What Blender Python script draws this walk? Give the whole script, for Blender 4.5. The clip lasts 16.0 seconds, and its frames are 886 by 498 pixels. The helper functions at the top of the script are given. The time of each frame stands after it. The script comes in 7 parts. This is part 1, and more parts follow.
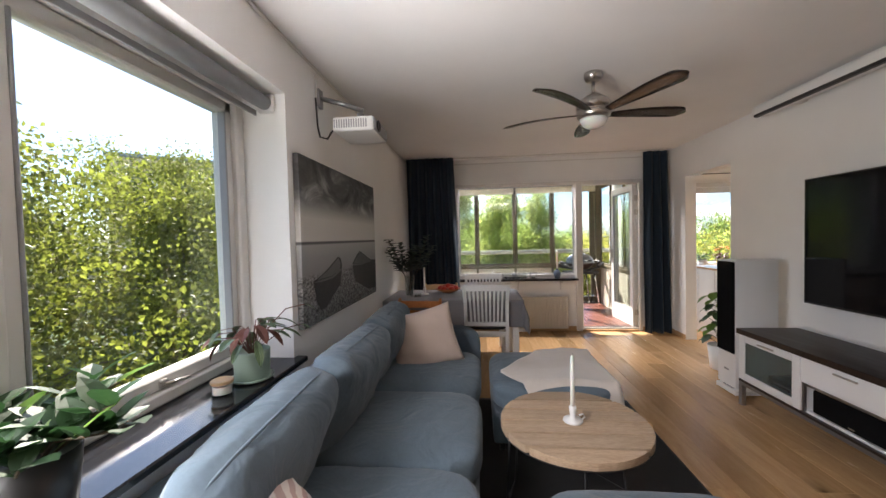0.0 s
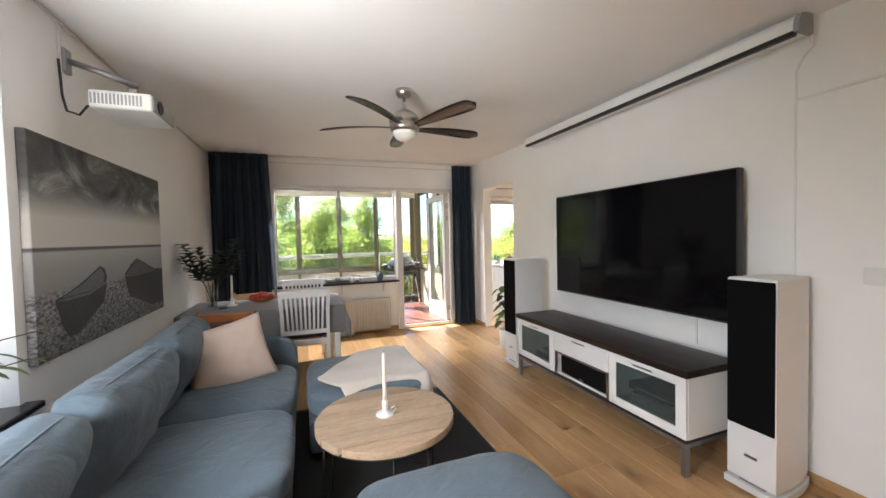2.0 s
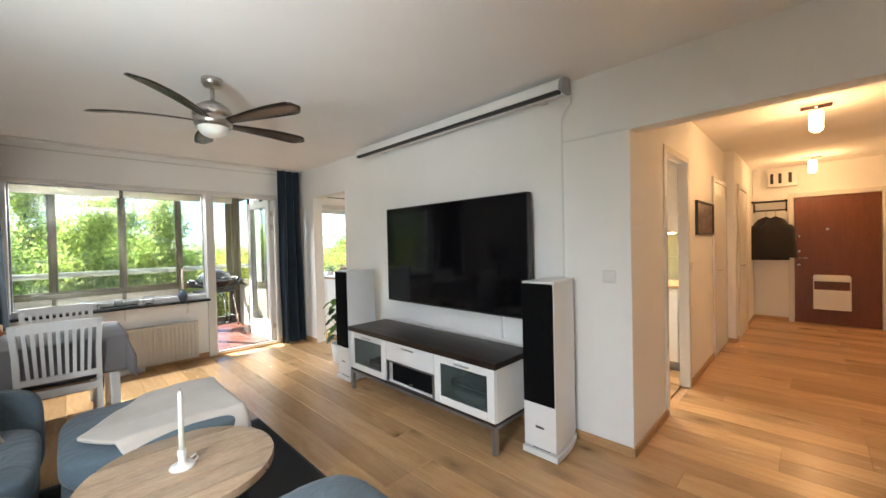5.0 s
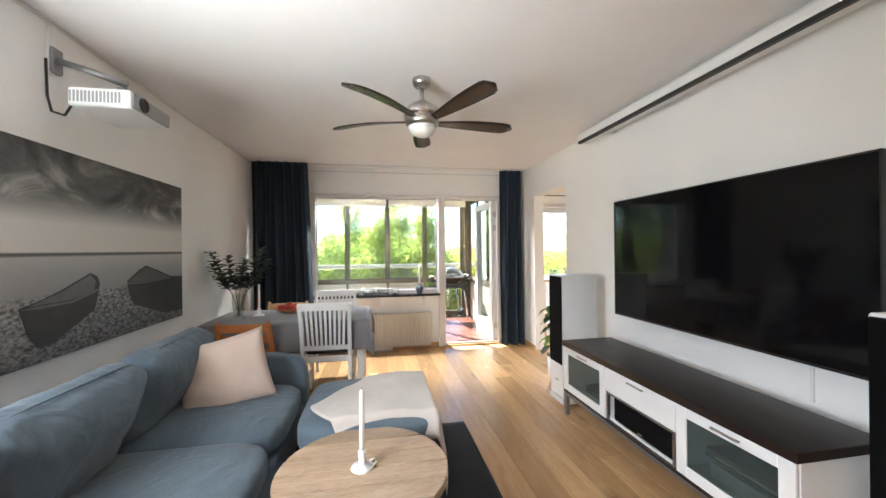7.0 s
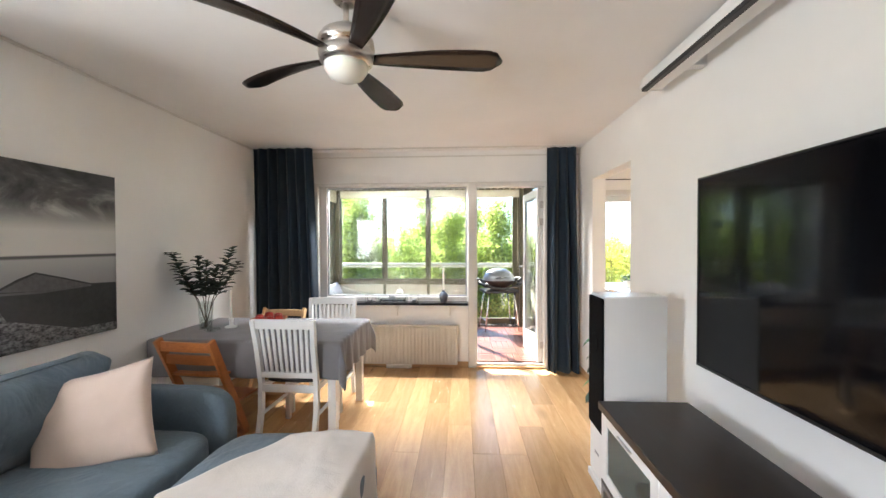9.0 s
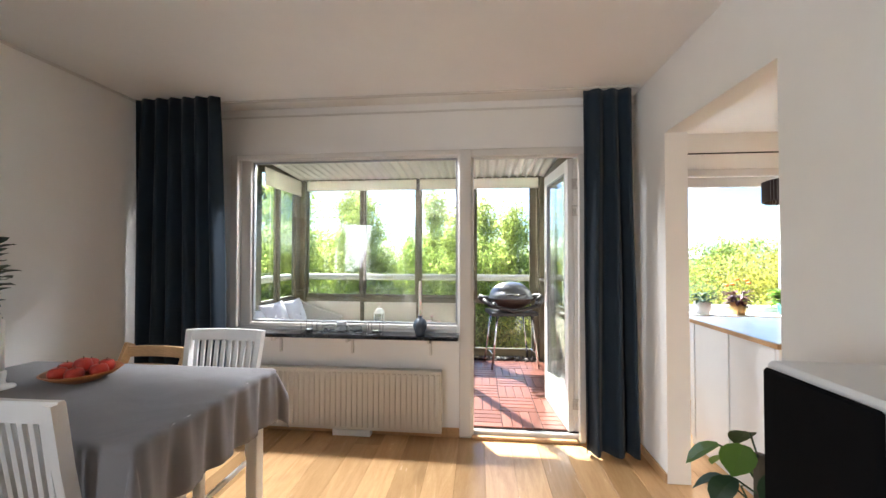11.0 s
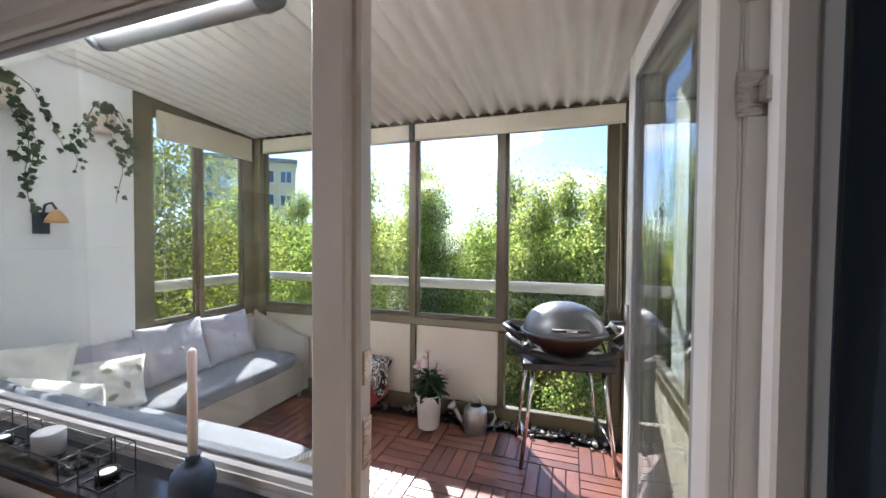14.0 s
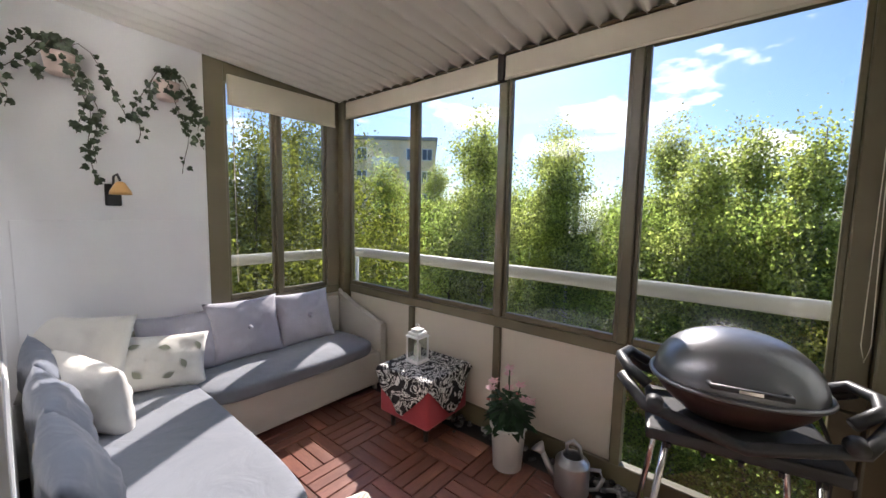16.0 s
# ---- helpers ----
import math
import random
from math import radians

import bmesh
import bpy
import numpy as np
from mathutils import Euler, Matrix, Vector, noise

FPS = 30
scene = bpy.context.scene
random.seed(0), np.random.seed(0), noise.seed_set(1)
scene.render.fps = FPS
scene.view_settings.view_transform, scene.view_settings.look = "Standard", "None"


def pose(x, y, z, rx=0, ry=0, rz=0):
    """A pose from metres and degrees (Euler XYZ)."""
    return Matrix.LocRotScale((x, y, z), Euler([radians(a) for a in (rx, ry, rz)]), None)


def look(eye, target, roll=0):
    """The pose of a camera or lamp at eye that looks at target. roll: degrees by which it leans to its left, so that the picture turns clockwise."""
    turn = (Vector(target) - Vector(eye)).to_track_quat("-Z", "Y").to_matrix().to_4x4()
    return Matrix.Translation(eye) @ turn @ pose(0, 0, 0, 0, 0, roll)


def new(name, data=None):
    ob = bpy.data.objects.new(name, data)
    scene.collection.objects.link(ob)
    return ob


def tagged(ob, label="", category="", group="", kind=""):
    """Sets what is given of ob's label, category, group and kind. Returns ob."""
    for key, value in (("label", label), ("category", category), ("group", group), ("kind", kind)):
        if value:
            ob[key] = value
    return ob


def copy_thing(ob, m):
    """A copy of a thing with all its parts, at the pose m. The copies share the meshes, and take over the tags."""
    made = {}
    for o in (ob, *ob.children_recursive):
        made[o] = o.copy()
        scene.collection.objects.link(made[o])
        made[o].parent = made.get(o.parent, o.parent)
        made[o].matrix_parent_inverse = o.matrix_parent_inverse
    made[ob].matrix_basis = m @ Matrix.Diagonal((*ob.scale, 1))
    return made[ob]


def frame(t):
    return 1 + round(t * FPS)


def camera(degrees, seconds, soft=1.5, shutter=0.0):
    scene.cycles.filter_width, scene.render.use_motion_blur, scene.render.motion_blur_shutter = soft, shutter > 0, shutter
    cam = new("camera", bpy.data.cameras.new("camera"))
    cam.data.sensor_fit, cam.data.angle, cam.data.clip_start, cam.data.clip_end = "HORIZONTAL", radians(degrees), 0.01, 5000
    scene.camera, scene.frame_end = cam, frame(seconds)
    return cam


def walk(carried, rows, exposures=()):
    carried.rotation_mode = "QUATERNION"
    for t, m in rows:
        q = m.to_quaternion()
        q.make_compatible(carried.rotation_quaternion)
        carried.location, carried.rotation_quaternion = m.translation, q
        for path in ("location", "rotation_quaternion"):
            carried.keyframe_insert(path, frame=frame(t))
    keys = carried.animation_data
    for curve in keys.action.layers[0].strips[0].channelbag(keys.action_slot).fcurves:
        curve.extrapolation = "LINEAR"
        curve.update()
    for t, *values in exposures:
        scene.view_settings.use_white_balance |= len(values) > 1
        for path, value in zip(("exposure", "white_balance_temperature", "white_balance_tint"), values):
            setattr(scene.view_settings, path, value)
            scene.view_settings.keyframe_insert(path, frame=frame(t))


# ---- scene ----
EXPOSURES = [(0.0, 1.75, 6700, 15), (0.5, 2.05, 6600, 14), (2.0, 2.42, 6550, 10), (3.2, 2.45, 6300, 6), (5.5, 2.48, 6300, 5), (6.5, 2.65, 6350, 8), (9.0, 2.98, 6350, 9), (11.5, 2.15, 6300, 11),
             (12.0, 1.98, 6200, 12), (13.0, 1.98, 6000, 13), (14.0, 1.6, 6100, 16), (15.0, 1.27, 6350, 17), (16.0, 0.9, 6500, 18)]
cam = camera(99.9, 16.0)
PATH = [
    (0, (0.069, -0.087, 1.383), (-0.12, 1.903, 1.322), -1.4),
    (0.5, (0.08, -0.098, 1.384), (0.147, 1.9, 1.32), -1.4),
    (1, (0.101, -0.111, 1.39), (0.393, 1.867, 1.321), -1.3),
    (1.5, (0.127, -0.123, 1.382), (0.628, 1.813, 1.316), -1.4),
    (2, (0.147, -0.138, 1.386), (0.844, 1.735, 1.321), -1.3),
    (2.5, (0.156, -0.157, 1.389), (1.067, 1.623, 1.327), -1.2),
    (3, (0.186, -0.178, 1.388), (1.302, 1.481, 1.329), -1.2),
    (3.2, (0.192, -0.175, 1.393), (1.379, 1.434, 1.335), -1.2),
    (4.3, (0.194, -0.159, 1.395), (1.657, 1.205, 1.352), -1.3),
    (5.3, (0.192, -0.137, 1.396), (1.533, 1.347, 1.375), -1.3),
    (5.5, (0.204, -0.129, 1.389), (1.454, 1.432, 1.373), -1.2),
    (6, (0.263, -0.084, 1.371), (1.232, 1.666, 1.365), -1.0),
    (6.5, (0.398, 0.037, 1.37), (1.037, 1.932, 1.361), -0.7),
    (7, (0.58, 0.18, 1.374), (0.935, 2.149, 1.376), -0.6),
    (7.5, (0.828, 0.31, 1.398), (1.005, 2.302, 1.395), -0.5),
    (8, (1.006, 0.519, 1.398), (1.08, 2.518, 1.373), -0.4),
    (8.5, (1.208, 0.774, 1.406), (1.161, 2.773, 1.381), -0.2),
    (9, (1.373, 1.073, 1.436), (1.272, 3.07, 1.406), -0.2),
    (9.2, (1.414, 1.206, 1.428), (1.295, 3.203, 1.398), -0.2),
    (11.3, (1.622, 2.817, 1.328), (1.417, 4.806, 1.374), 0.0),
    (11.5, (1.639, 2.966, 1.321), (1.426, 4.954, 1.369), -0.1),
    (12, (1.643, 3.349, 1.319), (1.407, 5.335, 1.363), -0.1),
    (12.5, (1.703, 3.712, 1.308), (1.368, 5.684, 1.339), 0.0),
    (13, (1.782, 4.025, 1.318), (1.319, 5.971, 1.338), 0.5),
    (13.5, (1.898, 4.345, 1.373), (1.335, 6.264, 1.358), 0.4),
    (14, (2.005, 4.634, 1.419), (1.354, 6.525, 1.373), 0.4),
    (14.5, (2.054, 4.887, 1.456), (1.298, 6.737, 1.368), 0.5),
    (15, (2.076, 5.109, 1.46), (1.23, 6.918, 1.363), 0.5),
    (15.5, (2.058, 5.298, 1.458), (1.075, 7.035, 1.328), 0.7),
    (16, (1.986, 5.436, 1.428), (0.71, 6.965, 1.242), 1.1),
]
walk(cam, [(t, look(eye, target, roll)) for t, eye, target, roll in PATH], EXPOSURES)
# world: clear sky with bright cumulus, sun from ahead and left
SUN_DIR = Vector((-0.40, 0.66, 0.64)).normalized()
world = bpy.data.worlds.new("sky")
scene.world = world
world.use_nodes = True
wn, wl = world.node_tree.nodes, world.node_tree.links
wn.clear()
w_out = wn.new("ShaderNodeOutputWorld")
w_bg = wn.new("ShaderNodeBackground")
w_bg.inputs["Strength"].default_value = 0.115
w_sky = wn.new("ShaderNodeTexSky")
w_sky.sky_type = "NISHITA"
w_sky.sun_disc = False
w_sky.sun_elevation = math.asin(SUN_DIR.z)
w_sky.sun_rotation = math.atan2(SUN_DIR.x, SUN_DIR.y)
w_co = wn.new("ShaderNodeTexCoord")
w_map = wn.new("ShaderNodeMapping")
w_map.inputs["Scale"].default_value = (1.0, 1.0, 2.6)
w_noise = wn.new("ShaderNodeTexNoise")
w_noise.inputs["Scale"].default_value = 3.6
w_noise.inputs["Detail"].default_value = 7.0
w_noise.inputs["Roughness"].default_value = 0.55
w_ramp = wn.new("ShaderNodeValToRGB")
w_ramp.color_ramp.elements[0].position = 0.56
w_ramp.color_ramp.elements[1].position = 0.625
w_mix = wn.new("ShaderNodeMix")
w_mix.data_type = "RGBA"
w_mix.inputs["B"].default_value = (9.5, 9.7, 10.0, 1)
wl.new(w_co.outputs["Generated"], w_map.inputs["Vector"])
wl.new(w_map.outputs["Vector"], w_noise.inputs["Vector"])
wl.new(w_noise.outputs["Fac"], w_ramp.inputs["Fac"])
wl.new(w_ramp.outputs["Color"], w_mix.inputs["Factor"])
w_tint = wn.new("ShaderNodeMix")
w_tint.data_type = "RGBA"
w_tint.blend_type = "MULTIPLY"
w_tint.inputs["Factor"].default_value = 1.0
w_tint.inputs["B"].default_value = (0.52, 0.69, 0.97, 1)
wl.new(w_sky.outputs["Color"], w_tint.inputs["A"])
wl.new(w_tint.outputs["Result"], w_mix.inputs["A"])
wl.new(w_mix.outputs["Result"], w_bg.inputs["Color"])
wl.new(w_bg.outputs["Background"], w_out.inputs["Surface"])
sun = new("sun", bpy.data.lights.new("sun", "SUN"))
sun.data.energy = 5.0
sun.data.angle = radians(0.6)
sun.data.color = (1.0, 0.95, 0.86)
sun.matrix_world = look(SUN_DIR * 30, (0, 0, 0))


# area lamps added to fill the rooms in place of sky light
def sky_fill(eye, target, w, h, watts, spread=180.0, color=(0.965, 0.965, 0.975)):
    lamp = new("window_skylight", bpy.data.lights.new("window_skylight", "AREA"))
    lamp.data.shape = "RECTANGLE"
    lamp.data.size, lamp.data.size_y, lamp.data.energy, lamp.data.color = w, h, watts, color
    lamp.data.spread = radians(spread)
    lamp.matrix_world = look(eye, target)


# unseen near half of the left window: one fill aimed up, one down
sky_fill((-1.24, 0.12, 1.50), (-0.40, 1.02, 2.60), 0.75, 1.2, 7.0, 84.0)
sky_fill((-1.25, 0.12, 1.50), (0.30, 1.55, 0.30), 0.75, 1.2, 6.8, 110.0)
# fill outside, hidden above the balcony window head
sky_fill((0.57, 5.60, 2.285), (0.8, 3.2, 0.9), 1.25, 0.07, 32, 150.0)
# fill outside, above the kitchen window head
sky_fill((3.8, 6.95, 2.55), (3.6, 4.8, 0.6), 1.3, 0.4, 40)


# ---- materials ----
class Shade:
    """A principled material with helpers for noise-driven colour, roughness and bump."""

    def __init__(self, name, color, rough=0.5, metal=0.0, **more):
        self.mat = bpy.data.materials.new(name)
        self.mat.use_nodes = True
        self.tree = self.mat.node_tree
        self.bsdf = self.tree.nodes["Principled BSDF"]
        self.out = self.tree.nodes["Material Output"]
        self.set("Base Color", (*color, 1))
        self.set("Roughness", rough)
        self.set("Metallic", metal)
        for key, value in more.items():
            self.set(key.replace("_", " "), value)
        self.coord = None
        self.bump_in = None

    def set(self, key, value):
        self.bsdf.inputs[key].default_value = value
        return self

    def node(self, kind, **values):
        n = self.tree.nodes.new(kind)
        for key, value in values.items():
            n.inputs[key.replace("_", " ")].default_value = value
        return n

    def link(self, a, b):
        self.tree.links.new(a, b)

    def vec(self, scale=(1, 1, 1), space="Object", rand=0.0):
        c = self.node("ShaderNodeTexCoord")
        m = self.node("ShaderNodeMapping", Scale=scale)
        self.link(c.outputs[space], m.inputs["Vector"])
        if rand:
            info = self.node("ShaderNodeObjectInfo")
            mul = self.node("ShaderNodeVectorMath")
            mul.operation = "SCALE"
            mul.inputs[0].default_value = (rand, rand * 0.7, rand * 0.3)
            self.link(info.outputs["Random"], mul.inputs["Scale"])
            self.link(mul.outputs["Vector"], m.inputs["Location"])
        return m.outputs["Vector"]

    def noise(self, scale, detail=4.0, rough=0.55, stretch=(1, 1, 1), rand=0.0, space="Object", distortion=0.0):
        n = self.node("ShaderNodeTexNoise", Scale=scale, Detail=detail, Roughness=rough, Distortion=distortion)
        self.link(self.vec(stretch, space, rand), n.inputs["Vector"])
        return n.outputs["Fac"]

    def ramp(self, fac, stops):
        r = self.node("ShaderNodeValToRGB")
        els = r.color_ramp.elements
        while len(els) < len(stops):
            els.new(0.5)
        for e, (p, c) in zip(els, stops):
            e.position = p
            e.color = (*c, 1)
        self.link(fac, r.inputs["Fac"])
        return r.outputs["Color"]

    def mix(self, fac, a, b, mode="MIX"):
        m = self.node("ShaderNodeMix")
        m.data_type = "RGBA"
        m.blend_type = mode
        for key, value in (("Factor", fac), ("A", a), ("B", b)):
            sock = m.inputs[key] if key == "Factor" else [i for i in m.inputs if i.name == key and i.type == "RGBA"][0]
            if isinstance(value, (int, float)):
                sock.default_value = value
            elif isinstance(value, tuple):
                sock.default_value = (*value, 1)
            else:
                self.link(value, sock)
        return [o for o in m.outputs if o.type == "RGBA"][0]

    def color(self, sock):
        self.link(sock, self.bsdf.inputs["Base Color"])
        return self

    def rough(self, fac, lo, hi):
        r = self.node("ShaderNodeMapRange")
        r.inputs["To Min"].default_value = lo
        r.inputs["To Max"].default_value = hi
        self.link(fac, r.inputs["Value"])
        self.link(r.outputs["Result"], self.bsdf.inputs["Roughness"])
        return self

    def bump(self, fac, strength=0.2, dist=0.01):
        b = self.node("ShaderNodeBump", Strength=strength, Distance=dist)
        self.link(fac, b.inputs["Height"])
        if self.bump_in is not None:
            self.link(self.bump_in, b.inputs["Normal"])
        self.link(b.outputs["Normal"], self.bsdf.inputs["Normal"])
        self.bump_in = b.outputs["Normal"]
        return self

    def vary(self, base, amount=0.12, scale=3.0, fine=60.0, stretch=(1, 1, 1), rand=0.0):
        """Two-scale variation of one base colour."""
        dark = tuple(c * (1 - amount) for c in base)
        light = tuple(min(1, c * (1 + amount)) for c in base)
        a = self.ramp(self.noise(scale, 4, 0.6, stretch, rand), [(0.3, dark), (0.7, light)])
        b = self.noise(fine, 3, 0.6, stretch, rand)
        self.color(self.mix(0.25 * min(1, amount * 6), a, self.ramp(b, [(0.3, dark), (0.7, light)])))
        return self


def paint(name, base, rough=0.6, bump=0.05, grain=220.0, amount=0.03):
    s = Shade(name, base, rough)
    s.vary(base, amount, 1.3, 40)
    s.rough(s.noise(5), rough - 0.08, rough + 0.08)
    s.bump(s.noise(grain, 3), bump, 0.002)
    return s.mat


def cloth(name, base, weave=600.0, amount=0.12, sheen=0.3, bump=0.25, crease=0.0):
    s = Shade(name, base, 0.92)
    s.vary(base, amount, 2.5, 90)
    s.set("Sheen Weight", sheen)
    s.set("Sheen Roughness", 0.5)
    s.bump(s.noise(weave, 2), bump, 0.002)
    if crease:
        s.bump(s.noise(5.0, 3, 0.5, (1, 1, 1), 0, "Object", 1.2), crease, 0.03)
    return s.mat


def metal(name, base, rough=0.3, brushed=0.0):
    s = Shade(name, base, rough, 1.0)
    s.rough(s.noise(40, 3, 0.6, (1, 1, 12) if brushed else (1, 1, 1)), rough * 0.75, rough * 1.3)
    if brushed:
        s.bump(s.noise(300, 2, 0.5, (1, 1, 0.03)), brushed, 0.001)
    return s.mat


def glass(name, tint=(1, 1, 1), gloss=1.0):
    m = bpy.data.materials.new(name)
    m.use_nodes = True
    t = m.node_tree
    t.nodes.clear()
    out = t.nodes.new("ShaderNodeOutputMaterial")
    tr = t.nodes.new("ShaderNodeBsdfTransparent")
    tr.inputs["Color"].default_value = (*tint, 1)
    gl = t.nodes.new("ShaderNodeBsdfGlossy")
    gl.inputs["Roughness"].default_value = 0.005
    fr = t.nodes.new("ShaderNodeLayerWeight")
    fr.inputs["Blend"].default_value = 0.5
    pw = t.nodes.new("ShaderNodeMath")
    pw.operation = "POWER"
    pw.inputs[1].default_value = 4.0
    mul = t.nodes.new("ShaderNodeMath")
    mul.operation = "MULTIPLY_ADD"
    mul.inputs[1].default_value = 0.6 * gloss
    mul.inputs[2].default_value = 0.04 * gloss
    mx = t.nodes.new("ShaderNodeMixShader")
    t.links.new(fr.outputs["Facing"], pw.inputs[0])
    t.links.new(pw.outputs["Value"], mul.inputs[0])
    t.links.new(mul.outputs["Value"], mx.inputs["Fac"])
    t.links.new(tr.outputs["BSDF"], mx.inputs[1])
    t.links.new(gl.outputs["BSDF"], mx.inputs[2])
    t.links.new(mx.outputs["Shader"], out.inputs["Surface"])
    return m


def glow(name, color, strength):
    s = Shade(name, color, 0.5)
    s.set("Emission Color", (*color, 1))
    s.set("Emission Strength", strength)
    return s.mat


def wood(name, dark, light, scale=1.0, rough=0.45, along="y", rand=3.0, knots=False, bump=0.08, streak=0.35, spread=0.085):
    s = Shade(name, light, rough)
    st = {"x": (0.12, 1, 1), "y": (1, 0.12, 1), "z": (1, 1, 0.12)}[along]
    st = tuple(v * scale for v in st)
    fine = tuple(v * 4 for v in st)
    grain = s.noise(14, 6, 0.6, st, rand, "Object", 1.6)
    pores = s.noise(60, 4, 0.6, fine, rand)
    base = s.ramp(grain, [(0.25, dark), (0.75, light)])
    base = s.mix(streak, base, s.ramp(pores, [(0.35, tuple(c * 0.72 for c in dark)), (0.6, light)]))
    info = s.node("ShaderNodeObjectInfo")
    tone = s.ramp(info.outputs["Random"], [(0.0, (0.72, 0.69, 0.64)), (0.5, (0.98, 0.97, 0.95)), (1.0, (1.14, 1.10, 1.05))])
    base = s.mix(1.0, base, tone, "MULTIPLY")
    if knots:
        v = s.node("ShaderNodeTexVoronoi", Scale=2.3, Randomness=1.0)
        s.link(s.vec((1.6, 0.7, 1.0), "Object", rand * 1.7), v.inputs["Vector"])
        k = s.ramp(v.outputs["Distance"], [(0.0, (1, 1, 1)), (0.05, (0.85, 0.85, 0.85)), (0.11, (0.40, 0.40, 0.40)), (0.26, (0, 0, 0))])
        gate = s.ramp(s.noise(1.1, 2, 0.5, (1, 1, 1), rand * 2.3), [(0.38, (0, 0, 0)), (0.46, (1, 1, 1))])
        km = s.mix(1.0, k, gate, "MULTIPLY")
        base = s.mix(km, base, tuple(c * 0.22 for c in dark))
    s.color(base)
    s.rough(grain, rough - 0.8 * spread, rough + 1.2 * spread)
    s.bump(pores, bump, 0.002)
    return s.mat


M = {}
M["wall"] = paint("wall_paint", (0.85, 0.845, 0.83), 0.75, 0.08)
M["ceil"] = paint("ceiling_paint", (0.85, 0.84, 0.83), 0.85, 0.12, 160)
M["white"] = paint("white_lacquer", (0.80, 0.80, 0.79), 0.32, 0.02)
M["trimwhite"] = paint("trim_paint", (0.68, 0.665, 0.64), 0.4, 0.03)
M["plastic"] = paint("white_plastic", (0.76, 0.76, 0.75), 0.38, 0.03)
M["greyplastic"] = paint("grey_plastic", (0.30, 0.31, 0.32), 0.5, 0.05)
M["black"] = paint("black_plastic", (0.018, 0.018, 0.02), 0.45, 0.05)
M["grille"] = cloth("speaker_cloth", (0.005, 0.005, 0.0055), 900, 0.2, 0.0)
M["grille"].node_tree.nodes["Principled BSDF"].inputs["Specular IOR Level"].default_value = 0.08
M["planks"] = wood("oak_planks", (0.52, 0.305, 0.140), (0.71, 0.465, 0.245), 1.0, 0.26, "y", 9.0, True, 0.012, 0.12, 0.025)
M["skirt"] = wood("oak_skirting", (0.40, 0.22, 0.10), (0.58, 0.37, 0.19), 1.0, 0.45, "y", 3.0)
M["tabletop"] = wood("rustic_oak", (0.34, 0.235, 0.15), (0.56, 0.43, 0.31), 1.1, 0.55, "x", 3.0)
M["espresso"] = wood("dark_wood", (0.012, 0.007, 0.006), (0.032, 0.018, 0.014), 1.0, 0.38, "y", 2.0)
M["orangewood"] = wood("orange_beech", (0.36, 0.11, 0.025), (0.55, 0.20, 0.055), 1.0, 0.4, "x", 2.0)
M["palewood"] = wood("pale_beech", (0.50, 0.32, 0.16), (0.68, 0.47, 0.27), 1.0, 0.45, "x", 2.0)
M["sofa"] = cloth("blue_grey_upholstery", (0.108, 0.152, 0.192), 500, 0.22, 0.15, 0.3, 0.7)
M["rug"] = cloth("charcoal_pile", (0.010, 0.010, 0.011), 160, 0.4, 0.12, 1.0)
M["beige"] = cloth("beige_linen", (0.60, 0.48, 0.41), 500, 0.06, 0.2, 0.3, 0.25)
M["throw"] = cloth("cream_wool", (0.62, 0.57, 0.52), 150, 0.10, 0.4, 0.8, 0.2)
M["curtain"] = cloth("navy_curtain", (0.0055, 0.018, 0.034), 500, 0.2, 0.1, 0.2)
M["table_cloth"] = cloth("grey_linen", (0.195, 0.188, 0.198), 450, 0.07, 0.2, 0.3, 0.15)
M["steel"] = metal("brushed_nickel", (0.52, 0.49, 0.46), 0.28, 0.15)
M["chrome"] = metal("chrome", (0.72, 0.72, 0.73), 0.12)
M["greymetal"] = metal("grey_steel", (0.34, 0.34, 0.35), 0.42)
M["blackmetal"] = paint("black_metal", (0.015, 0.015, 0.016), 0.4, 0.05)
M["bladewood"] = wood("walnut_blade", (0.011, 0.007, 0.006), (0.024, 0.014, 0.011), 1.0, 0.25, "x", 2.0, False, 0.02, 0.1, 0.02)
M["screen"] = Shade("tv_panel", (0.004, 0.004, 0.005), 0.08, Specular_IOR_Level=0.25).mat
M["stone"] = Shade("black_stone", (0.010, 0.011, 0.013), 0.12)
M["stone"].vary((0.012, 0.013, 0.016), 0.5, 30, 200)
M["stone"] = M["stone"].mat
M["pane"] = glass("window_glass", (0.94, 0.965, 0.95))
M["thinglass"] = glass("clear_glass", (0.93, 0.95, 0.94), 1.2)
M["frost"] = Shade("frosted_glass", (0.42, 0.50, 0.50), 0.14, Transmission_Weight=0.92, IOR=1.2).mat
M["opal"] = Shade("opal_glass", (0.82, 0.80, 0.76), 0.25, Subsurface_Weight=0.2).mat
M["wax"] = Shade("white_wax", (0.82, 0.79, 0.74), 0.45, Subsurface_Weight=0.15).mat
M["radiator"] = paint("radiator_enamel", (0.62, 0.60, 0.555), 0.4, 0.02)
M["olive"] = paint("olive_bronze_aluminium", (0.115, 0.097, 0.054), 0.42, 0.04)
M["panel"] = paint("beige_board", (0.56, 0.51, 0.42), 0.7, 0.1)
M["blind"] = cloth("cream_blind", (0.66, 0.60, 0.47), 700, 0.05, 0.1, 0.15)
M["roofmetal"] = paint("cream_sheet_metal", (0.79, 0.76, 0.70), 0.5, 0.02)
M["render"] = paint("white_render", (0.83, 0.825, 0.81), 0.9, 0.35, 90)
M["green"] = paint("sage_ceramic", (0.33, 0.42, 0.33), 0.5, 0.05)
M["warm"] = glow("warm_lamp_glass", (1.0, 0.60, 0.26), 5.0)


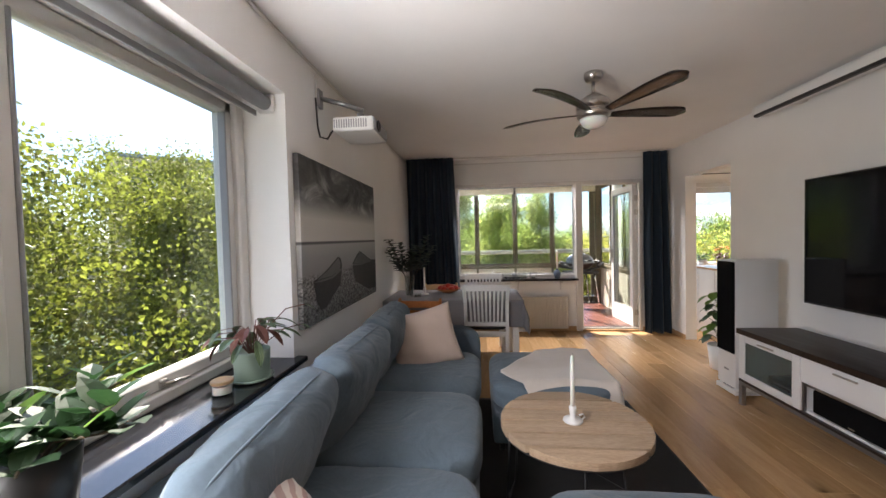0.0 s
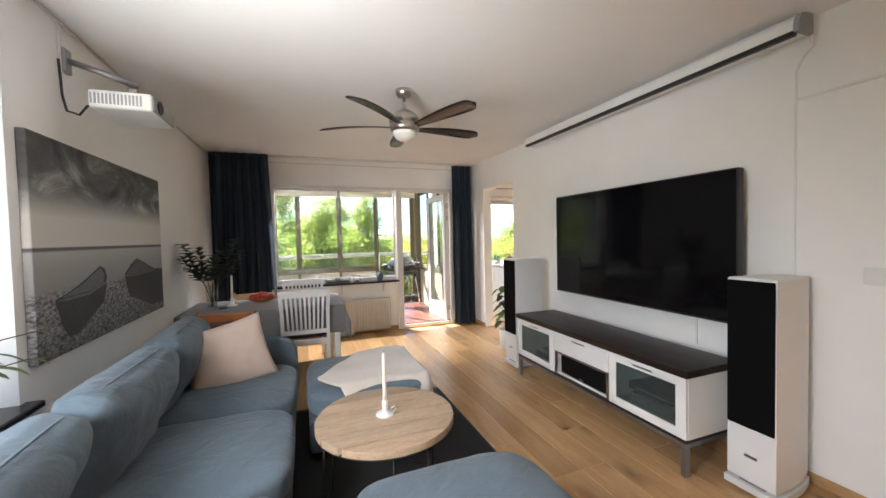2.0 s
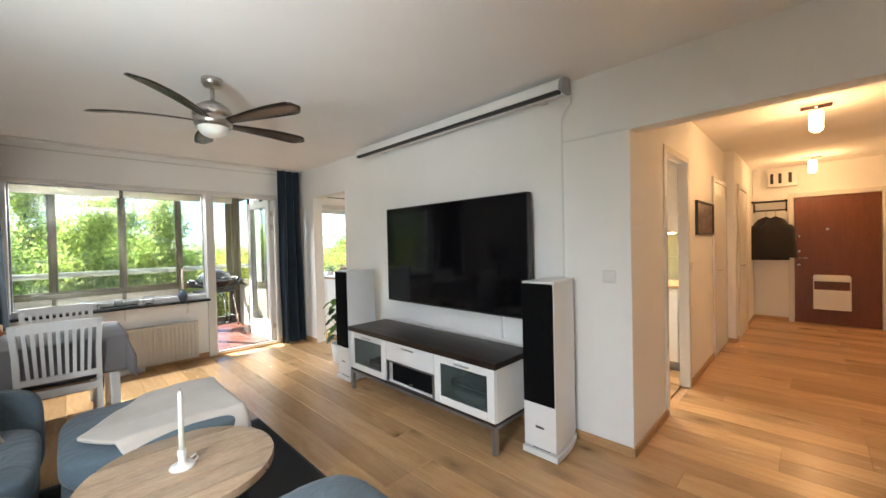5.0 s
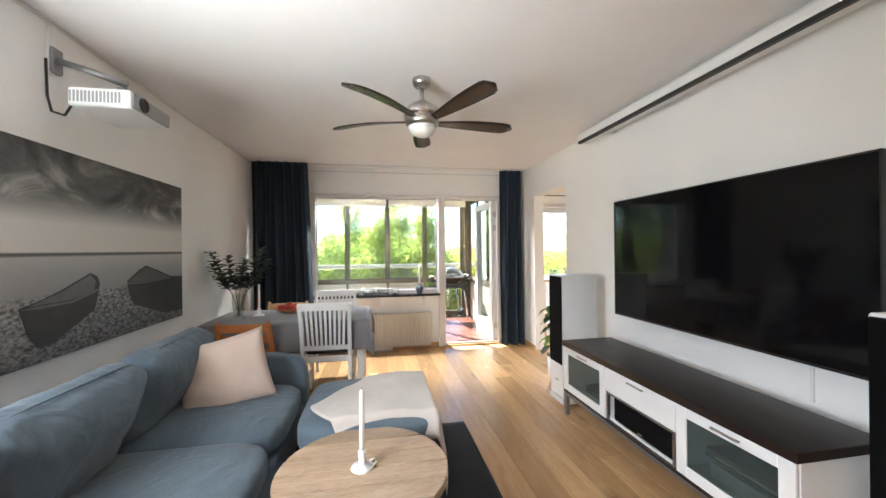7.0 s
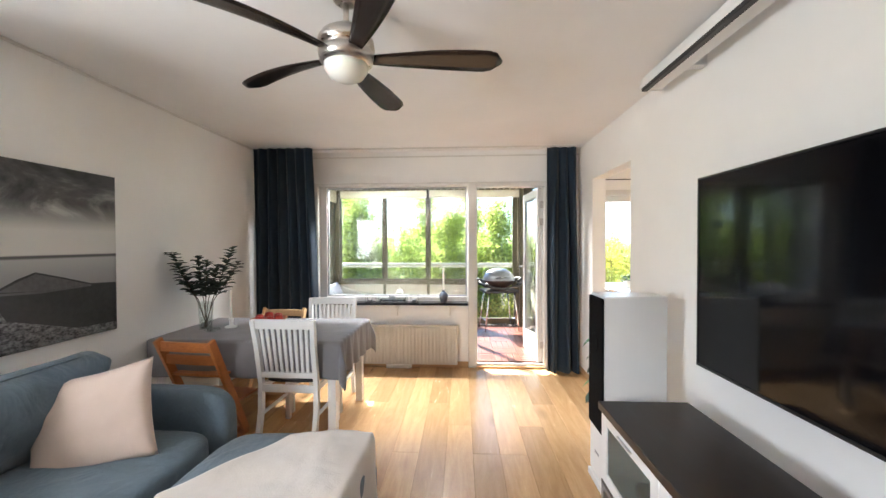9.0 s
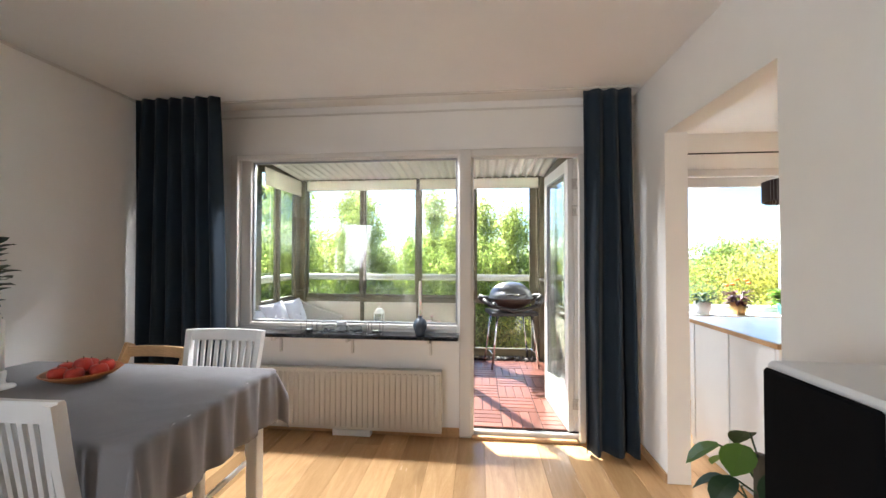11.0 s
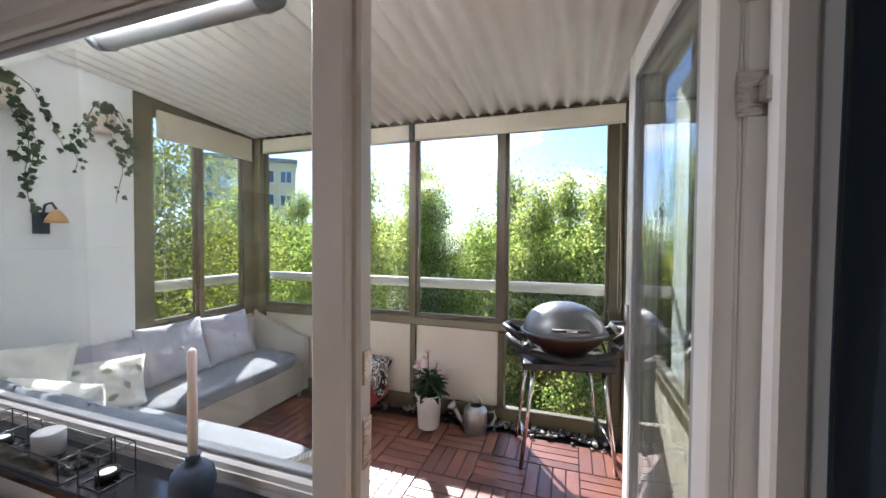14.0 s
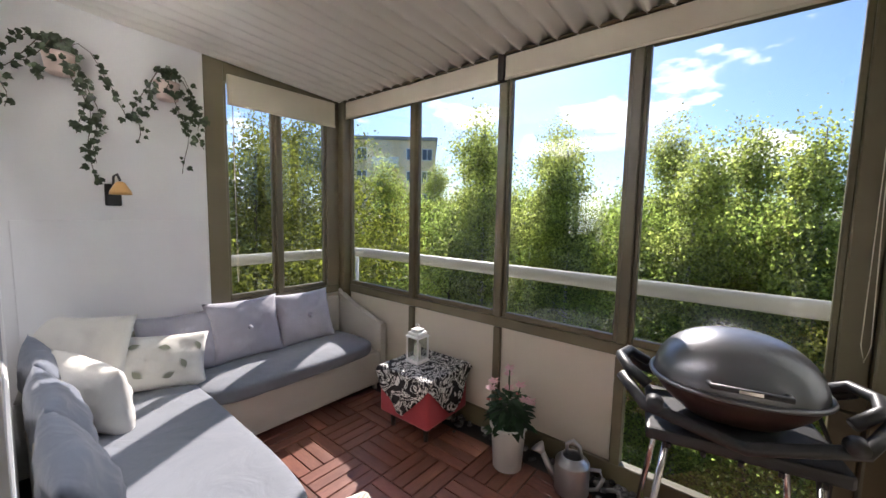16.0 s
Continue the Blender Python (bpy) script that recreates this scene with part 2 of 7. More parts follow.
def leafmat(name, base, rough=0.5, amount=0.3, trans=0.35, gain=1.2):
    s = Shade(name, base, rough)
    geo = s.node("ShaderNodeNewGeometry")
    lo = tuple(c * (1 - amount) for c in base)
    hi = tuple(min(1, c * (1 + amount)) for c in base)
    s.color(s.ramp(geo.outputs["Random Per Island"], [(0.0, lo), (0.6, base), (1.0, hi)]))
    tl = s.node("ShaderNodeBsdfTranslucent")
    s.link(s.ramp(geo.outputs["Random Per Island"], [(0.0, tuple(min(1, c * gain) for c in lo)), (1.0, tuple(min(1, c * gain * 1.5) for c in hi))]), tl.inputs["Color"])
    mx = s.node("ShaderNodeMixShader", Fac=trans)
    s.link(s.bsdf.outputs["BSDF"], mx.inputs[1])
    s.link(tl.outputs["BSDF"], mx.inputs[2])
    s.link(mx.outputs["Shader"], s.out.inputs["Surface"])
    return s.mat


M["leaf_spring"] = leafmat("spring_leaves", (0.135, 0.150, 0.024), 0.5, 0.45, 0.60, 1.15)
M["leaf_birch"] = leafmat("birch_leaves", (0.125, 0.150, 0.038), 0.45, 0.6, 0.62, 2.9)
M["leaf_yellow"] = leafmat("young_oak_leaves", (0.21, 0.185, 0.038), 0.5, 0.5, 0.62, 2.4)
M["leaf_deep"] = leafmat("deep_green_leaves", (0.105, 0.138, 0.032), 0.45, 0.6, 0.62, 2.8)
M["leaf_house"] = leafmat("houseplant_leaves", (0.020, 0.055, 0.018), 0.5, 0.35, 0.25)
M["leaf_lime"] = leafmat("bright_houseplant_leaves", (0.10, 0.20, 0.03), 0.35, 0.3, 0.4)
M["leaf_euca"] = leafmat("eucalyptus_leaves", (0.035, 0.060, 0.045), 0.55, 0.3, 0.15)
M["leaf_ivy"] = leafmat("ivy_leaves", (0.035, 0.055, 0.022), 0.4, 0.45, 0.25)
M["bark"] = Shade("bark", (0.09, 0.07, 0.05), 0.9)
M["bark"].vary((0.10, 0.08, 0.055), 0.5, 6, 40, (1, 1, 0.2))
M["bark"] = M["bark"].mat


# ---- building tools ----
def finish(bm, name, mat, smooth=False):
    me = bpy.data.meshes.new(name)
    bmesh.ops.recalc_face_normals(bm, faces=bm.faces)
    bm.to_mesh(me)
    bm.free()
    for m in mat if isinstance(mat, (list, tuple)) else [mat]:
        me.materials.append(m)
    if smooth:
        for p in me.polygons:
            p.use_smooth = True
    return me


def part(name, bm, mat, parent, label="", smooth=False):
    """Link a bmesh as one mesh object under a thing or a part."""
    ob = new(name, finish(bm, name, mat, smooth))
    ob.parent = parent
    if label:
        tagged(ob, label)
    return ob


def thing(name, at, label, category, group="", turn=0.0):
    ob = new(name)
    ob.matrix_basis = pose(*at, 0, 0, turn)
    return tagged(ob, label, category, group)


def solid(name, bm, mat, label, category, group="", at=(0, 0, 0), smooth=False, turn=0.0):
    """A thing of one mesh."""
    ob = new(name, finish(bm, name, mat, smooth))
    ob.matrix_basis = pose(*at, 0, 0, turn)
    return tagged(ob, label, category, group)


def setting(name, bm, mat, label, category="", smooth=False):
    ob = new(name, finish(bm, name, mat, smooth))
    return tagged(ob, label, category or name.split("_")[0], "", "structure")


def box(x0, x1, y0, y1, z0, z1, bevel=0.0, seg=1, bm=None):
    bm = bm or bmesh.new()
    made = bmesh.ops.create_cube(bm, size=1.0)["verts"]
    for v in made:
        v.co = Vector((x0 + (v.co.x + 0.5) * (x1 - x0), y0 + (v.co.y + 0.5) * (y1 - y0), z0 + (v.co.z + 0.5) * (z1 - z0)))
    if bevel:
        edges = list({e for v in made for e in v.link_edges})
        bmesh.ops.bevel(bm, geom=edges, offset=min(bevel, 0.45 * min(x1 - x0, y1 - y0, z1 - z0)), segments=seg, affect="EDGES", profile=0.6)
    return bm


def boxes(*rows, bevel=0.0):
    bm = bmesh.new()
    for r in rows:
        box(*r, bevel=bevel, bm=bm)
    return bm


def rod(p0, p1, r0, r1=None, n=10, bm=None):
    """A straight round bar from p0 to p1."""
    bm = bm or bmesh.new()
    p0, p1 = Vector(p0), Vector(p1)
    axis = p1 - p0
    turn = axis.to_track_quat("Z", "Y").to_matrix().to_4x4()
    bmesh.ops.create_cone(bm, cap_ends=True, segments=n, radius1=r0, radius2=r0 if r1 is None else r1, depth=axis.length,
                          matrix=Matrix.Translation((p0 + p1) / 2) @ turn)
    return bm


def lathe(profile, n=24, bm=None, at=(0, 0, 0)):
    """A turned body from (radius, height) rows."""
    bm = bm or bmesh.new()
    rings = []
    for r, z in profile:
        rings.append([bm.verts.new((at[0] + r * math.cos(2 * math.pi * k / n), at[1] + r * math.sin(2 * math.pi * k / n), at[2] + z)) for k in range(n)])
    for a, b in zip(rings, rings[1:]):
        for k in range(n):
            bm.faces.new((a[k], a[(k + 1) % n], b[(k + 1) % n], b[k]))
    for ring in (rings[0], rings[-1]):
        bm.faces.new(ring)
    return bm


def tube(points, r, n=8, bm=None, taper=1.0):
    """A bent round bar along points."""
    bm = bm or bmesh.new()
    pts = [Vector(p) for p in points]
    rings = []
    for i, p in enumerate(pts):
        d = (pts[min(i + 1, len(pts) - 1)] - pts[max(i - 1, 0)]).normalized()
        side = d.cross(Vector((0, 0, 1)))
        side = side.normalized() if side.length > 1e-3 else Vector((1, 0, 0))
        up = side.cross(d)
        rr = r * (1 + (taper - 1) * i / max(1, len(pts) - 1))
        rings.append([bm.verts.new(p + rr * (math.cos(2 * math.pi * k / n) * side + math.sin(2 * math.pi * k / n) * up)) for k in range(n)])
    for a, b in zip(rings, rings[1:]):
        for k in range(n):
            bm.faces.new((a[k], a[(k + 1) % n], b[(k + 1) % n], b[k]))
    for ring in (rings[0], rings[-1]):
        bm.faces.new(ring)
    return bm


def sheet(nu, nv, fn, bm=None):
    """A grid surface; fn gives the point for u, v from 0 to 1."""
    bm = bm or bmesh.new()
    g = [[bm.verts.new(fn(i / nu, j / nv)) for j in range(nv + 1)] for i in range(nu + 1)]
    for i in range(nu):
        for j in range(nv):
            bm.faces.new((g[i][j], g[i + 1][j], g[i + 1][j + 1], g[i][j + 1]))
    return bm


def thick(bm, t):
    """Give a sheet thickness."""
    bmesh.ops.recalc_face_normals(bm, faces=bm.faces)
    bm.normal_update()
    faces, edges = list(bm.faces), [e for e in bm.edges if e.is_boundary]
    twin = {v: bm.verts.new(v.co - v.normal * t) for v in list(bm.verts)}
    for f in faces:
        bm.faces.new([twin[v] for v in reversed(f.verts)])
    for e in edges:
        a, b = e.verts
        bm.faces.new((a, b, twin[b], twin[a]))
    return bm


def cushion(w, d, h, puff=0.5, n=14, sag=0.0, wrinkle=0.006, seed=0.0, edge=0.0, square=5.0):
    """A soft block w by d by h round its centre; puff: how much thinner its rim is."""
    bm = bmesh.new()
    bmesh.ops.create_cube(bm, size=2.0)
    bmesh.ops.subdivide_edges(bm, edges=list(bm.edges), cuts=n, use_grid_fill=True)
    p = square
    for v in bm.verts:
        c = v.co
        k = (abs(c.x) ** p + abs(c.y) ** p + abs(c.z) ** p) ** (1 / p)
        c = c / k
        rim = 1 - puff * (max(abs(c.x), abs(c.y)) ** 3.0)
        pull = 1 - edge * (1 - max(abs(c.x), abs(c.y)) ** 2) * 0 - edge * (abs(c.x) * abs(c.y) < 0.55) * max(abs(c.x), abs(c.y)) ** 8 * 0.5
        q = Vector((c.x * w / 2 * pull, c.y * d / 2 * pull, c.z * h / 2 * rim))
        s = noise.noise(Vector((q.x * 7 + seed, q.y * 7, q.z * 7))) + 0.5 * noise.noise(Vector((q.x * 17, q.y * 17 + seed, q.z * 17)))
        q += Vector((0.3 * s, 0.3 * s, s)) * wrinkle
        q.z -= sag * (1 - c.x * c.x) * (1 - c.y * c.y) * (c.z > 0)
        v.co = q
    return bm


def moved(bm, m):
    bmesh.ops.transform(bm, matrix=m, verts=list(bm.verts))
    return bm


def leaf(bm, base, direction, length, width, up=Vector((0, 0, 1)), curl=0.25, steps=3, fold=0.15):
    """One pointed leaf with a folded midrib."""
    d = Vector(direction).normalized()
    side = d.cross(up)
    side = side.normalized() if side.length > 1e-3 else Vector((1, 0, 0))
    nrm = side.cross(d)
    rows = []
    for i in range(steps + 1):
        t = i / steps
        w = width * (math.sin(math.pi * (t * 0.86 + 0.08)) ** 0.8) * (1 if i < steps else 0.1)
        c = Vector(base) + d * length * t - nrm * (curl * length * t * t)
        rows.append((bm.verts.new(c - side * w / 2 + nrm * fold * w), bm.verts.new(c), bm.verts.new(c + side * w / 2 + nrm * fold * w)))
    for a, b in zip(rows, rows[1:]):
        bm.faces.new((a[0], a[1], b[1], b[0]))
        bm.faces.new((a[1], a[2], b[2], b[1]))


def shadowless(ob):
    ob.visible_shadow = False
    return ob


# ---- the flat: walls, openings, ceiling ----
XL, XR, YF, YB, ZC = -0.96, 2.70, 5.37, -1.30, 2.50
KX0, KX1, KY1 = 3.05, 4.50, 6.30  # kitchen window and far wall
YO = 5.428  # outer face of the far wall
wl_ = [(XL - 0.42, XL, YB, -0.35, 0, ZC), (XL - 0.42, XL, 1.872, YF, 0, ZC), (XL - 0.42, XL, -0.35, 1.872, 0, 0.70), (XL - 0.42, XL, -0.35, 1.872, 2.187, ZC)]
setting("wall_left", boxes(*wl_), M["wall"], "white painted wall with a deep window recess", "wall")
setting("wall_far", boxes((XL - 0.42, -0.30, YF, YO, 0, ZC), (-0.30, 1.49, YF, YO, 0, 0.78), (-0.30, 2.36, YF, YO, 2.115, ZC), (2.36, XR + 0.13, YF, YO, 0, ZC)),
        M["wall"], "white wall with balcony window and door", "wall")
setting("wall_right", boxes((XR, XR + 0.13, 0.665, 4.08, 0, ZC), (XR, XR + 0.13, 4.93, YF, 0, ZC), (XR, XR + 0.13, 4.08, 4.93, 2.085, ZC), (XR, XR + 0.13, YB, 0.665, 2.085, ZC)),
        M["wall"], "white wall with kitchen and hall openings", "wall")
setting("wall_back", boxes((XL - 0.42, 8.6, YB - 0.1, YB, 0, ZC)), M["wall"], "plain white wall behind", "wall")
setting("ceiling", boxes((XL - 0.42, 8.6, YB - 0.1, YO, ZC, ZC + 0.12), (XR, 6.6, YO, KY1 + 0.2, ZC, ZC + 0.12)), M["ceil"], "white painted ceiling", "ceiling")
# hall and kitchen shell
setting("wall_hall_side", boxes((XR + 0.13, 3.46, 0.665, 0.735, 0, ZC), (3.46, 4.24, 0.665, 0.735, 2.08, ZC), (4.24, 6.3, 0.665, 0.735, 0, ZC), (6.3, 6.42, 0.56, 0.80, 0, ZC), (6.42, 8.5, 0.56, 0.80, 0, ZC)),
        M["wall"], "hall wall with kitchen doorway", "wall")
setting("wall_hall_end", boxes((8.4, 8.6, YB, 0.9, 0, ZC)), M["wall"], "white wall at the end of the hall", "wall")
setting("wall_kitchen_far", boxes((XR + 0.13, KX0, KY1, KY1 + 0.2, 0, ZC), (KX1, 6.6, KY1, KY1 + 0.2, 0, ZC), (KX0, KX1, KY1, KY1 + 0.2, 0, 0.80), (KX0, KX1, KY1, KY1 + 0.2, 2.09, ZC)),
        M["wall"], "white kitchen wall with window", "wall")
setting("wall_kitchen_balcony", boxes((XR, XR + 0.13, YO, 7.7, -0.25, ZC)), M["wall"], "white wall between kitchen and balcony", "wall")
setting("wall_kitchen_side", boxes((6.5, 6.6, 0.735, KY1, 0, ZC)), M["wall"], "plain white kitchen wall", "wall")

# skirting and trims
def skirting(rows):
    setting("baseboard", boxes(*rows, bevel=0.004), M["skirt"], "oak skirting board", "skirting")

skirting([(XR - 0.014, XR, 0.665, 4.08, 0, 0.06), (XR - 0.014, XR, 4.93, YF, 0, 0.06), (XL, 1.45, YF - 0.014, YF, 0, 0.07), (2.348, XR - 0.014, YF - 0.014, YF, 0, 0.06),
          (XL, XL + 0.014, 1.0, YF - 0.014, 0, 0.06), (XR - 0.014, 3.46, 0.651, 0.665, 0, 0.06), (4.24, 6.3, 0.651, 0.665, 0, 0.06), (6.286, 6.3, 0.56, 0.651, 0, 0.06),
          (6.3, 8.4, 0.546, 0.56, 0, 0.06), (8.386, 8.4, YB, 0.546, 0, 0.06), (XR, XR + 0.13, 0.651, 0.665, 0.06, 0.061)])
setting("cornice", boxes((XL, XL + 0.012, YB, YF, ZC - 0.022, ZC - 0.002), (XL + 0.012, XR, YF - 0.012, YF, ZC - 0.07, ZC - 0.055), bevel=0.004), M["trimwhite"], "thin white ceiling moulding", "moulding")

# window and balcony door frame in the far wall
YW = YF - 0.035
win = setting("window_1", boxes((-0.36, -0.295, YW, YF, 0.78, 2.135), (-0.295, 1.445, YW, YF, 2.092, 2.135), (1.445, 1.535, YW, YF, 0.02, 2.135), (1.535, 2.348, YW, YF, 2.078, 2.135), (2.302, 2.348, YW, YF, 0.02, 2.078), bevel=0.006),
              M["trimwhite"], "white painted architrave round balcony window and door", "window")
part("window_frame", boxes((-0.295, -0.205, YF + 0.008, YF + 0.056, 0.78, 2.113), (1.43, 1.55, YF + 0.001, YO + 0.002, 0.0, 2.113), (-0.205, 1.43, YF + 0.008, YF + 0.056, 0.78, 0.824), (-0.205, 1.43, YF + 0.008, YF + 0.056, 2.086, 2.113),
                           (1.55, 2.36, YF + 0.015, YO, 2.072, 2.113), (2.32, 2.36, YF + 0.002, YO + 0.002, 0.0, 2.072), bevel=0.008), M["trimwhite"], win)
part("window_bead", boxes((-0.205, -0.19, YF + 0.02, YF + 0.05, 0.824, 2.086), (1.415, 1.43, YF + 0.02, YF + 0.05, 0.824, 2.086), (-0.19, 1.415, YF + 0.02, YF + 0.05, 0.824, 0.838), (-0.19, 1.415, YF + 0.02, YF + 0.05, 2.074, 2.086), bevel=0.003), M["greyplastic"], win)
shadowless(part("pane", boxes((-0.19, 1.415, YF + 0.034, YF + 0.038, 0.838, 2.074)), M["pane"], win))
part("window_sill", boxes((-0.295, 1.43, YF + 0.002, YF + 0.008, 0.782, 0.80)), M["trimwhite"], win)
setting("threshold", boxes((1.535, 2.302, YF - 0.03, YF + 0.02, 0, 0.022), bevel=0.008), M["skirt"], "oak threshold strip", "threshold")
setting("door_sill", boxes((1.55, 2.32, YF + 0.02, YO, 0, 0.045), bevel=0.006), M["trimwhite"], "white balcony door sill", "sill")
# strike plates and cover cap on the jamb
for z0, z1 in ((1.08, 1.16), (0.88, 1.00)):
    setting("strike_plate", boxes((1.548, 1.556, YF + 0.015, YF + 0.05, z0, z1), bevel=0.002), M["steel"], "steel strike plate on door jamb", "strike plate")

# black stone sills
solid("window_ledge", box(-0.40, 1.445, YF - 0.165, YF, 0.742, 0.770, 0.006), M["stone"], "polished black stone shelf under the balcony window", "window sill")
for x in (0.05, 0.62, 1.22):
    solid("shelf_bracket", boxes((x, x + 0.02, YF - 0.14, YF, 0.71, 0.742), (x, x + 0.02, YF - 0.02, YF, 0.60, 0.71), bevel=0.003), M["trimwhite"], "white bracket under the stone shelf", "bracket", "shelf brackets")
solid("window_ledge", box(XL - 0.36, XL + 0.06, -0.35, 1.915, 0.708, 0.738, 0.006), M["stone"], "polished black stone sill behind the sofa", "window sill")

# left window, two sashes
XW = XL - 0.24
w2 = setting("window_2", boxes((XW - 0.12, XW, 1.80, 1.872, 0.738, 2.187), (XW - 0.12, XW, -0.35, -0.27, 0.738, 2.187), (XW - 0.12, XW, 0.70, 0.80, 0.738, 2.187), (XW - 0.12, XW, -0.27, 1.80, 2.12, 2.187), (XW - 0.12, XW, -0.27, 1.80, 0.738, 0.79), bevel=0.008),
             M["trimwhite"], "white painted window frame in a deep recess", "window")
for y0, y1 in ((0.80, 1.80), (-0.27, 0.70)):
    part("window_frame", boxes((XW - 0.10, XW - 0.025, y0, y0 + 0.055, 0.79, 2.12), (XW - 0.10, XW - 0.025, y1 - 0.055, y1, 0.79, 2.12), (XW - 0.10, XW - 0.025, y0, y1, 0.79, 0.85), (XW - 0.10, XW - 0.025, y0, y1, 2.06, 2.12), bevel=0.008), M["trimwhite"], w2)
    shadowless(part("pane", boxes((XW - 0.066, XW - 0.062, y0 + 0.055, y1 - 0.055, 0.85, 2.06)), M["pane"], w2))
    part("window_bead", boxes((XW - 0.06, XW - 0.02, y0 + 0.05, y0 + 0.062, 0.85, 2.06), (XW - 0.06, XW - 0.02, y1 - 0.062, y1 - 0.05, 0.85, 2.06), bevel=0.003), M["greyplastic"], w2)
    h = part("window_handle", boxes((XW - 0.03, XW - 0.012, (y0 + y1) / 2 - 0.02, (y0 + y1) / 2 + 0.02, 0.80, 0.835), bevel=0.004), M["steel"], w2)
    part("lever", rod((XW - 0.012, (y0 + y1) / 2, 0.815), (XW + 0.005, (y0 + y1) / 2 + 0.11, 0.805), 0.007, 0.006), M["steel"], h, "", True)
blind = thing("roller_blind", (XL - 0.10, 0.77, 2.11), "grey roller blind rolled up at the window head", "roller blind")
part("tube", rod((0, -1.08, 0.02), (0, 1.07, 0.02), 0.038, n=20), M["greyplastic"], blind, "rolled grey fabric", True)
part("end_cap", boxes((-0.045, 0.045, 1.07, 1.10, -0.03, 0.07), bevel=0.01), M["plastic"], blind)
part("bottom_bar", boxes((-0.05, -0.038, -1.06, 1.06, -0.05, -0.02), bevel=0.003), M["greyplastic"], blind)

# open balcony door, hinged at its outer edge
leafdoor = tagged(thing("door_1", (2.288, YO + 0.006, 0.05), "open white balcony door with full-height glass", "door", turn=94.4), kind="structure")
DW, DH = 0.69, 2.02
part("door_frame", boxes((0, 0.075, 0.004, 0.042, 0, DH), (0, 0.075, -0.042, -0.004, 0, DH), (0.004, 0.07, -0.004, 0.004, 0, DH), (DW - 0.075, DW, 0.004, 0.042, 0, DH), (DW - 0.075, DW, -0.042, -0.004, 0, DH), (DW - 0.07, DW - 0.004, -0.004, 0.004, 0, DH), (0.075, DW - 0.075, -0.042, 0.042, 0, 0.24), (0.075, DW - 0.075, -0.042, 0.042, DH - 0.09, DH), bevel=0.004), M["trimwhite"], leafdoor)
shadowless(part("pane", boxes((0.075, DW - 0.075, 0.022, 0.026, 0.24, DH - 0.09), (0.075, DW - 0.075, -0.026, -0.022, 0.24, DH - 0.09)), M["pane"], leafdoor))
part("glazing_bead", boxes((0.075, 0.09, 0.027, 0.040, 0.24, DH - 0.09), (DW - 0.09, DW - 0.075, 0.027, 0.040, 0.24, DH - 0.09), (0.09, DW - 0.09, 0.027, 0.040, 0.24, 0.255), (0.09, DW - 0.09, 0.027, 0.040, DH - 0.105, DH - 0.09)), M["greyplastic"], leafdoor)
dh = part("door_handle", boxes((DW - 0.06, DW - 0.025, 0.042, 0.05, 0.95, 1.15), bevel=0.004), M["steel"], leafdoor, "steel handle plate")
part("lever", tube([(DW - 0.042, 0.05, 1.08), (DW - 0.042, 0.095, 1.08), (DW - 0.07, 0.10, 1.08), (DW - 0.16, 0.095, 1.075)], 0.009), M["steel"], dh, "", True)
for z in (0.20, 1.63, 1.83):
    hg = part("hinge", boxes((-0.006, -0.001, -0.036, 0.012, z - 0.04, z + 0.04), (-0.030, -0.006, -0.070, -0.020, z - 0.02, z + 0.02), (-0.052, -0.036, -0.078, -0.062, z - 0.035, z + 0.022), bevel=0.002), M["steel"], leafdoor)

# balcony shell
BX0, BX1, BY0, BY1, BZ = -0.78, 2.40, YO, 7.40, 0.05
def roofz(y):
    return 2.36 + (BY1 - y) * 0.065

setting("wall_balcony", boxes((BX0 - 0.25, BX0, BY0, 6.33, -0.2, 2.6)), M["render"], "white rendered balcony end wall", "wall")
setting("balcony_slab", boxes((BX0 - 0.25, XR, BY0, BY1 + 0.25, -0.25, BZ - 0.024)), M["render"], "concrete balcony slab", "slab")
def corr(u, v):
    x, y = BX0 - 0.02 + u * (BX1 - BX0 + 0.1), BY0 + v * (BY1 + 0.12 - BY0)
    return (x, y, roofz(y) + 0.021 * math.sin(x * 2 * math.pi / 0.105))
setting("balcony_roof", thick(sheet(330, 6, corr), 0.004), M["roofmetal"], "cream corrugated sheet metal roof", "roof", True)
setting("roof_slab", boxes((BX0 - 0.25, XR, BY0, BY1 + 0.4, 2.66, 2.85)), M["render"], "concrete slab above the balcony", "slab")
OL = M["olive"]
gl = setting("glazing_far", boxes((BX0 - 0.05, BX1 + 0.05, BY1, BY1 + 0.06, 0.735, 0.80), (BX0 - 0.05, BX1 + 0.05, BY1, BY1 + 0.06, 2.245, 2.35), (BX0 - 0.05, BX0 + 0.06, BY1 - 0.06, BY1 + 0.06, 0.03, 2.35), (2.25, BX1 - 0.062, BY1 - 0.004, BY1 + 0.056, 0.167, 0.733), (2.25, BX1 - 0.062, BY1 - 0.004, BY1 + 0.056, 0.802, 2.243), (BX0 + 0.06, BX1 - 0.06, BY1 - 0.06, BY1 - 0.004, 2.339, 2.352), (BX1 - 0.06, BX1 + 0.05, BY1 - 0.05, BY1 + 0.06, 0.03, 2.35),
                                  (BX0 - 0.05, BX1 + 0.05, BY1, BY1 + 0.06, 0.026, 0.165), bevel=0.006), OL, "olive bronze aluminium balcony glazing", "glazing")
for x in (0.05, 0.80, 1.519):
    part("post", boxes((x - 0.024, x + 0.024, BY1 - 0.012, BY1 + 0.058, 0.165, 0.735), (x - 0.024, x + 0.024, BY1 - 0.012, BY1 + 0.058, 0.80, 2.245), bevel=0.005), OL, gl)
